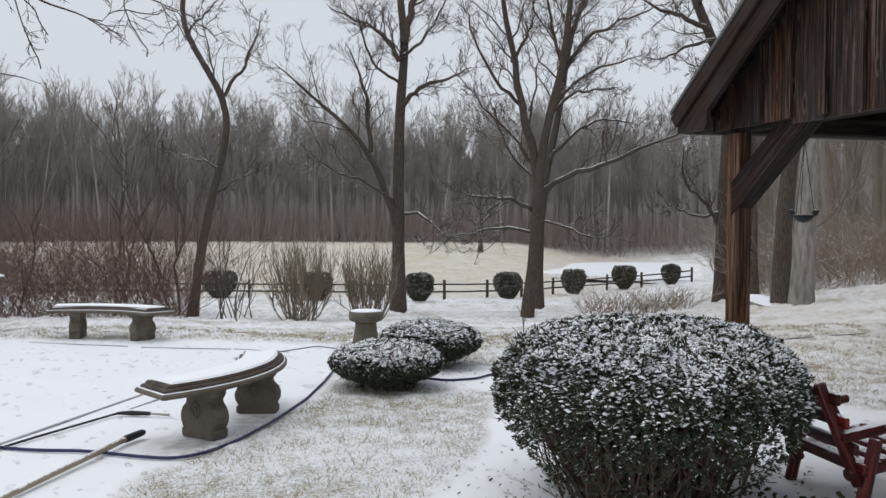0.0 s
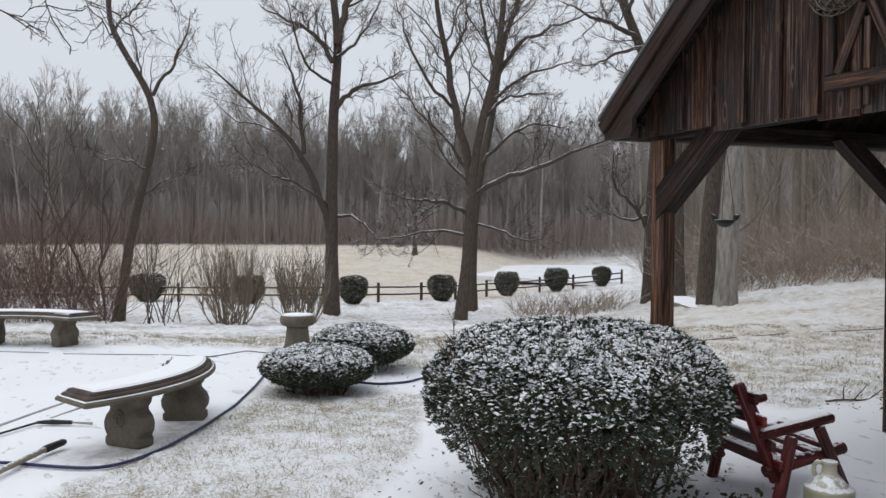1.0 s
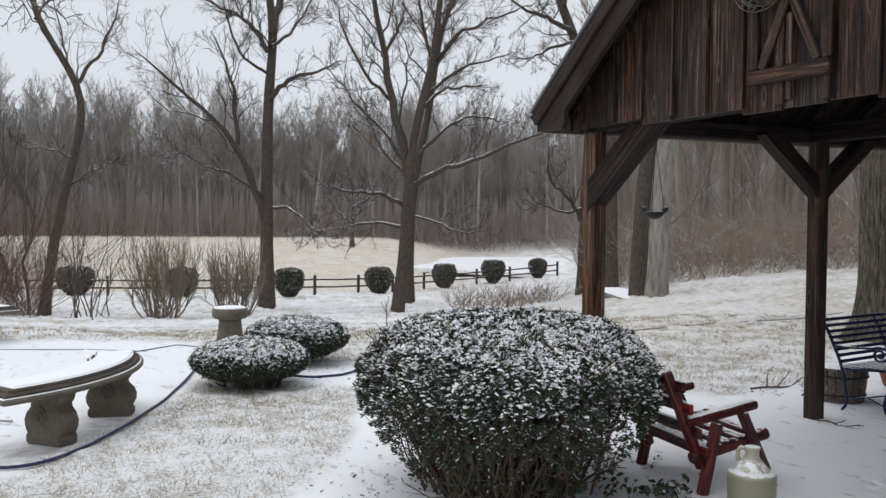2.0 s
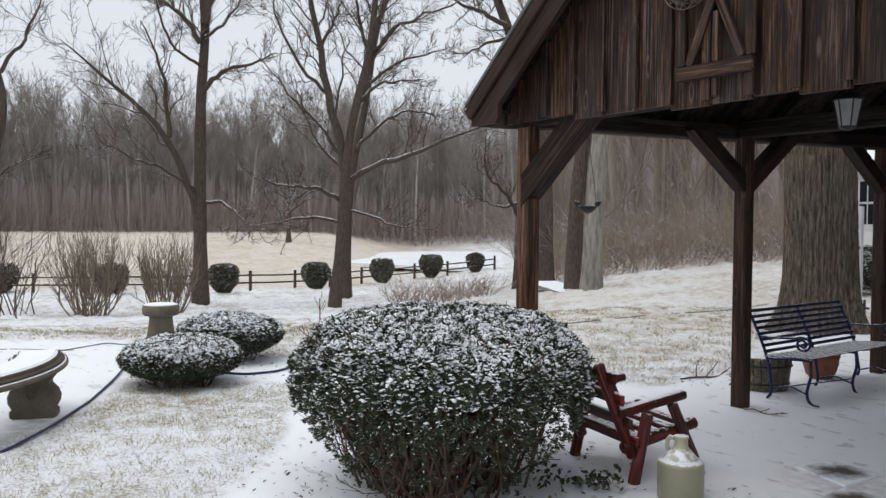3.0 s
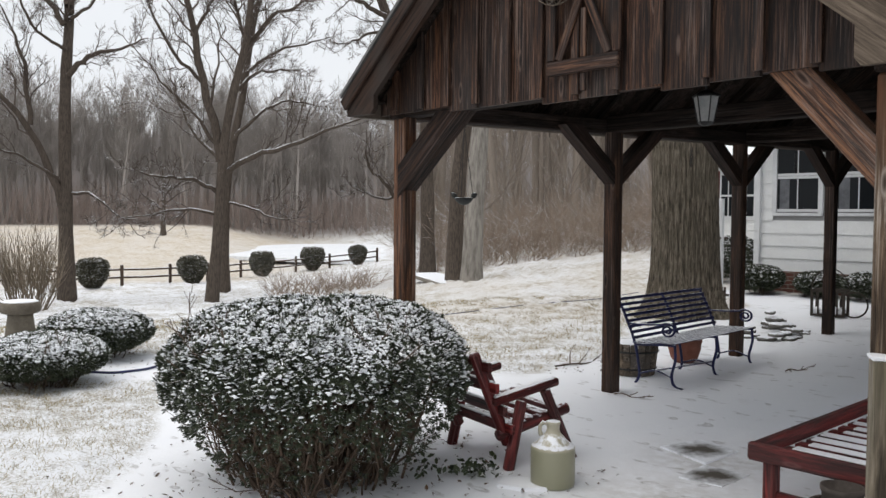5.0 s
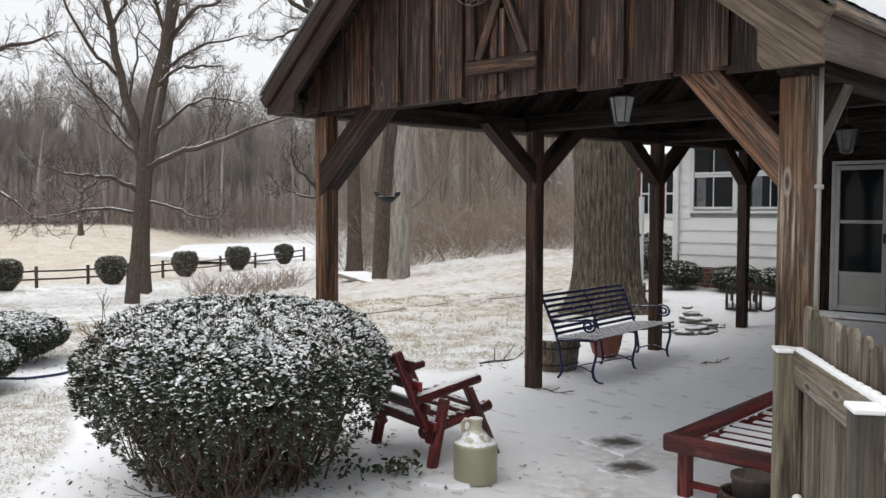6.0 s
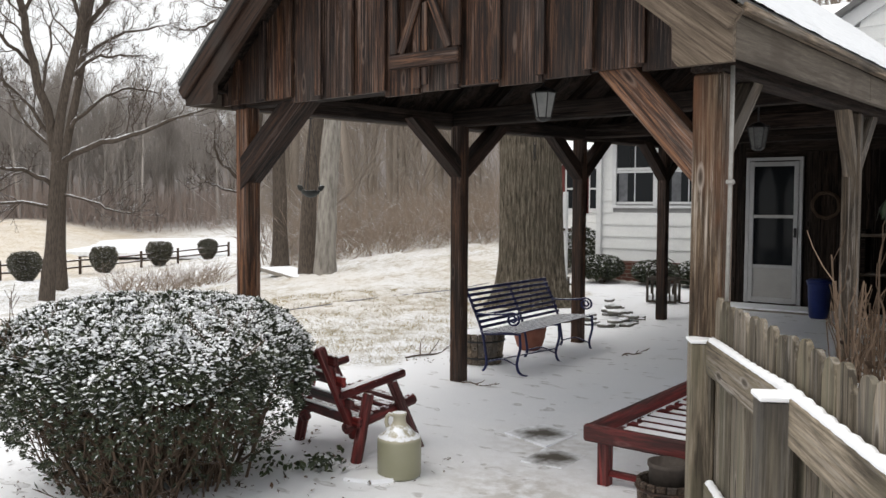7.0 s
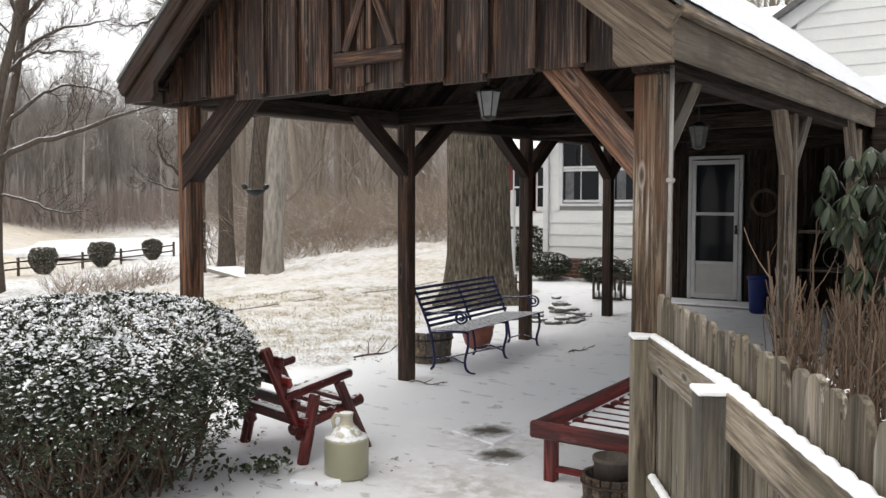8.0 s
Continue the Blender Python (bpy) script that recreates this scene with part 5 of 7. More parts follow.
def bench_leg(w=1.0):
    outline = [(x * w, z) for x, z in LEG] + [(-x * w, z) for x, z in LEG[::-1]]
    g = Geo()
    for t0, inset in ((-0.075, 0.0),):
        n = len(outline)
        rings = []
        for d, s in ((-0.075, 0.93), (-0.06, 1.0), (0.06, 1.0), (0.075, 0.93)):
            rings.append([(d, x * s, 0.185 + (z - 0.185) * (0.99 if s < 1 else 1)) for x, z in outline])
        vs = [p for r in rings for p in r]
        f = [tuple(range(n)), tuple(range(4 * n - 1, 3 * n - 1, -1))]
        for k in range(3):
            f += [(k * n + i, (k + 1) * n + i, (k + 1) * n + (i + 1) % n, k * n + (i + 1) % n) for i in range(n)]
        g.add(vs, f)
        # carved scroll on both faces
        for d in (-0.077, 0.077):
            pts = [(d, 0.02 + 0.055 * math.cos(k * 0.5) * (1 - k / 26), 0.2 + 0.075 * math.sin(k * 0.5) * (1 - k / 26)) for k in range(20)]
            g.tube(pts, 0.009, 5)
    return g


def bench_slab(r0, r1, lo, hi, half, inset):
    """A curved slab; the rim steps in towards the top."""
    n = 28
    g = Geo()
    prof = [(0.03, lo), (0.0, lo + 0.012), (0.0, lo + 0.03), (0.012, lo + 0.04), (inset, lo + 0.044), (inset + 0.004, hi - 0.012), (inset + 0.016, hi)]
    rings = []
    for e, z in prof:
        loop = []
        h0 = half - e / r1
        for k in range(n + 1):
            w = -h0 + 2 * h0 * k / n
            loop.append(((r1 - e) * math.cos(w) - (r0 + r1) / 2, (r1 - e) * math.sin(w), z))
        for k in range(n + 1):
            w = h0 - 2 * h0 * k / n
            loop.append(((r0 + e) * math.cos(w) - (r0 + r1) / 2, (r0 + e) * math.sin(w), z))
        rings.append(loop)
    m = len(rings[0])
    vs = [p for r in rings for p in r]
    f = []
    for i in range(len(rings) - 1):
        f += [(i * m + k, i * m + (k + 1) % m, (i + 1) * m + (k + 1) % m, (i + 1) * m + k) for k in range(m)]
    top = (len(rings) - 1) * m
    for k in range(n):
        f.append((top + k, top + k + 1, top + m - 2 - k, top + m - 1 - k))
        f.append((k + 1, k, m - 1 - k, m - 2 - k))
    return g.add(vs, f)


def concrete_bench(label, pos, turn, half=0.5, r0=1.4, r1=1.84, legs=0.27):
    root = thing("stone_bench", label, "bench", pos, turn, "concrete garden benches")
    part("seat", bench_slab(r0, r1, 0.365, 0.412, half, 0.012), m_concrete, root, "curved concrete seat with rounded lip")
    part("moulding", bench_slab(r0 + 0.032, r1 - 0.032, 0.395, 0.462, half - 0.02, 0.026), m_wetstone, root, "damp brown moulded rim under the snow")
    rm = (r0 + r1) / 2
    part("lip_snow", bench_slab(r0 + 0.012, r1 - 0.012, 0.372, 0.4165, half - 0.008, 0.012), m_snow, root, "thin line of snow on the lip")
    part("snow_layer", bench_slab(r0 + 0.045, r1 - 0.08, 0.42, 0.474, half - 0.05, 0.02), m_snow, root, "thin snow on the seat")
    for s in (-1, 1):
        w = s * legs
        part("leg", bench_leg(), m_concrete, root, "S-shaped carved concrete leg", pose(rm * math.cos(w) - rm, rm * math.sin(w), 0, 0, 0, math.degrees(w) + 90))
    return root


concrete_bench("curved concrete garden bench with snow on its seat", (-7.385, 2.14, 0), 53.0, 0.565)
concrete_bench("curved concrete garden bench across the snowy patio", (-13.35, 1.35, 0), 147.0, 0.56, 1.4, 1.85, 0.31)

bath = thing("birdbath", "squat concrete birdbath with snow in its bowl", "birdbath", (-11.22, 4.4, 0))
part("pedestal", Geo().lathe([(0.19, 0.0), (0.19, 0.05), (0.17, 0.08), (0.15, 0.22), (0.14, 0.3), (0.145, 0.34)], 28), m_concrete, bath, smooth_shade=True)
part("bowl", Geo().lathe([(0.145, 0.33), (0.2, 0.345), (0.222, 0.37), (0.228, 0.43), (0.218, 0.465), (0.2, 0.475)], 32), m_concrete, bath, smooth_shade=True)
part("snow_layer", Geo().lathe([(0.2, 0.468), (0.205, 0.478), (0.18, 0.49), (0.08, 0.497), (0.02, 0.498)], 28), m_snow, bath, smooth_shade=True)
tbl = thing("garden_table", "round concrete garden table capped with snow", "table", (-14.95, -0.62, ground_z(-14.95, -0.62)))
part("pedestal", Geo().lathe([(0.25, 0.0), (0.25, 0.06), (0.12, 0.12), (0.1, 0.5), (0.18, 0.72)], 24), m_concrete, tbl, smooth_shade=True)
part("tabletop", Geo().lathe([(0.3, 0.71), (0.47, 0.74), (0.49, 0.77), (0.49, 0.8), (0.46, 0.815)], 36), m_concrete, tbl, smooth_shade=True)
part("snow_layer", Geo().lathe([(0.47, 0.813), (0.47, 0.83), (0.42, 0.845), (0.05, 0.85)], 30), m_snow, tbl, smooth_shade=True)

# ---- hoses, pole, tools, seams on the deck ----
m_hose = plain("blue_rubber_hose", (0.018, 0.022, 0.07), (0.03, 0.038, 0.12), 20.0, 0.4, bump=0.05)
m_black = plain("black_rubber", (0.012, 0.012, 0.013), (0.03, 0.03, 0.03), 20.0, 0.5, bump=0.1)
m_pole = plain("dull_tan_fiberglass", (0.3, 0.26, 0.17), (0.38, 0.34, 0.24), 6.0, 0.5, snow=0.4, bump=0.05)


def laid(name, label, category, pts, r, material, lift=0.0, K=60, sides=8):
    p = resample([(x, y, 0) for x, y in pts], K)
    p[:, 2] = terrain(p[:, 0], p[:, 1]) + r * 0.8 + lift + 0.006
    ob = part(name, Geo().tube([tuple(q) for q in p], r, sides), material, smooth_shade=True)
    return tagged(ob, label, category)


laid("garden_hose", "dark blue garden hose lying across the snow", "hose", [(-8.4, -0.7), (-7.22, 0.46), (-7.05, 0.69), (-6.91, 1.01), (-6.63, 1.33), (-6.47, 1.55), (-6.53, 1.75), (-6.81, 2.03), (-7.29, 2.37), (-8.06, 2.83), (-8.9, 3.23), (-9.53, 3.5)], 0.0115, m_hose, K=90)
laid("garden_hose", "blue garden hose half buried behind the shrubs", "hose", [(-8.9, 4.0), (-8.77, 4.19), (-8.5, 4.4), (-8.48, 4.71), (-8.72, 5.09), (-8.6, 5.6)], 0.012, m_hose, K=40)
laid("cord", "thin dark cord trailing over the snowy lawn", "cord", [(-9.6, 8.4), (-9.25, 9.75), (-9.1, 11.2), (-8.74, 12.51), (-8.9, 14.5)], 0.006, m_hose, K=40, sides=5)
laid("cord", "thin dark cord at the patio's edge", "cord", [(-11.1, 3.2), (-11.3, 3.55), (-11.46, 3.8), (-11.2, 3.95), (-10.99, 4.05)], 0.006, m_black, K=30, sides=5)
pole = thing("pool_pole", "long tan pole with a black grip on the snow", "pole", (-6.18, 0.55, 0))
part("shaft", Geo().tube([(-4.95, 0.03, 0.03), (-5.94, 0.603, 0.035), (-7.04, 1.29, 0.045)], 0.021, 12), m_pole, pole, smooth_shade=True, local=False)
part("grip", Geo().tube([(-7.01, 1.27, 0.045), (-7.03, 1.285, 0.045), (-7.15, 1.39, 0.05), (-7.17, 1.41, 0.05)], [0.024, 0.028, 0.026, 0.018], 12), m_black, pole, "black rubber grip", smooth_shade=True, local=False)
wand = thing("spray_wand", "thin black wand lying on the snowy patio", "wand", (-8.05, 1.24, 0))
part("tube", Geo().tube([(-7.1, 0.4, 0.02), (-7.42, 0.67, 0.02), (-8.0, 1.2, 0.02), (-8.04, 1.27, 0.025)], 0.009, 6), m_black, wand, local=False)
part("handle", Geo().tube([(-8.04, 1.25, 0.025), (-7.98, 1.36, 0.03), (-7.9, 1.5, 0.03)], [0.012, 0.022, 0.016], 8), m_black, wand, local=False)
part("nozzle", Geo().tube([(-7.9, 1.5, 0.03), (-7.81, 1.64, 0.025)], [0.007, 0.012], 8), m_pipe, wand, local=False)
m_seam = plain("damp_joint", (0.24, 0.24, 0.25), (0.5, 0.51, 0.53), 3.0, 0.8, bump=0.1)


def seam(x0, y0, x1, y1, w=0.02):
    L = math.hypot(x1 - x0, y1 - y0)
    ob = part("joint", Geo().box((L / 2, 0, 0), (L, w, 0.012), bev=0.003), m_seam, m=pose(x0, y0, 0.004, 0, 0, math.degrees(math.atan2(y1 - y0, x1 - x0))))
    return tagged(ob, "dark joint showing through the snow on the patio", "joint", kind="structure")


seam(-6.6, -0.05, -7.36, 0.45, 0.03)
seam(-7.36, 0.45, -9.22, 1.71, 0.03)
seam(-8.26, 1.36, -8.6, 1.61)
seam(-13.2, 0.3, -12.35, 1.5)
seam(-12.18, 1.66, -11.61, 2.72)
seam(-11.61, 2.75, -11.1, 3.35, 0.012)

# ---- log chair ----
def log_part(name, p, q, r, parent, r2=None):
    L = (Vector(q) - Vector(p)).length
    return part(name, Geo().log((0, 0, 0), (L, 0, 0), r, 12, r2), m_red, parent, "", along(p, q), smooth_shade=True)


chair = thing("log_chair", "low red-painted rustic armchair with snow on its slats", "chair", (-4.02, 5.005, 0), 77.0)
CW = 0.56
for yy in (0.0, CW):
    out = 0.05 if yy else -0.05
    log_part("back_post", (-0.02, yy, 0.14), (-0.275, yy, 0.715), 0.035, chair)
    log_part("leg", (-0.05, yy + out, -0.01), (0.045, yy + out, 0.41), 0.036, chair)
    log_part("leg", (0.45, yy + out, -0.01), (0.22, yy + out, 0.46), 0.034, chair)
    arm = stick("arm", (-0.16, yy + out * 0.7, 0.42), (0.325, yy + out * 0.7, 0.505), 0.07, 0.05, m_red, chair, bev=0.014)
    part("snow_layer", Geo().box((0.24, 0.0, 0.028), (0.44, 0.042, 0.008), bev=0.004), m_snow, arm, "thin line of snow")
    log_part("side_rail", (-0.1, yy, 0.2), (0.44, yy, 0.315), 0.037, chair)
for x0, z0 in ((-0.22, 0.64), (-0.165, 0.51), (-0.105, 0.37), (-0.05, 0.25)):
    slat = stick("back_slat", (x0, -0.1, z0), (x0, CW + 0.1, z0), 0.03, 0.062, m_red, chair, bev=0.012)
    part("snow_layer", Geo().box((0.36, 0.0, 0.034), (0.6, 0.024, 0.008), bev=0.003), m_snow, slat, "thin line of snow")
for k in range(4):
    stick("seat_slat", (0.03 + 0.105 * k, -0.02, 0.25 + 0.022 * k), (0.03 + 0.105 * k, CW + 0.02, 0.25 + 0.022 * k), 0.07, 0.03, m_red, chair, bev=0.008)

# ---- stoneware jug ----
def jug_material():
    n = Nodes("two_tone_stoneware")
    z = n.add("SeparateXYZ", (0, n.add("TexCoord").outputs["Object"])).outputs[2]
    wob = n.noise(n.coords(vary=False), 14.0, 3.0)
    edge = n.math("ADD", z, n.math("MULTIPLY", wob, 0.02))
    f = n.ramp(n.math("MULTIPLY", edge, 2.0), (0.44, 0.0), (0.48, 1.0))
    col = n.mix(f, (0.27, 0.262, 0.18), (0.42, 0.39, 0.3))
    col = n.mix(n.ramp(n.noise(n.coords(vary=False), 9.0, 4.0), (0.5, 0.0), (0.75, 0.4)), col, (0.24, 0.24, 0.15))
    return n.done(dusted(n, col, 0.55, 25.0), 0.35, spec=0.5)


jug = thing("stoneware_jug", "pale green and cream stoneware jug with snow on its shoulder", "jug", (-3.62, 4.92, 0))
m_jug = jug_material()
part("body", Geo().lathe([(0.117, 0.0), (0.124, 0.008), (0.126, 0.02), (0.127, 0.2), (0.125, 0.222), (0.119, 0.232), (0.1, 0.236), (0.094, 0.244), (0.06, 0.282), (0.043, 0.3), (0.037, 0.315), (0.036, 0.345), (0.041, 0.352), (0.041, 0.366), (0.03, 0.368)], 40), m_jug, jug, smooth_shade=True)
part("handle", Geo().tube([(-0.032, -0.012, 0.347), (-0.058, -0.02, 0.352), (-0.074, -0.026, 0.33), (-0.075, -0.027, 0.3), (-0.066, -0.025, 0.276)], [0.011, 0.012, 0.012, 0.012, 0.014], 10), m_jug, jug, smooth_shade=True)

# ---- red log table, firkin ----
table = thing("low_table", "low red-painted wooden table with snowy slatted top", "table", (-2.62, 5.45, 0.01), -2.0)
m_redboard = wood("red_painted_board", (0.065, 0.007, 0.007), (0.13, 0.014, 0.013), (0.2, 0.028, 0.025), 0.5, grain=20.0, bump=0.2)
for x0 in (-0.03, 0.73):
    stick("rail", (x0, -0.05, 0.3), (x0, 1.49, 0.32), 0.05, 0.085, m_redboard, table, bev=0.01)
for y0, z0 in ((-0.045, 0.295), (1.485, 0.318)):
    stick("end_rail", (-0.065, y0, z0), (0.765, y0, z0), 0.05, 0.095, m_redboard, table, bev=0.012)
for x0, y0 in ((0.03, 0.02), (0.67, 0.02), (0.03, 1.42), (0.67, 1.42)):
    stick("leg", (x0, y0, -0.01), (x0, y0, 0.27), 0.07, 0.07, m_redboard, table, up=(0, 1, 0), bev=0.01)
stick("stretcher", (0.05, 0.02, 0.07), (0.65, 0.02, 0.07), 0.035, 0.035, m_redboard, table)
for k in range(10):
    y0 = 0.1 + k * 0.138
    stick("slat", (0.0, y0, 0.262), (0.7, y0, 0.262), 0.075, 0.022, m_redboard, table, bev=0.004)
tg2 = np.random.default_rng(6)
for k in range(10):
    y0 = 0.1 + k * 0.138
    a0 = tg2.uniform(0.02, 0.1)
    b0 = tg2.uniform(0.4, 0.66)
    part("snow_patch", Geo().box(((a0 + b0) / 2, y0, 0.277), (b0 - a0, tg2.uniform(0.04, 0.085), 0.008), bev=0.003), m_snow, table, "patch of snow on a slat")
m_firkin = wood("worn_brown_stave", (0.03, 0.02, 0.015), (0.075, 0.052, 0.038), (0.15, 0.11, 0.085), 0.85)
firkin = thing("wooden_firkin", "small dark stave bucket with hoops beside the table", "bucket", (-2.15, 5.27, 0.0))
for k in range(18):
    w = 2 * math.pi * k / 18
    part("stave", Geo().box((0, 0, 0.09), (0.02, 0.047, 0.18), bev=0.005), m_firkin, firkin, "", Matrix.Translation((0.132 * math.cos(w), 0.132 * math.sin(w), 0)) @ pose(0, 0, 0, 0, 4, math.degrees(w)))
for z0, rr in ((0.04, 0.146), (0.14, 0.156)):
    part("hoop", Geo().tube([(rr * math.cos(k * math.pi / 16), rr * math.sin(k * math.pi / 16), z0) for k in range(33)], 0.008, 6), m_barn, firkin)
m_pail = plain("dull_brown_pail", (0.05, 0.04, 0.034), (0.11, 0.092, 0.08), 6.0, 0.75, bump=0.25, fine=50.0)
pail = thing("iron_pail", "dull brown round pail standing in a wooden firkin", "pail", (-2.15, 5.27, 0.0))
part("shell", Geo().lathe([(0.09, 0.012), (0.093, 0.24), (0.1, 0.245), (0.1, 0.268), (0.088, 0.268), (0.085, 0.2), (0.02, 0.195)], 30), m_pail, pail, smooth_shade=True)
part("snow_layer", Geo().lathe([(0.083, 0.192), (0.084, 0.208), (0.06, 0.22), (0.01, 0.222)], 24), m_snow, pail, smooth_shade=True)

# ---- iron bench ----
m_iron = plain("dark_blue_painted_iron", (0.008, 0.01, 0.045), (0.016, 0.022, 0.1), 14.0, 0.42, 0.0, snow=0.2, bump=0.12)
iron = thing("iron_bench", "dark blue wrought-iron slat bench with scrolled arms", "bench", (-4.66, 7.57, 0.055), 2.3)
iron.scale = (1, 1, 0.87)
BL = 1.54


def curve(pts, K=20):
    return [tuple(p) for p in resample(pts, K)]


def end_frame(y0):
    part("end_frame", Geo().tube(curve([(-0.15, y0, 0), (-0.1, y0, 0.05), (-0.12, y0, 0.2), (-0.15, y0, 0.38), (-0.19, y0, 0.5), (-0.27, y0, 0.7), (-0.34, y0, 0.85)], 22), 0.013, 8), m_iron, iron, "", smooth_shade=True)
    part("front_leg", Geo().tube(curve([(0.31, y0, 0), (0.22, y0, 0.02), (0.2, y0, 0.12), (0.24, y0, 0.28), (0.23, y0, 0.42)], 20), 0.013, 8), m_iron, iron, "", smooth_shade=True)
    part("seat_rail", Geo().tube(curve([(-0.16, y0, 0.39), (-0.05, y0, 0.4), (0.12, y0, 0.42), (0.24, y0, 0.42)], 10), 0.013, 8), m_iron, iron, "", smooth_shade=True)
    part("brace", Geo().tube(curve([(-0.11, y0, 0.1), (0.05, y0, 0.16), (0.21, y0, 0.1)], 12), 0.009, 6), m_iron, iron, "", smooth_shade=True)


for y0 in (0.0, BL):
    end_frame(y0)
    sp = [(-0.23, y0, 0.6), (-0.1, y0, 0.6), (0.1, y0, 0.62)]
    spiral = [(0.16 + 0.075 * (1 - k / 34) * math.cos(2.0 - k * 0.42), y0, 0.565 + 0.075 * (1 - k / 34) * math.sin(2.0 - k * 0.42)) for k in range(28)]
    part("arm", Geo().tube(curve(sp, 8) + spiral, 0.011, 8), m_iron, iron, "scrolled iron arm", smooth_shade=True)
end_frame(BL / 2)
for k in range(8):
    t = k / 7
    x0, z0 = -0.15 + 0.38 * t, 0.405 + 0.025 * t
    part("seat_slat", Geo().box((x0, BL / 2, z0 + 0.012), (0.036, BL + 0.06, 0.008), bev=0.002), m_iron, iron)
for k in range(8):
    t = k / 7
    x0, z0 = -0.175 - 0.16 * t, 0.46 + 0.38 * t
    part("back_slat", Geo().box((0, 0, 0), (0.008, BL + 0.06, 0.032), bev=0.002), m_iron, iron, "", pose(x0 + 0.01, BL / 2, z0, 0, -22, 0))
for y0 in (0.0, BL):
    part("cross_stretcher", Geo().tube([(-0.11, y0 * 0.98 + 0.01, 0.1), (0.21, BL / 2, 0.16)], 0.008, 6), m_iron, iron)

# ---- planters, stones, crate, white post ----
barrel = thing("barrel_planter", "half-barrel planter of dark staves capped with snow", "planter", (-5.06, 7.9, 0.06))
barrel.scale = (1.14, 1.14, 1.06)
for k in range(20):
    w = 2 * math.pi * k / 20
    part("stave", Geo().box((0, 0, 0.14), (0.02, 0.055, 0.28), bev=0.005), m_gray, barrel, "", Matrix.Translation((0.165 * math.cos(w), 0.165 * math.sin(w), 0)) @ pose(0, 0, 0, 0, 6, math.degrees(w)))
for z0, rr in ((0.06, 0.186), (0.21, 0.203)):
    part("hoop", Geo().tube([(rr * math.cos(k * math.pi / 16), rr * math.sin(k * math.pi / 16), z0) for k in range(33)], 0.008, 6), m_black, barrel)
part("snow_layer", Geo().lathe([(0.15, 0.2), (0.18, 0.262), (0.14, 0.285), (0.02, 0.3)], 26), m_snow, barrel, smooth_shade=True)
m_terra = plain("weathered_terracotta", (0.2, 0.075, 0.05), (0.32, 0.14, 0.1), 7.0, 0.85, snow=0.3, bump=0.25)
pot = thing("terracotta_pot", "round terracotta pot with snow on its soil", "pot", (-5.0, 8.72, 0.075))
part("shell", Geo().lathe([(0.09, 0.0), (0.13, 0.04), (0.16, 0.14), (0.165, 0.2), (0.172, 0.205), (0.172, 0.24), (0.155, 0.24), (0.15, 0.2)], 32), m_terra, pot, smooth_shade=True)
part("snow_layer", Geo().lathe([(0.15, 0.198), (0.152, 0.215), (0.1, 0.235), (0.01, 0.24)], 24), m_snow, pot, smooth_shade=True)

m_stone = plain("gray_field_stone", (0.1, 0.095, 0.085), (0.22, 0.21, 0.19), 5.0, 0.9, snow=0.6, bump=0.6, fine=40.0)
sg = np.random.default_rng(77)


def field_stone(r):
    g = Geo()
    n = 9
    prof = [(0.45, 0.0), (0.9, 0.1), (1.0, 0.35), (0.9, 0.62), (0.55, 0.75)]
    k = sg.uniform(0.75, 1.25, n)
    vs = []
    for rad, z in prof:
        for i in range(n):
            a = 2 * math.pi * i / n
            vs.append((r * rad * k[i] * math.cos(a), r * 0.75 * rad * k[i] * math.sin(a), r * 0.62 * z * (1 + 0.1 * math.sin(i * 2.3))))
    f = [tuple(range(n))[::-1], tuple(range((len(prof) - 1) * n, len(prof) * n))]
    for j in range(len(prof) - 1):
        f += [(j * n + i, j * n + (i + 1) % n, (j + 1) * n + (i + 1) % n, (j + 1) * n + i) for i in range(n)]
    return g.add(vs, f)


for k in range(34):
    u, w = sg.uniform(-1, 1), sg.uniform(-1, 1)
    x0, y0 = -5.2 + 0.42 * u, 11.0 + 0.55 * w
    lift = 0.2 * max(0, 1 - abs(u) - abs(w)) + (0.05 if k > 24 else 0)
    st = part("field_stone", field_stone(sg.uniform(0.07, 0.13)), m_stone, m=pose(x0, y0, ground_z(x0, y0) + lift - 0.01, 0, 0, sg.uniform(0, 360)), smooth_shade=True)
    tagged(st, "flat gray field stone with snow in a border", "stone", "stones edging the bed")

m_white = plain("white_painted_wood", (0.62, 0.63, 0.64), (0.76, 0.77, 0.78), 3.0, 0.6, bump=0.08)
wpost = thing("garden_post", "slim white garden post with a short cross arm", "post", at(-7.3, 13.75))
part("shaft", Geo().box((0, 0, 0.8), (0.07, 0.07, 1.66), bev=0.006), m_white, wpost)
part("arm", Geo().box((0.0, 0.05, 1.0), (0.04, 0.3, 0.04), bev=0.004), m_rail, wpost)
marker = thing("garden_marker", "small pale wooden cross-shaped plant marker", "marker", at(-6.3, 12.0))
part("upright", Geo().box((0, 0, 0.2), (0.03, 0.02, 0.42), bev=0.003), m_gray, marker)
part("crosspiece", Geo().box((0, 0, 0.3), (0.13, 0.018, 0.03), bev=0.003), m_gray, marker)

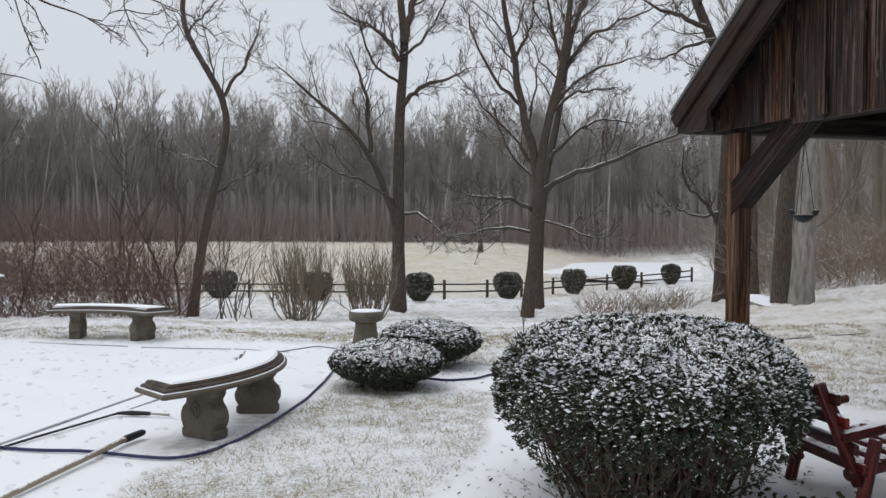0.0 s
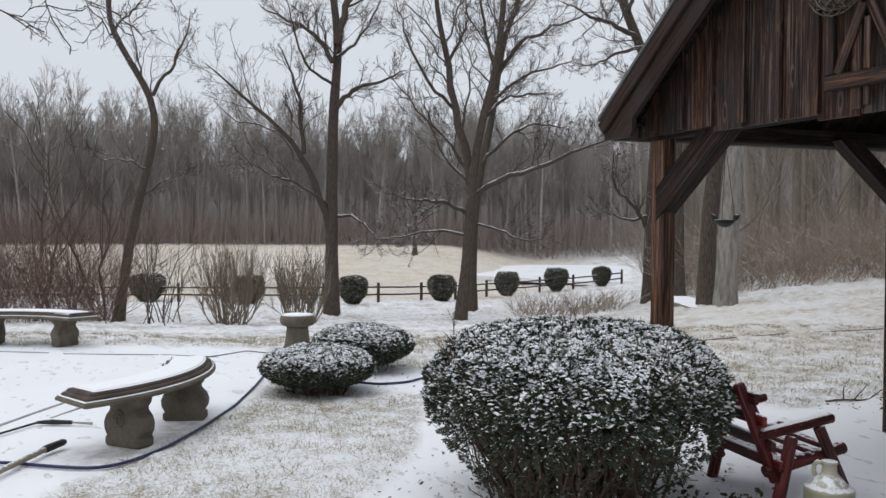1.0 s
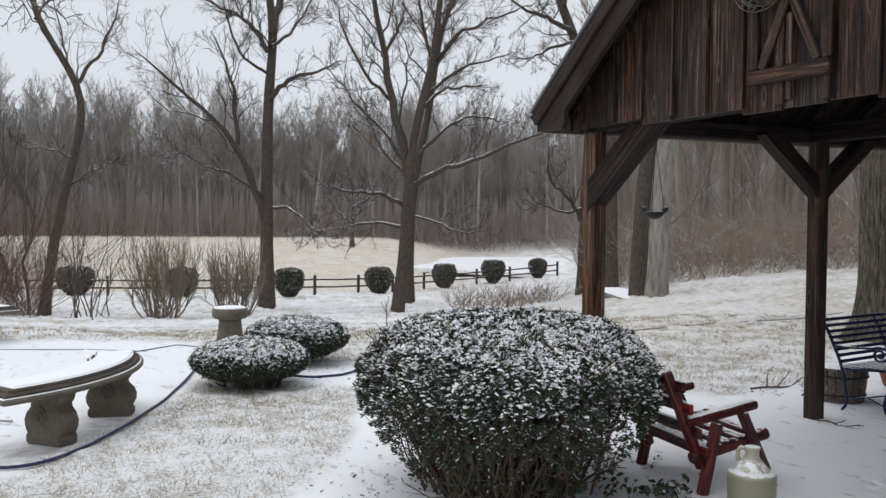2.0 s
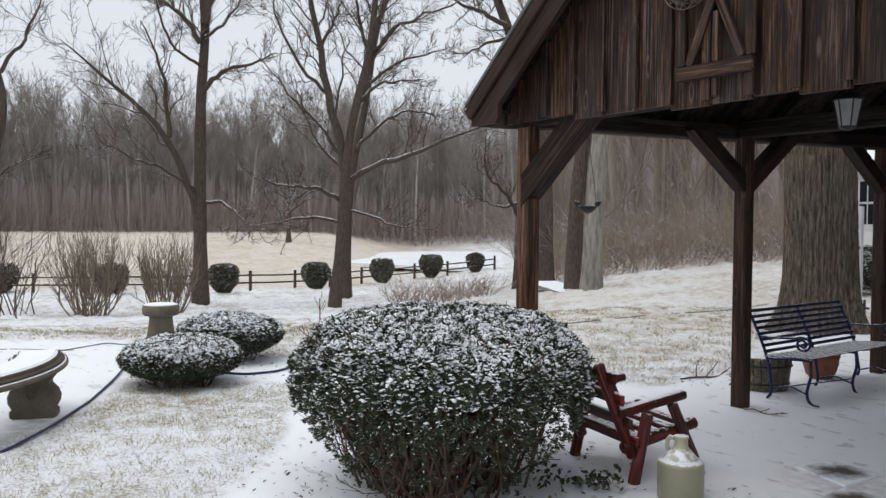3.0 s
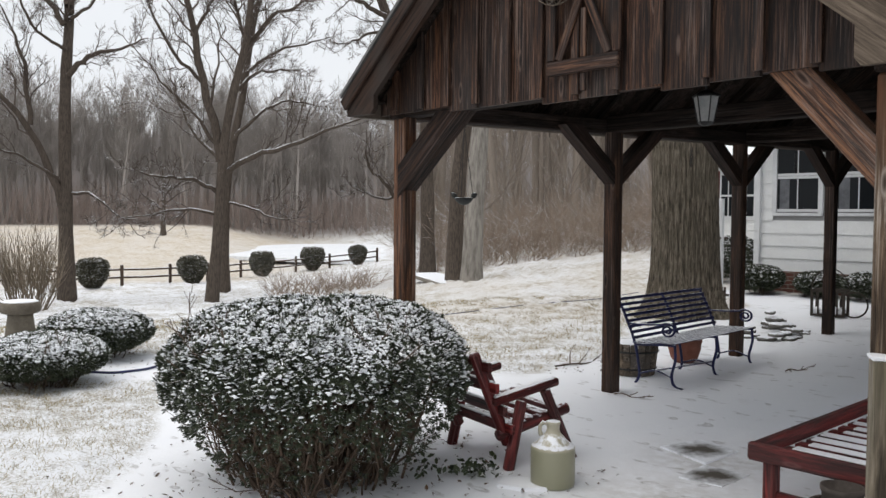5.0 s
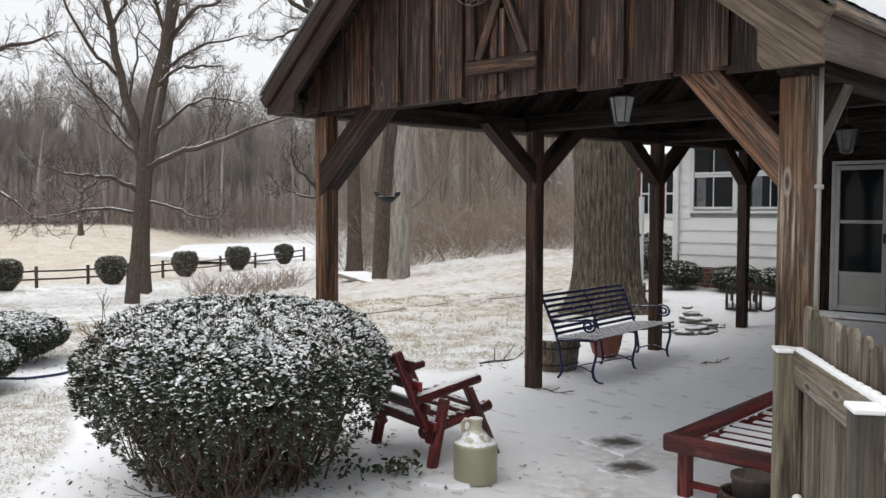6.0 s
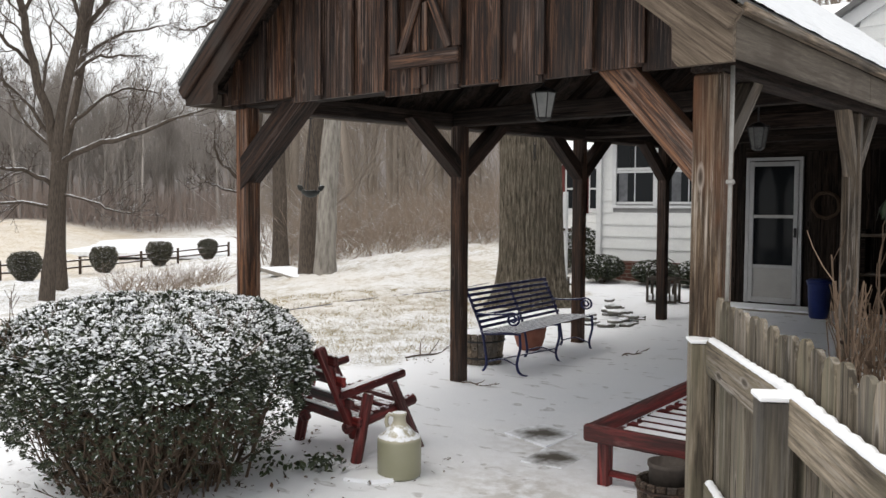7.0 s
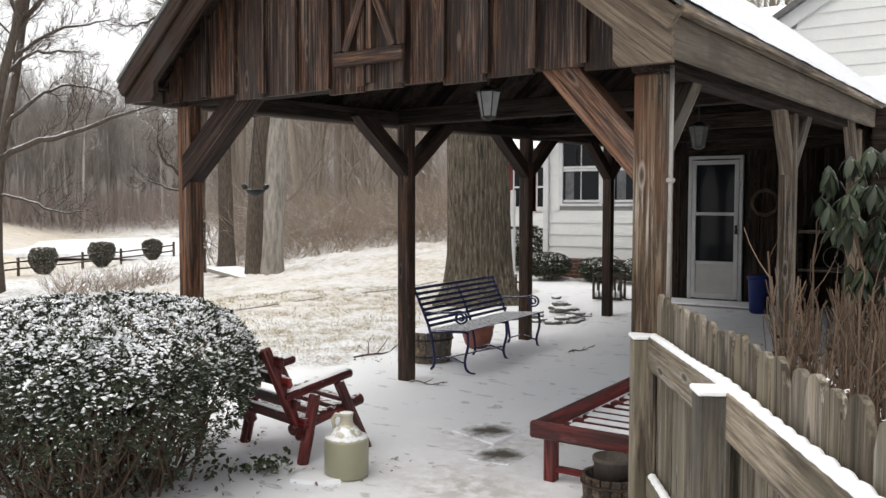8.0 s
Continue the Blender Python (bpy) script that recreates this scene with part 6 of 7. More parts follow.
crate = thing("iron_planter", "rusty openwork iron planter with hoop handle", "planter", at(-5.25, 12.95), 10)
m_rust = plain("rusty_iron", (0.035, 0.03, 0.026), (0.075, 0.06, 0.048), 9.0, 0.8, 0.2, bump=0.3)
for y0 in (-0.15, 0.15):
    for z0 in (0.03, 0.36):
        part("rail", Geo().box((0, y0, z0), (0.42, 0.03, 0.035), bev=0.004), m_rust, crate)
    for k in range(6):
        part("bar", Geo().box((-0.2 + 0.08 * k, y0, 0.195), (0.035 if k in (0, 5) else 0.02, 0.025, 0.36), bev=0.003), m_rust, crate)
part("snow_layer", Geo().box((0, 0, 0.08), (0.38, 0.26, 0.1), bev=0.03), m_snow, crate)
part("hoop_handle", Geo().tube([(0.24 * math.cos(k * math.pi / 16), 0, 0.36 + 0.3 * math.sin(k * math.pi / 16)) for k in range(17)], 0.008, 6), m_rust, crate)
part("wheel", Geo().tube([(0.3 + 0.17 * math.cos(k * math.pi / 14), 0.0, 0.18 + 0.17 * math.sin(k * math.pi / 14)) for k in range(29)], 0.012, 6), m_rust, crate)

# ---- bare flagstones, litter ----
def flag_material():
    """Damp stone, free in the middle and drifted over towards the rim."""
    n = Nodes("damp_flagstone")
    vec = n.coords(vary=False)
    stone = n.mix(n.noise(vec, 14.0, 4.0, 0.6), (0.05, 0.042, 0.033), (0.115, 0.1, 0.082))
    r = n.add("VectorMath", (0, vec), operation="LENGTH").outputs["Value"]
    drift = n.math("ADD", n.math("MULTIPLY", r, 3.0), n.math("MULTIPLY", n.math("SUBTRACT", n.noise(vec, 8.0, 5.0, 0.65), 0.5), 0.9))
    return n.done(n.mix(n.ramp(drift, (0.2, 0.0), (0.62, 1.0)), stone, SNOW), 0.6, spec=0.3)


m_flag = flag_material()


def flag(pts, label):
    x0, y0 = sum(p[0] for p in pts) / len(pts), sum(p[1] for p in pts) / len(pts)
    z0 = ground_z(x0, y0)
    ob = part("flagstone", Geo().prism([(x - x0, y - y0) for x, y in pts], -0.02, 0.006), m_flag, m=pose(x0, y0, z0))
    return tagged(ob, label, "flagstone", "flagstones free of snow", kind="structure")


flag([(-3.58, 5.99), (-3.19, 5.87), (-3.17, 6.26), (-3.48, 6.34)], "damp bare flagstone melted clear of snow")
flag([(-3.19, 5.855), (-2.9, 5.87), (-2.91, 5.55), (-3.17, 5.53)], "damp bare flagstone beside the red table")

LEAF_V = [(0, -0.5, 0), (0.28, -0.1, 0.1), (0.2, 0.3, 0.06), (0, 0.55, 0.12), (-0.2, 0.3, 0.02), (-0.28, -0.1, 0.12), (0, 0, -0.02)]
LEAF_F = [(0, 1, 6), (1, 2, 6), (2, 3, 6), (3, 4, 6), (4, 5, 6), (5, 0, 6)]
m_litter = leafy("dead_leaves", (0.045, 0.03, 0.02), (0.13, 0.08, 0.05), 0.9, 0.12)
lg = np.random.default_rng(88)
ax = np.concatenate([-4.62 + lg.normal(size=330) * 0.4, lg.uniform(-4.9, -3.4, 150), lg.uniform(-5.9, -4.9, 70), -9.0 + lg.normal(size=90) * 0.5, -5.7 + lg.normal(size=90) * 0.25])
ay = np.concatenate([4.0 + lg.normal(size=330) * 0.42, lg.uniform(4.2, 5.3, 150), lg.uniform(2.8, 4.3, 70), 4.3 + lg.normal(size=90) * 0.5, 8.0 + lg.normal(size=90) * 0.4])
pos = np.stack([ax, ay, terrain(ax, ay) + 0.012], 1)
axis = np.stack([lg.normal(size=len(ax)) * 0.5, lg.normal(size=len(ax)) * 0.5, np.ones(len(ax))], 1)
v, f = scatter(LEAF_V, LEAF_F, poses(pos, axis, lg.uniform(0.012, 0.04, len(ax)), lg.uniform(0, 6.28, len(ax))))
tagged(part("leaf_litter", array_mesh("leaf_litter", v, tris=f), m_litter), "dark dead leaves scattered on the snow", "leaves", kind="stuff")
n = 150
ax, ay = np.concatenate([-4.05 + lg.normal(size=80) * 0.07, -5.09 + lg.normal(size=30) * 0.06, -4.3 + lg.normal(size=40) * 0.12]), np.concatenate([4.72 + lg.normal(size=80) * 0.06, 3.68 + lg.normal(size=30) * 0.06, 4.5 + lg.normal(size=40) * 0.1])
pos = np.stack([ax, ay, terrain(ax, ay) + lg.uniform(0.01, 0.07, n)], 1)
axis = np.stack([lg.normal(size=n), lg.normal(size=n), np.ones(n)], 1)
v, f = scatter(LEAF_V, LEAF_F, poses(pos, axis, lg.uniform(0.03, 0.06, n), lg.uniform(0, 6.28, n)))
m_creeper = leafy("evergreen_creeper", (0.02, 0.032, 0.014), (0.07, 0.085, 0.04), 0.5, 0.2)
tagged(part("ground_cover", array_mesh("ground_cover", v, tris=f), m_creeper), "patches of low evergreen ground cover in snow", "ground cover", kind="stuff")


def fallen_twig(pts, label, r=0.008):
    P = resample([(x, y, 0) for x, y in pts], 9)
    P[:, 2] = terrain(P[:, 0], P[:, 1]) + 0.012 + 0.012 * np.sin(np.arange(9))
    A, AR = sprout(P[None], np.full((1, 9), r), 7, 0.35, 0.8, 0.05, 4, 0.08, 0.1, 0.7, 0.5, lg)
    ob = part("twig", array_mesh("twig", *join(pipes(P[None], np.linspace(r, r * 0.5, 9)[None], 5), pipes(A, AR, 4))), m_yewstem)
    return tagged(ob, label, "twig", "fallen twigs")


fallen_twig([(-5.75, 7.6), (-5.6, 7.9), (-5.75, 8.35)], "crooked dark twig on snow by the lawn's edge", 0.012)
fallen_twig([(-4.66, 7.02), (-4.5, 7.06), (-4.36, 7.1)], "thin dark stick lying in snow beside a post")
fallen_twig([(-4.05, 8.9), (-3.98, 9.1), (-3.95, 9.2)], "short dark twig on the snowy patio")
stone = part("stepping_stone", Geo().prism([(-0.14, -0.07), (0.02, -0.1), (0.15, -0.05), (0.16, 0.06), (0.0, 0.1), (-0.13, 0.06)], -0.01, 0.02), m_snow, m=pose(-3.72, 4.78, 0, 0, 0, 30))
tagged(stone, "flat stepping stone with snow beside the jug", "stone")

# ---- lawn grass ----
def lawn_grass():
    g = np.random.default_rng(99)
    n = 170000
    a = np.radians(g.uniform(100, 186, n))
    r = 3.0 + 11.5 * g.uniform(0, 1, n) ** 0.75
    x, y = CX + r * np.cos(a), CY + r * np.sin(a)
    clump = bumps(x, y, 3.1) + 0.7 * bumps(y, x, 9.0) + g.normal(size=n) * 0.6
    ok = (snow_cover(x, y) < 0.45) & (clump > -0.25)
    x, y, r = x[ok], y[ok], r[ok]
    n = len(x)
    h = g.uniform(0.018, 0.05, n)
    lean = g.normal(size=(n, 2)) * 0.7 * h[:, None]
    w = g.normal(size=(n, 2))
    w /= np.linalg.norm(w, axis=1, keepdims=True)
    w *= (0.0014 + 0.0002 * r)[:, None]
    z = terrain(x, y) - 0.004
    b0 = np.stack([x - w[:, 0], y - w[:, 1], z], 1)
    b1 = np.stack([x + w[:, 0], y + w[:, 1], z], 1)
    tip = np.stack([x + lean[:, 0], y + lean[:, 1], z + h], 1)
    v = np.stack([b0, b1, tip], 1).reshape(-1, 3)
    return array_mesh("lawn_grass", v, tris=np.arange(3 * n).reshape(-1, 3))


m_blade = leafy("winter_grass", (0.2, 0.17, 0.08), (0.46, 0.38, 0.24), 0.8, 0.0, 0.15)
tagged(part("lawn_grass", lawn_grass(), m_blade), "short tan winter grass poking through snow", "grass", kind="stuff")

# ---- end wall with storm door ----
WY = 13.4
FZ = 0.18
end_wall = thing("wall_north", "dark brown board wall at the end of the pavilion", "wall", (-4.5, WY, FZ), kind="structure")
DX0, DX1, DZ0, DZ1 = -4.2, -3.485, 0.22, 2.22
xs = -4.55
k = 0
while xs < 3.4:
    w = 0.2
    if xs + w > DX0 - 0.05 and xs < DX1 + 0.05:
        if xs < DX0 - 0.05:
            w = DX0 - 0.05 - xs
        elif xs < DX1 + 0.04:
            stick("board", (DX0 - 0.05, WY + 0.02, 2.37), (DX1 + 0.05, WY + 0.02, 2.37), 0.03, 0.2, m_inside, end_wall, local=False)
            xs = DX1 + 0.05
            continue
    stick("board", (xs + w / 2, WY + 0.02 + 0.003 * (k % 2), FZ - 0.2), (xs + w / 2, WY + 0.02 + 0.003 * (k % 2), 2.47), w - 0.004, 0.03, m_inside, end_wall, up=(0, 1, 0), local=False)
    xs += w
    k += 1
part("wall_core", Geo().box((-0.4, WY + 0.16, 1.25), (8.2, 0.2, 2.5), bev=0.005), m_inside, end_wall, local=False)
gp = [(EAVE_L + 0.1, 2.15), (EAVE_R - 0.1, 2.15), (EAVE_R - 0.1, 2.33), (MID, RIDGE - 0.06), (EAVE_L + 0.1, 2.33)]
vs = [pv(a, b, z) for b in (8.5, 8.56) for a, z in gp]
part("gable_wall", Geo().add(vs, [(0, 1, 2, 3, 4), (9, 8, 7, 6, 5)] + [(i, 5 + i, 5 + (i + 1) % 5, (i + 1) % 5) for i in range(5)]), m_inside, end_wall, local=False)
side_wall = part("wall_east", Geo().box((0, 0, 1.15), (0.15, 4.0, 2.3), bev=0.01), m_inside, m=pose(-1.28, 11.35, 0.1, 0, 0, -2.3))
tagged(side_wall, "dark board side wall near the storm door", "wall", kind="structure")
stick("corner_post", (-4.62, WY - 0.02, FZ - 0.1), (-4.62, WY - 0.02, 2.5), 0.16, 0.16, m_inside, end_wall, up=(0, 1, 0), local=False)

m_alu = plain("white_aluminium", (0.42, 0.42, 0.42), (0.52, 0.52, 0.52), 5.0, 0.5, bump=0.04)
m_panel = plain("dull_white_panel", (0.38, 0.37, 0.35), (0.48, 0.47, 0.45), 3.0, 0.55, bump=0.05)


def glass_material(name="window_glass"):
    n = Nodes(name)
    n.bsdf.inputs["Transmission Weight"].default_value = 0.0
    return n.done((0.012, 0.014, 0.016), 0.06, spec=0.12)


m_glass = glass_material()
door = thing("door_1", "closed white aluminium storm door with two dark panes", "door", (DX0, WY, DZ0), kind="structure")
W, H = DX1 - DX0, DZ1 - DZ0


def dpart(name, c, s, mat, label=""):
    return part(name, Geo().box(c, s, bev=0.004), mat, door, label)


for x0 in (0.0, W):
    dpart("door_jamb", (x0, -0.01, H / 2), (0.05, 0.06, H), m_alu)
dpart("door_head", (W / 2, -0.01, H + 0.02), (W + 0.05, 0.06, 0.045), m_alu)
for x0 in (0.06, W - 0.06):
    dpart("stile", (x0, -0.03, H / 2), (0.06, 0.03, H - 0.03), m_alu)
for z0, hh in ((0.05, 0.08), (0.52, 0.05), (1.22, 0.045), (H - 0.05, 0.06)):
    dpart("rail", (W / 2, -0.031, z0), (W - 0.18, 0.03, hh), m_alu)
dpart("kick_panel", (W / 2, -0.018, 0.29), (W - 0.16, 0.012, 0.44), m_panel)
dpart("pane", (W / 2, -0.018, 0.87), (W - 0.16, 0.008, 0.68), m_glass, "dark glass pane")
dpart("pane", (W / 2, -0.018, 1.6), (W - 0.16, 0.008, 0.74), m_glass, "dark glass pane")
dh = part("door_handle", Geo().box((W - 0.06, -0.06, 1.0), (0.03, 0.03, 0.13), bev=0.008), m_black, door)
step = part("door_step", Geo().box((-3.86, WY - 0.3, FZ - 0.02), (1.5, 0.6, 0.1), bev=0.02), m_concrete_snow)
tagged(step, "low concrete door step with snow", "step", kind="structure")

# dim things against the wall
m_wreath = twiggy("dry_wreath_twigs", (0.06, 0.04, 0.03), (0.12, 0.085, 0.06), 0, 9.0, 9.0, 0)
wreath = thing("wreath", "dry twig wreath hung on the dark wall", "wreath", (-3.16, WY - 0.06, 1.6))
for k in range(7):
    part("twig_ring", Geo().tube([((0.17 + 0.02 * math.sin(j * 0.9 + k)) * math.cos(j * math.pi / 14), 0.02 * math.sin(k + j * 0.5), (0.17 + 0.02 * math.cos(j * 0.7 + k * 2)) * math.sin(j * math.pi / 14)) for j in range(29)], 0.008, 5), m_wreath, wreath)
m_blue = plain("blue_plastic", (0.012, 0.022, 0.1), (0.016, 0.034, 0.16), 4.0, 0.4, bump=0.03)
binb = thing("storage_bin", "bright blue plastic bin beside the door", "bin", (-3.05, 12.6, 0.16))
part("tub", Geo().lathe([(0.1, 0), (0.12, 0.03), (0.14, 0.42), (0.15, 0.435), (0.15, 0.46), (0.14, 0.46)], 28), m_blue, binb, smooth_shade=True)
part("lid", Geo().lathe([(0.155, 0.455), (0.158, 0.48), (0.12, 0.5), (0.02, 0.505)], 28), m_blue, binb, smooth_shade=True)
shelf = thing("plank_shelf", "dark wooden plank shelf against the wall", "shelf", (-2.2, 12.9, 0.17))
for z0 in (0.55, 1.05):
    part("board", Geo().box((0.5, 0.2, z0), (1.9, 0.35, 0.04), bev=0.006), m_gray, shelf)
for x0 in (-0.42, 1.42):
    part("upright", Geo().box((x0, 0.2, 0.55), (0.06, 0.33, 1.15), bev=0.006), m_inside, shelf)
basket = thing("wire_basket", "looped wire basket on a plank shelf", "basket", (-1.95, 13.05, 0.76))
for k in range(5):
    part("wire_loop", Geo().tube([(0.14 * k - 0.28 + 0.13 * math.cos(j * math.pi / 10), 0, 0.13 + 0.14 * math.sin(j * math.pi / 10)) for j in range(21)], 0.006, 5), m_pipe, basket)
box_b = thing("wooden_box", "small orange-brown wooden box on the shelf", "box", (-1.9, 13.1, 1.24))
part("carcass", Geo().box((0, 0, 0.06), (0.4, 0.2, 0.13), bev=0.008), m_post, box_b)

# ---- lanterns, chains, feeder, twig ball ----
m_lglass = plain("dusty_lamp_glass", (0.22, 0.23, 0.23), (0.34, 0.34, 0.33), 9.0, 0.35, bump=0.02)
m_lbulb = plain("white_bulb_glass", (0.7, 0.7, 0.68), (0.8, 0.8, 0.78), 5.0, 0.3, bump=0.0)


def lantern(label, pos, s=1.0, glass=None):
    root = thing("lantern", label, "lantern", pos, 20, "lanterns under the pavilion roof")
    part("stem", Geo().tube([(0, 0, 0.13 * s), (0, 0, 0.46 * s)], 0.009 * s, 8), m_black, root)
    part("cap", Geo().lathe([(0.125 * s, 0.1 * s), (0.12 * s, 0.115 * s), (0.05 * s, 0.15 * s), (0.015 * s, 0.16 * s)], 6), m_black, root)
    part("base", Geo().lathe([(0.03 * s, -0.15 * s), (0.06 * s, -0.135 * s), (0.075 * s, -0.115 * s), (0.02 * s, -0.11 * s)], 6), m_black, root)
    for k in range(6):
        w = 2 * math.pi * k / 6
        w2 = 2 * math.pi * (k + 1) / 6
        lo, hi = 0.068 * s, 0.112 * s
        part("bar", Geo().tube([(lo * math.cos(w), lo * math.sin(w), -0.115 * s), (hi * math.cos(w), hi * math.sin(w), 0.1 * s)], 0.006 * s, 5), m_black, root)
        vs = []
        for d in (0.96, 0.93):
            vs += [(lo * d * math.cos(w), lo * d * math.sin(w), -0.113 * s), (lo * d * math.cos(w2), lo * d * math.sin(w2), -0.113 * s), (hi * d * math.cos(w2), hi * d * math.sin(w2), 0.098 * s), (hi * d * math.cos(w), hi * d * math.sin(w), 0.098 * s)]
        part("pane", Geo().add(vs, [(0, 1, 2, 3), (7, 6, 5, 4), (0, 4, 5, 1), (2, 6, 7, 3), (1, 5, 6, 2), (0, 3, 7, 4)]), glass or m_lglass, root)
    part("bulb", Geo().lathe([(0.02 * s, -0.1 * s), (0.045 * s, -0.05 * s), (0.05 * s, 0.0), (0.035 * s, 0.05 * s), (0.012 * s, 0.08 * s)], 14), m_lbulb, root, "white glass globe", smooth_shade=True)
    return root


lantern("black hanging lantern with frosted glass under the gable", pv(1.82, 0.75, 2.145), 0.66)
# Inner lantern: a darker copy of the glass paints in its dimness.
lantern("black hanging lantern near the storm door", pv(2.57, 2.3, 1.99), 0.62, plain("dimmed_lamp_glass", (0.04, 0.042, 0.042), (0.09, 0.09, 0.088), 9.0, 0.2, bump=0.02))


def chain(pos, n, label):
    root = thing("chain", label, "chain", pos, group="chains hanging from the beam")
    for k in range(n):
        pts = [(0.012 * math.cos(j * math.pi / 6), 0, -0.035 * k + 0.024 * math.sin(j * math.pi / 6)) for j in range(13)]
        part("link", Geo().tube(pts, 0.004, 5), m_black, root, "", pose(0, 0, 0, 0, 0, 90 * (k % 2)))
    return root


chain(pv(0.0, 3.5, 2.1), 5, "short dark chain hanging from the side beam")
chain(pv(0.0, 5.6, 2.1), 6, "dark chain with a hook hanging from the beam")
m_feeder = plain("dark_verdigris_metal", (0.02, 0.022, 0.022), (0.05, 0.055, 0.05), 12.0, 0.6, 0.2, snow=0.3, bump=0.15)
FP = Vector((-5.28, 5.85, 1.66))
feeder = thing("hanging_feeder", "dark metal dish feeder with small ornaments hung on wires", "bird feeder", FP, 35)
feeder.scale = (0.78, 0.78, 1.0)
part("dish", Geo().lathe([(0.01, -0.045), (0.05, -0.035), (0.085, -0.01), (0.1, 0.012), (0.095, 0.014), (0.05, -0.012), (0.01, -0.02)], 20), m_feeder, feeder, smooth_shade=True)
for k in range(3):
    w = 2 * math.pi * k / 3 + 0.4
    part("wire", Geo().tube([(0.097 * math.cos(w), 0.097 * math.sin(w), 0.01), (0, 0, 0.56)], 0.0035, 5), m_black, feeder)
for w, s in ((3.3, 1.0), (0.1, 1.15)):
    part("ornament", Geo().lathe([(0.004, -0.03), (0.018, -0.022), (0.024, 0.0), (0.018, 0.02), (0.006, 0.034), (0.001, 0.04)], 12), m_feeder, feeder, "small dark metal finial", pose(0.1 * math.cos(w), 0.1 * math.sin(w), 0.03, 0, 60 * s, math.degrees(w)), smooth_shade=True)
part("hanger", Geo().box((0, 0, 0.575), (0.05, 0.02, 0.03), bev=0.004), m_black, feeder)
stick("feeder_arm", FP + Vector((0, 0, 0.6)), Vector(pv(0, 0.6, 2.26)), 0.02, 0.02, m_black, pavilion, local=False)
tb = thing("twig_ball", "loose ball of pale dried vine hung on the gable", "twig ball", pv(1.53, -0.2, 2.82), 0)
tg = np.random.default_rng(17)
for k in range(34):
    ax = tg.normal(size=3)
    ax /= np.linalg.norm(ax)
    u = np.cross(ax, [0.3, 0.5, 0.8])
    u /= np.linalg.norm(u)
    w = np.cross(ax, u)
    r = tg.uniform(0.1, 0.17)
    t = np.linspace(0, tg.uniform(3.5, 6.3), 16)
    c = tg.normal(size=3) * 0.02
    pts = c + r * (np.cos(t)[:, None] * u + np.sin(t)[:, None] * w)
    pts[:, 1] *= 0.6
    part("vine", Geo().tube([tuple(p) for p in pts], 0.0035, 4), m_gray, tb)

# ---- white house ----
m_siding = plain("white_lap_siding", (0.76, 0.77, 0.77), (0.84, 0.85, 0.84), 2.0, 0.55, bump=0.06)
# Wall behind the clapboards: gray stands in for the shadow between them.
m_shadow = plain("shadow_gray_backing", (0.3, 0.3, 0.3), (0.36, 0.36, 0.36), 3.0, 0.8)
m_curtain = plain("pale_curtain", (0.1, 0.105, 0.115), (0.2, 0.205, 0.22), 8.0, 0.8)


def brick_material():
    n = Nodes("red_brick_foundation")
    b = n.add("TexBrick", ("Vector", n.add("Mapping", (0, n.add("TexCoord").outputs["Object"]), ("Rotation", (math.pi / 2, 0, 0))).outputs[0]), ("Scale", 4.6), ("Mortar Size", 0.03), ("Brick Width", 0.95), ("Row Height", 0.32))
    n.put(b.inputs["Color1"], (0.13, 0.05, 0.035))
    n.put(b.inputs["Color2"], (0.09, 0.04, 0.03))
    n.put(b.inputs["Mortar"], (0.2, 0.18, 0.16))
    n.bump(b.outputs["Fac"], 0.3, 0.01)
    return n.done(b.outputs["Color"], 0.9)


HY = 15.6
house = thing("house", "white clapboard house with brick foundation and snowy roof", "house", (-7.56, HY, 0.2))
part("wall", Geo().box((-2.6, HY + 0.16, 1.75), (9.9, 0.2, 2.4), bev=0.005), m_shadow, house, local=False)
part("wall", Geo().box((-7.45, HY + 3.2, 1.75), (0.2, 6.0, 2.4), bev=0.005), m_siding, house, "white side wall", local=False)
part("foundation", Geo().box((-2.6, HY + 0.12, 0.35), (9.8, 0.2, 0.46), bev=0.01), brick_material(), house, "red brick foundation", local=False)
WIN = [(-7.26, -6.54), (-6.25, -5.53)]


def lap(x0, x1, z, parent):
    """One clapboard: its foot stands proud."""
    g = Geo()
    vs = [(x0, HY + 0.055, z + 0.225), (x1, HY + 0.055, z + 0.225), (x1, HY + 0.03, z), (x0, HY + 0.03, z), (x0, HY + 0.06, z), (x1, HY + 0.06, z), (x0, HY + 0.062, z + 0.225), (x1, HY + 0.062, z + 0.225)]
    g.add(vs, [(3, 2, 1, 0), (3, 4, 5, 2), (0, 1, 7, 6), (0, 6, 4, 3), (1, 2, 5, 7), (4, 6, 7, 5)])
    return part("clapboard", g, m_siding, parent, local=False)


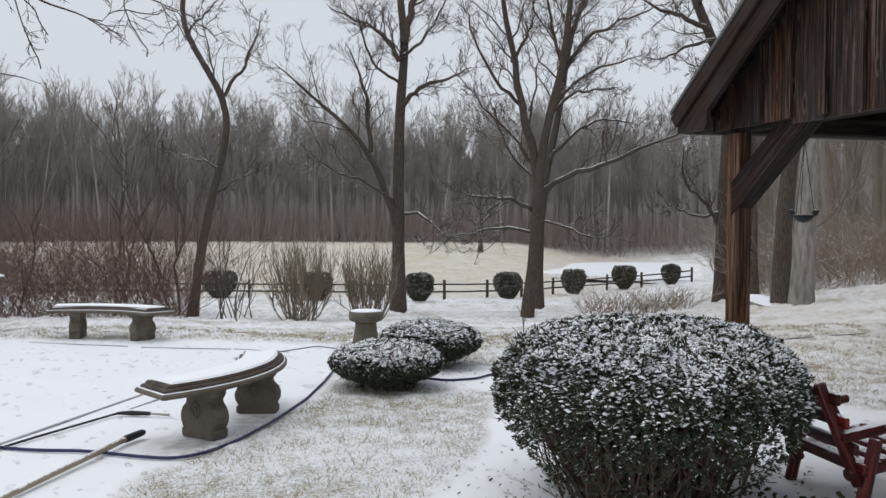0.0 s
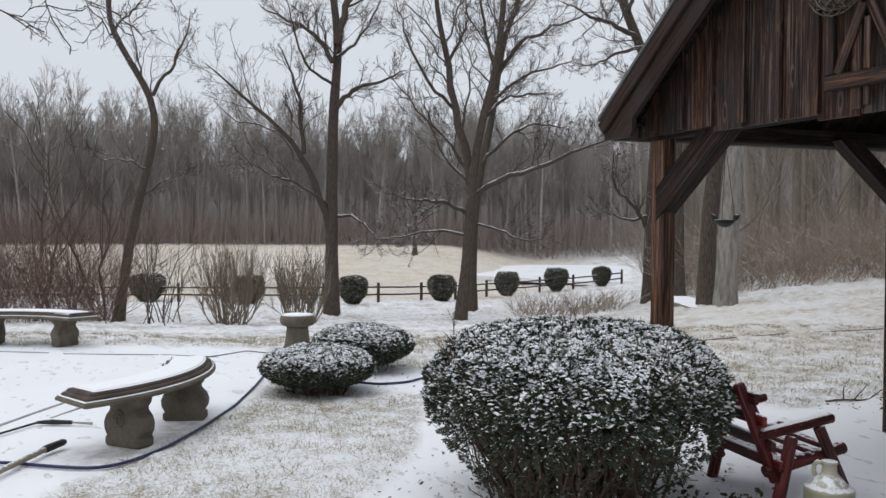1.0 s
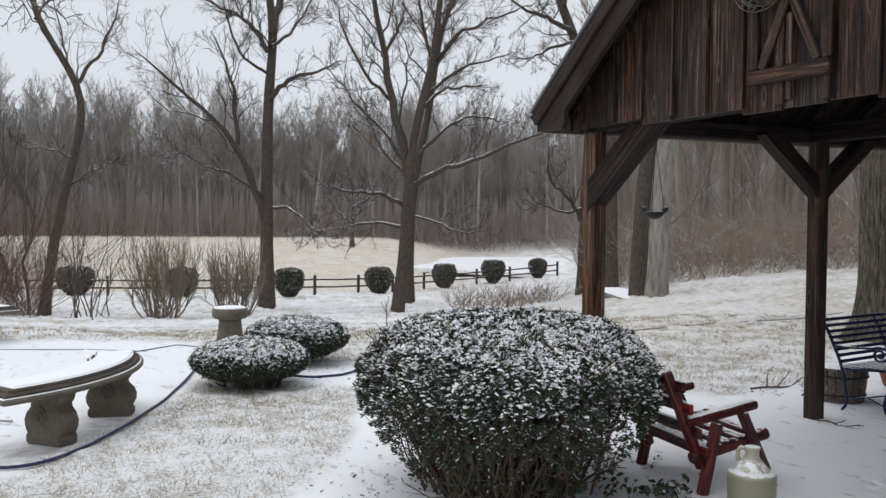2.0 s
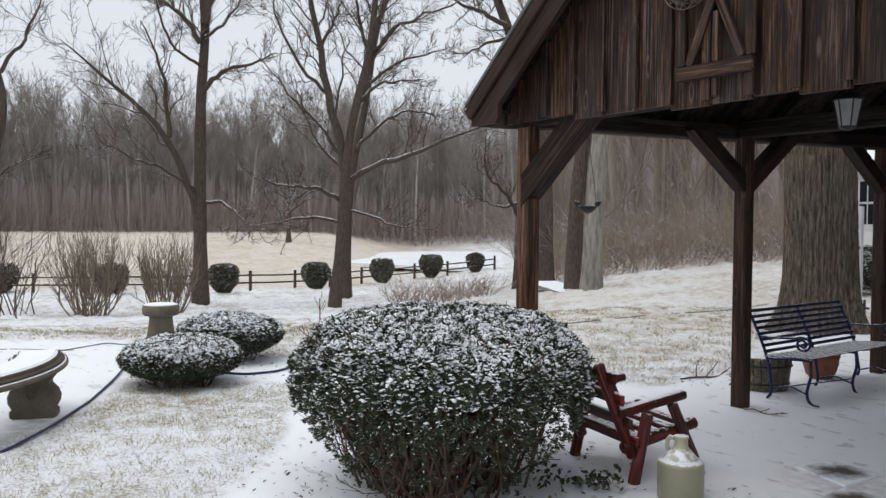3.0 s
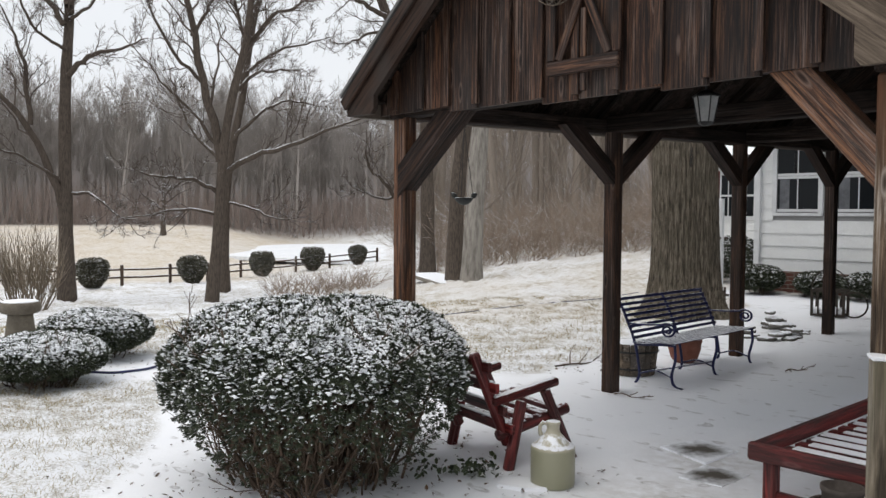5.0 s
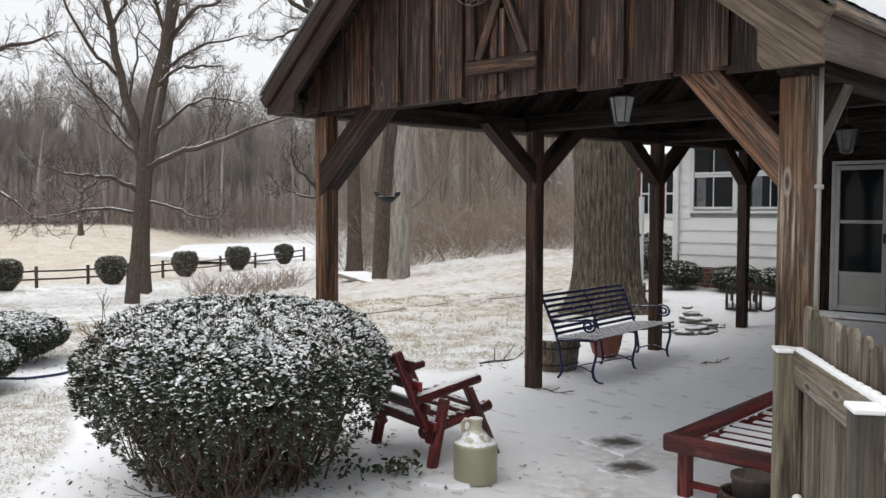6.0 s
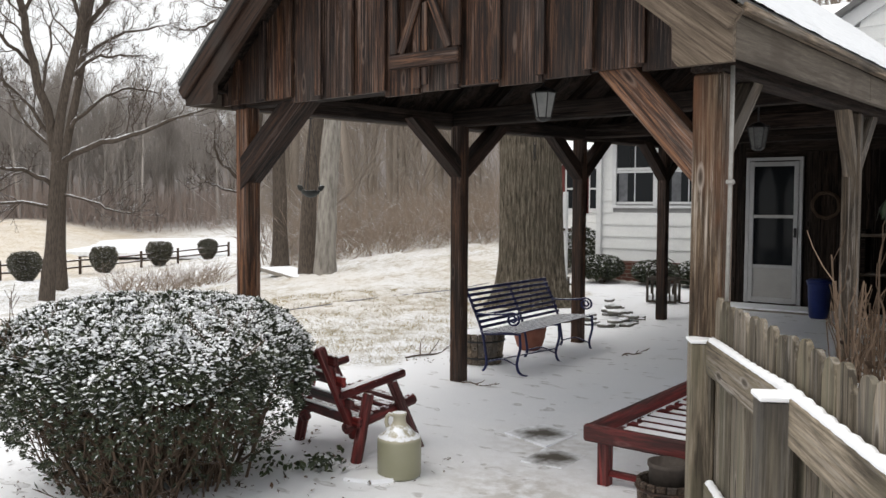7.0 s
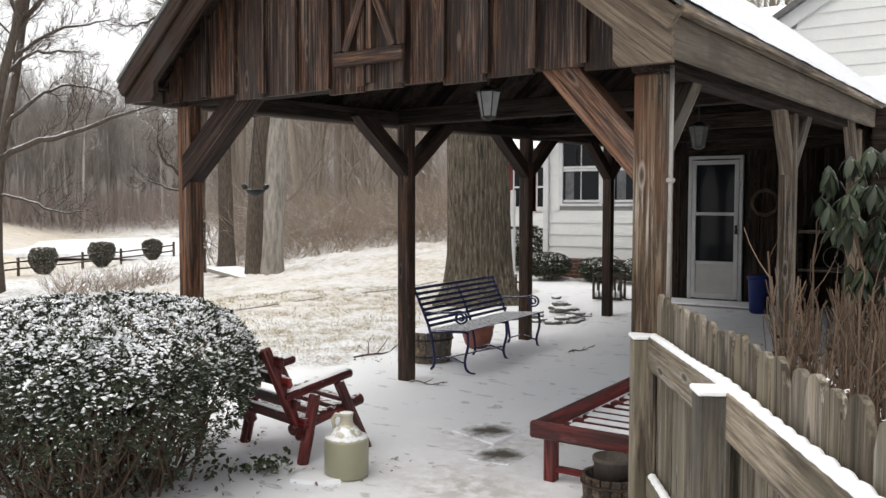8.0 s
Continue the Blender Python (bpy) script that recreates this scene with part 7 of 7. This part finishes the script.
for k in range(11):
    z = 0.58 + 0.22 * k
    spans = [(-7.56, 2.3)]
    if z + 0.2 > 1.6 and z < 2.85:
        spans = [(-7.56, WIN[0][0] - 0.07), (WIN[1][1] + 0.07, 2.3)]
    for a, b in spans:
        lap(a, b, z, house)
part("corner_board", Geo().box((-7.59, HY + 0.03, 1.75), (0.1, 0.12, 2.4), bev=0.004), m_white, house, local=False)
for (a, b) in WIN:
    win = part("window", Geo().box(((a + b) / 2, HY + 0.045, 1.57), (b - a + 0.14, 0.09, 0.05), bev=0.005), m_white, house, "white double-hung window", local=False)
    for x0 in (a - 0.04, b + 0.04):
        part("casing", Geo().box((x0, HY + 0.04, 2.22), (0.08, 0.06, 1.26), bev=0.004), m_white, win, local=False)
    part("casing", Geo().box(((a + b) / 2, HY + 0.04, 2.88), (b - a + 0.16, 0.06, 0.09), bev=0.004), m_white, win, local=False)
    for z0, z1 in ((1.62, 2.23), (2.24, 2.84)):
        part("sash", Geo().box(((a + b) / 2, HY + 0.045, z0 + 0.02), (b - a, 0.03, 0.045), bev=0.003), m_white, win, local=False)
        part("sash", Geo().box(((a + b) / 2, HY + 0.045, z1 - 0.02), (b - a, 0.03, 0.045), bev=0.003), m_white, win, local=False)
        part("muntin", Geo().box(((a + b) / 2, HY + 0.045, (z0 + z1) / 2), (0.018, 0.02, z1 - z0 - 0.09), bev=0.002), m_white, win, local=False)
    part("pane", Geo().box(((a + b) / 2, HY + 0.05, 2.23), (b - a, 0.008, 1.2), bev=0.001), m_glass, win, "dark reflective glass", local=False)
    part("curtain", Geo().box((a + 0.13, HY + 0.046, 1.95), (0.17, 0.003, 0.6), bev=0.002), m_curtain, win, "pale curtain", local=False)
# wing roof
g = Geo()
g.add([(-7.95, HY - 0.35, 2.95), (2.6, HY - 0.35, 2.95), (2.6, HY + 4.2, 5.6), (-7.95, HY + 4.2, 5.6), (-7.95, HY - 0.35, 3.05), (2.6, HY - 0.35, 3.05), (2.6, HY + 4.2, 5.7), (-7.95, HY + 4.2, 5.7)],
      [(3, 2, 1, 0), (4, 5, 6, 7), (0, 1, 5, 4), (2, 3, 7, 6), (0, 4, 7, 3), (1, 2, 6, 5)])
m_roofdust = plain("snow_dusted_shingle", (0.12, 0.12, 0.12), (0.2, 0.2, 0.2), 5.0, 0.9, snow=0.85, bump=0.5, fine=14.0, snow_scale=14.0)
part("roof", g, m_roofdust, house, "shingle roof dusted with snow", local=False)
# taller gable over the wing
gx0, gz0, peak, pz = -3.55, 4.55, 0.6, 7.17
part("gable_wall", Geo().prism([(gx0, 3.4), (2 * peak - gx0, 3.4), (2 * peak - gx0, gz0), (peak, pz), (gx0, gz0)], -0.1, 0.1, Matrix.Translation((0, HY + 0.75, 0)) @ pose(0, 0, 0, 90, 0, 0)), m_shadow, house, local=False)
z = 3.6
while z < 6.9:
    lim = gx0 + max(0.0, (z + 0.2 - gz0)) / 0.631
    g = Geo()
    y0 = HY + 0.62
    vs = [(lim + 0.05, y0 + 0.02, z + 0.225), (2 * peak - lim, y0 + 0.02, z + 0.225), (2 * peak - lim, y0, z), (lim - 0.25 if z > gz0 else lim, y0, z)]
    vs += [(x, yy + 0.02, zz) for x, yy, zz in vs]
    g.add(vs, [(3, 2, 1, 0), (4, 5, 6, 7), (0, 1, 5, 4), (2, 3, 7, 6), (0, 4, 7, 3), (1, 2, 6, 5)])
    part("clapboard", g, m_siding, house, local=False)
    z += 0.22
d = Vector((peak - gx0, 0, pz - gz0)).normalized()
stick("rake_board", Vector((gx0, HY + 0.57, gz0)) - d * 0.5, (peak, HY + 0.57, pz + 0.02), 0.06, 0.22, m_white, house, local=False)
stick("rake_board", (2 * peak - gx0, HY + 0.57, gz0), (peak, HY + 0.57, pz + 0.02), 0.06, 0.22, m_white, house, local=False)
g = Geo()
vs = []
for yy in (HY + 0.4, HY + 5.0):
    vs += [tuple(Vector((gx0, yy, gz0 + 0.13)) - d * 0.55), (peak, yy, pz + 0.15), (2 * peak - gx0 + 0.4, yy, gz0 - 0.12), (2 * peak - gx0 + 0.4, yy, gz0 - 0.02), (peak, yy, pz + 0.25), tuple(Vector((gx0, yy, gz0 + 0.23)) - d * 0.55)]
g.add(vs, [(0, 1, 4, 5), (1, 2, 3, 4), (6, 11, 10, 7), (7, 10, 9, 8), (5, 4, 10, 11), (4, 3, 9, 10), (0, 5, 11, 6), (0, 6, 7, 1), (1, 7, 8, 2), (2, 8, 9, 3)])
part("roof", g, m_roofdust, house, "upper shingle roof dusted with snow", local=False)

# the house beyond, with red shutters
m_shutter = plain("dark_red_shutter", (0.1, 0.02, 0.018), (0.15, 0.03, 0.026), 6.0, 0.6, bump=0.1)
BY = 21.6
back = thing("house", "small white house with dark red shutters beyond the shrubs", "house", (-11.0, BY, 0.3))
part("wall", Geo().box((-9.9, BY + 0.6, 1.6), (3.6, 1.2, 2.9), bev=0.01), m_siding, back, local=False)
for k in range(11):
    z = 0.5 + 0.22 * k
    part("clapboard", Geo().box((-9.9, BY - 0.012, z + 0.1), (3.6, 0.02, 0.2), pose(0, 0, 0, 4, 0, 0).to_3x3(), bev=0.003), m_siding, back, local=False)
for x0 in (-11.25, -10.55):
    win = part("window", Geo().box((x0, BY - 0.045, 2.05), (0.5, 0.03, 1.25), bev=0.005), m_white, back, "white framed window", local=False)
    for z0 in (1.78, 2.33):
        part("pane", Geo().box((x0, BY - 0.064, z0), (0.4, 0.008, 0.5), bev=0.002), m_glass, win, local=False)
    part("muntin", Geo().box((x0, BY - 0.072, 2.05), (0.025, 0.01, 1.1), bev=0.002), m_white, win, local=False)
    for s in (-1, 1):
        part("shutter", Geo().box((x0 + s * 0.36, BY - 0.05, 2.05), (0.2, 0.035, 1.3), bev=0.005), m_shutter, back, "dark red louvred shutter", local=False)
g = Geo()
g.add([(-12.0, BY - 0.4, 2.95), (-7.8, BY - 0.4, 2.95), (-7.8, BY + 1.3, 4.3), (-12.0, BY + 1.3, 4.3), (-12.0, BY - 0.4, 3.07), (-7.8, BY - 0.4, 3.07), (-7.8, BY + 1.3, 4.42), (-12.0, BY + 1.3, 4.42)], [(3, 2, 1, 0), (4, 5, 6, 7), (0, 1, 5, 4), (2, 3, 7, 6), (0, 4, 7, 3), (1, 2, 6, 5)])
part("roof", g, m_roofdust, back, "low roof dusted with snow", local=False)

# ---- picket fence ----
F0, F1 = Vector((-1.74, 4.675, 0)), Vector((-0.156, 1.894, 0))
FD = (F1 - F0).normalized()
FN = Vector((-FD.y, FD.x, 0))
if FN.x < 0:
    FN = -FN
fence = thing("picket_fence", "weathered dog-eared picket fence with snow on its rails", "fence", F0)
FL = (F1 - F0).length


def fp(s, off, z):
    p = F0 + FD * s + FN * off
    return Vector((p.x, p.y, z))


def rail_rise(s):
    """The rails climb to the middle post and sag a little past it."""
    return float(np.interp(s, [0.0, 1.15, 3.2], [0.0, 0.03, 0.008]))


PW = 0.105
ear = [(0, -PW / 2), (1.13, -PW / 2), (1.185, -PW * 0.32), (1.197, -PW * 0.1), (1.197, PW * 0.1), (1.185, PW * 0.32), (1.13, PW / 2), (0, PW / 2)]
picket_me = Geo().prism(ear, -0.009, 0.009).mesh("picket")
fg = np.random.default_rng(23)
s = 0.02
while s < FL:
    base = fp(s, 0.03 + fg.uniform(-0.004, 0.004), -0.02 + fg.uniform(-0.012, 0.012))
    m = Matrix((Vector((0, 0, 1)), FD, FN)).transposed().to_4x4()
    m = Matrix.Translation(base) @ pose(0, 0, 0, 0, 0, 0) @ Matrix.Rotation(radians(fg.uniform(-0.8, 0.8)), 4, FN) @ m
    part("picket", picket_me, m_fence, fence, "", m, local=False)
    s += PW + 0.008
for z0 in (0.93, 0.36):
    for a, b in ((0.0, 1.095), (1.188, 2.45), (2.553, FL)):
        stick("rail", fp(a, -0.002, z0 + rail_rise(a)), fp(b, -0.002, z0 + rail_rise(b)), 0.04, 0.14 if z0 > 0.5 else 0.09, m_fence, fence, local=False)
for s0, off, w in ((-0.055, -0.03, 0.1), (1.14, -0.047, 0.094), (2.5, -0.047, 0.094)):
    fpost = stick("fence_post", fp(s0, off, -0.02), fp(s0, off, 0.985 + rail_rise(s0)), w, w, m_fence, fence, up=tuple(FD), local=False)
    part("snow_cap", Geo().box(fp(s0, off, 0.993 + rail_rise(s0)), (w + 0.012, w + 0.012, 0.016), Matrix.Rotation(math.atan2(FD.y, FD.x), 3, "Z"), bev=0.006), m_snow, fpost, local=False)


def rail_snow(z0, wide, seed):
    """A run of soft snow along a rail, in small scallops."""
    g = np.random.default_rng(seed)
    n = 260
    s = np.linspace(0.03, FL - 0.03, n)
    pitch = 0.083
    lump = np.abs(np.sin(np.pi * s / pitch + 0.6 * np.sin(s * 3.1)))
    hgt = (0.012 + 0.011 * lump ** 0.6) * (0.8 + 0.35 * np.clip(s / 1.6, 0, 1)) * (1 + 0.15 * np.sin(s * 7.0))
    wid = wide * (0.86 + 0.14 * lump)
    hgt[0] = hgt[-1] = 0.001
    sec = [(-1.0, -0.05), (-1.0, 0.45), (-0.7, 0.85), (0.0, 1.0), (0.7, 0.85), (1.0, 0.45), (1.0, -0.05)]
    vs = [fp(si, -0.004 + u * wi, z0 + rail_rise(si) + w * hi) for si, hi, wi in zip(s, hgt, wid) for u, w in sec]
    m = len(sec)
    f = [(i * m + k, i * m + k + 1, (i + 1) * m + k + 1, (i + 1) * m + k) for i in range(n - 1) for k in range(m - 1)]
    return Geo().add(vs, f)


part("rail_snow", rail_snow(1.0, 0.0155, 5), m_snow, fence, "scalloped snow along the top rail", smooth_shade=True, local=False)
part("rail_snow", rail_snow(0.405, 0.017, 6), m_snow, fence, "snow along the lower rail", smooth_shade=True, local=False)

# ---- dead stalks and evergreen behind the fence ----
m_stalk = twiggy("dry_stalks", (0.07, 0.048, 0.035), (0.26, 0.185, 0.135), 0.15, 6.0, 20.0, 0)
kg = np.random.default_rng(29)
stalks = thing("dead_shrub", "clump of dead brown upright stalks behind the fence", "shrub", (-0.75, 4.55, 0))
for k in range(125):
    x0, y0 = -0.86 + kg.uniform(-0.45, 0.66), 4.8 + kg.uniform(-0.3, 0.5)
    h = kg.uniform(0.95, 1.36)
    lean = np.clip(kg.normal(size=2) * 0.06, -0.09, 0.09)
    P = resample([(x0, y0, 0.0), (x0 + lean[0] * 0.4, y0 + lean[1] * 0.4, h * 0.5), (x0 + lean[0], y0 + lean[1], h)], 8)
    A, AR = sprout(P[None], np.full((1, 8), 0.005), 9, 0.26, 0.5, 0.3, 4, 0.06, 0.4, 0.6, 0.5, kg)
    part("stalk", array_mesh("stalk", *join(pipes(P[None], np.linspace(0.0058, 0.0038, 8)[None], 6), pipes(A, np.maximum(AR, 0.002), 4))), m_stalk, stalks, local=False)
n = 1500
pos = np.stack([-0.9 + kg.uniform(-0.5, 0.8, n), 4.8 + kg.uniform(-0.6, 0.7, n), kg.uniform(0.1, 1.0, n)], 1)
v, f = scatter(LEAF_V, LEAF_F, poses(pos, kg.normal(size=(n, 3)), kg.uniform(0.018, 0.05, n), kg.uniform(0, 6.28, n)))
m_dead = leafy("curled_dead_leaves", (0.035, 0.023, 0.016), (0.12, 0.078, 0.052), 0.9, 0.1)
tagged(part("dead_leaf_mass", array_mesh("dead_leaf_mass", v, tris=f), m_dead, stalks, "curled dead leaves", local=False), kind="stuff")
planks = [((-1.15, 5.7, 0.62), (0.3, 6.3, 1.15)), ((-1.0, 5.95, 1.15), (0.5, 6.0, 0.7)), ((-1.2, 6.3, 0.78), (0.4, 6.6, 0.9))]
pile = thing("plank_pile", "loose weathered planks stacked behind the stalks", "planks", (-0.4, 6.0, 0))
for p0, p1 in planks:
    stick("loose_plank", p0, p1, 0.03, 0.16, m_gray, pile, local=False)
stick("trestle", (-0.6, 6.1, 0.0), (-0.6, 6.1, 0.6), 0.09, 0.09, m_gray, pile, up=(0, 1, 0), local=False)
stick("trestle", (0.2, 6.2, 0.0), (0.2, 6.2, 0.66), 0.09, 0.09, m_gray, pile, up=(0, 1, 0), local=False)

rh = thing("rhododendron", "evergreen rhododendron with long drooping leaves and snow", "shrub", (-0.92, 5.0, 0))
BLADE_V = [(0, 0, 0), (0.12, 0.3, -0.02), (0.15, 0.6, -0.1), (0, 1.0, -0.28), (-0.15, 0.6, -0.1), (-0.12, 0.3, -0.02), (0, 0.5, -0.01)]
BLADE_F = [(0, 1, 6), (1, 2, 6), (2, 3, 6), (3, 4, 6), (4, 5, 6), (5, 0, 6)]
m_rhodo = leafy("rhododendron_leaf", (0.012, 0.02, 0.011), (0.038, 0.052, 0.027), 0.42, 0.1, 0.3)
tips = []
stems_P = []
for k in range(104):
    w = kg.uniform(0, 6.28)
    rr = 0.32 * math.sqrt(kg.uniform(0.01, 1))
    z0 = kg.uniform(1.28, 1.8) if k < 90 else kg.uniform(1.95, 2.1)
    if k >= 90:
        w, rr = 0.0, kg.uniform(0.0, 0.16)
    tip = np.array([-0.85 + rr * math.cos(w), 5.0 + rr * math.sin(w), z0])
    tips.append(tip)
    stems_P.append(resample([(-0.85, 5.0, 0.0), (-0.85 + 0.3 * rr * math.cos(w), 5.0 + 0.3 * rr * math.sin(w), z0 * 0.6), tuple(tip)], 8))
for P in stems_P[84:]:
    v, f = pipes(P[None], np.linspace(0.014, 0.006, 8)[None], 6)
    part("stem", array_mesh("stem", v, f), m_yewstem, rh, local=False)
mats = []
for tip in tips:
    for k in range(9):
        w = 2 * math.pi * k / 9 + kg.uniform(-0.3, 0.3)
        droop = kg.uniform(0.6, 1.25)
        L = kg.uniform(0.075, 0.125)
        m = Matrix.Translation(tip) @ Matrix.Rotation(w, 4, "Z") @ Matrix.Rotation(-droop, 4, "X") @ Matrix.Scale(L, 4)
        mats.append(np.array(m)[:3])
v, f = scatter(BLADE_V, BLADE_F, np.array(mats))
tagged(part("leaf_mass", array_mesh("leaf_mass", v, tris=f), m_rhodo, rh, "long drooping glossy leaves", local=False), kind="stuff")
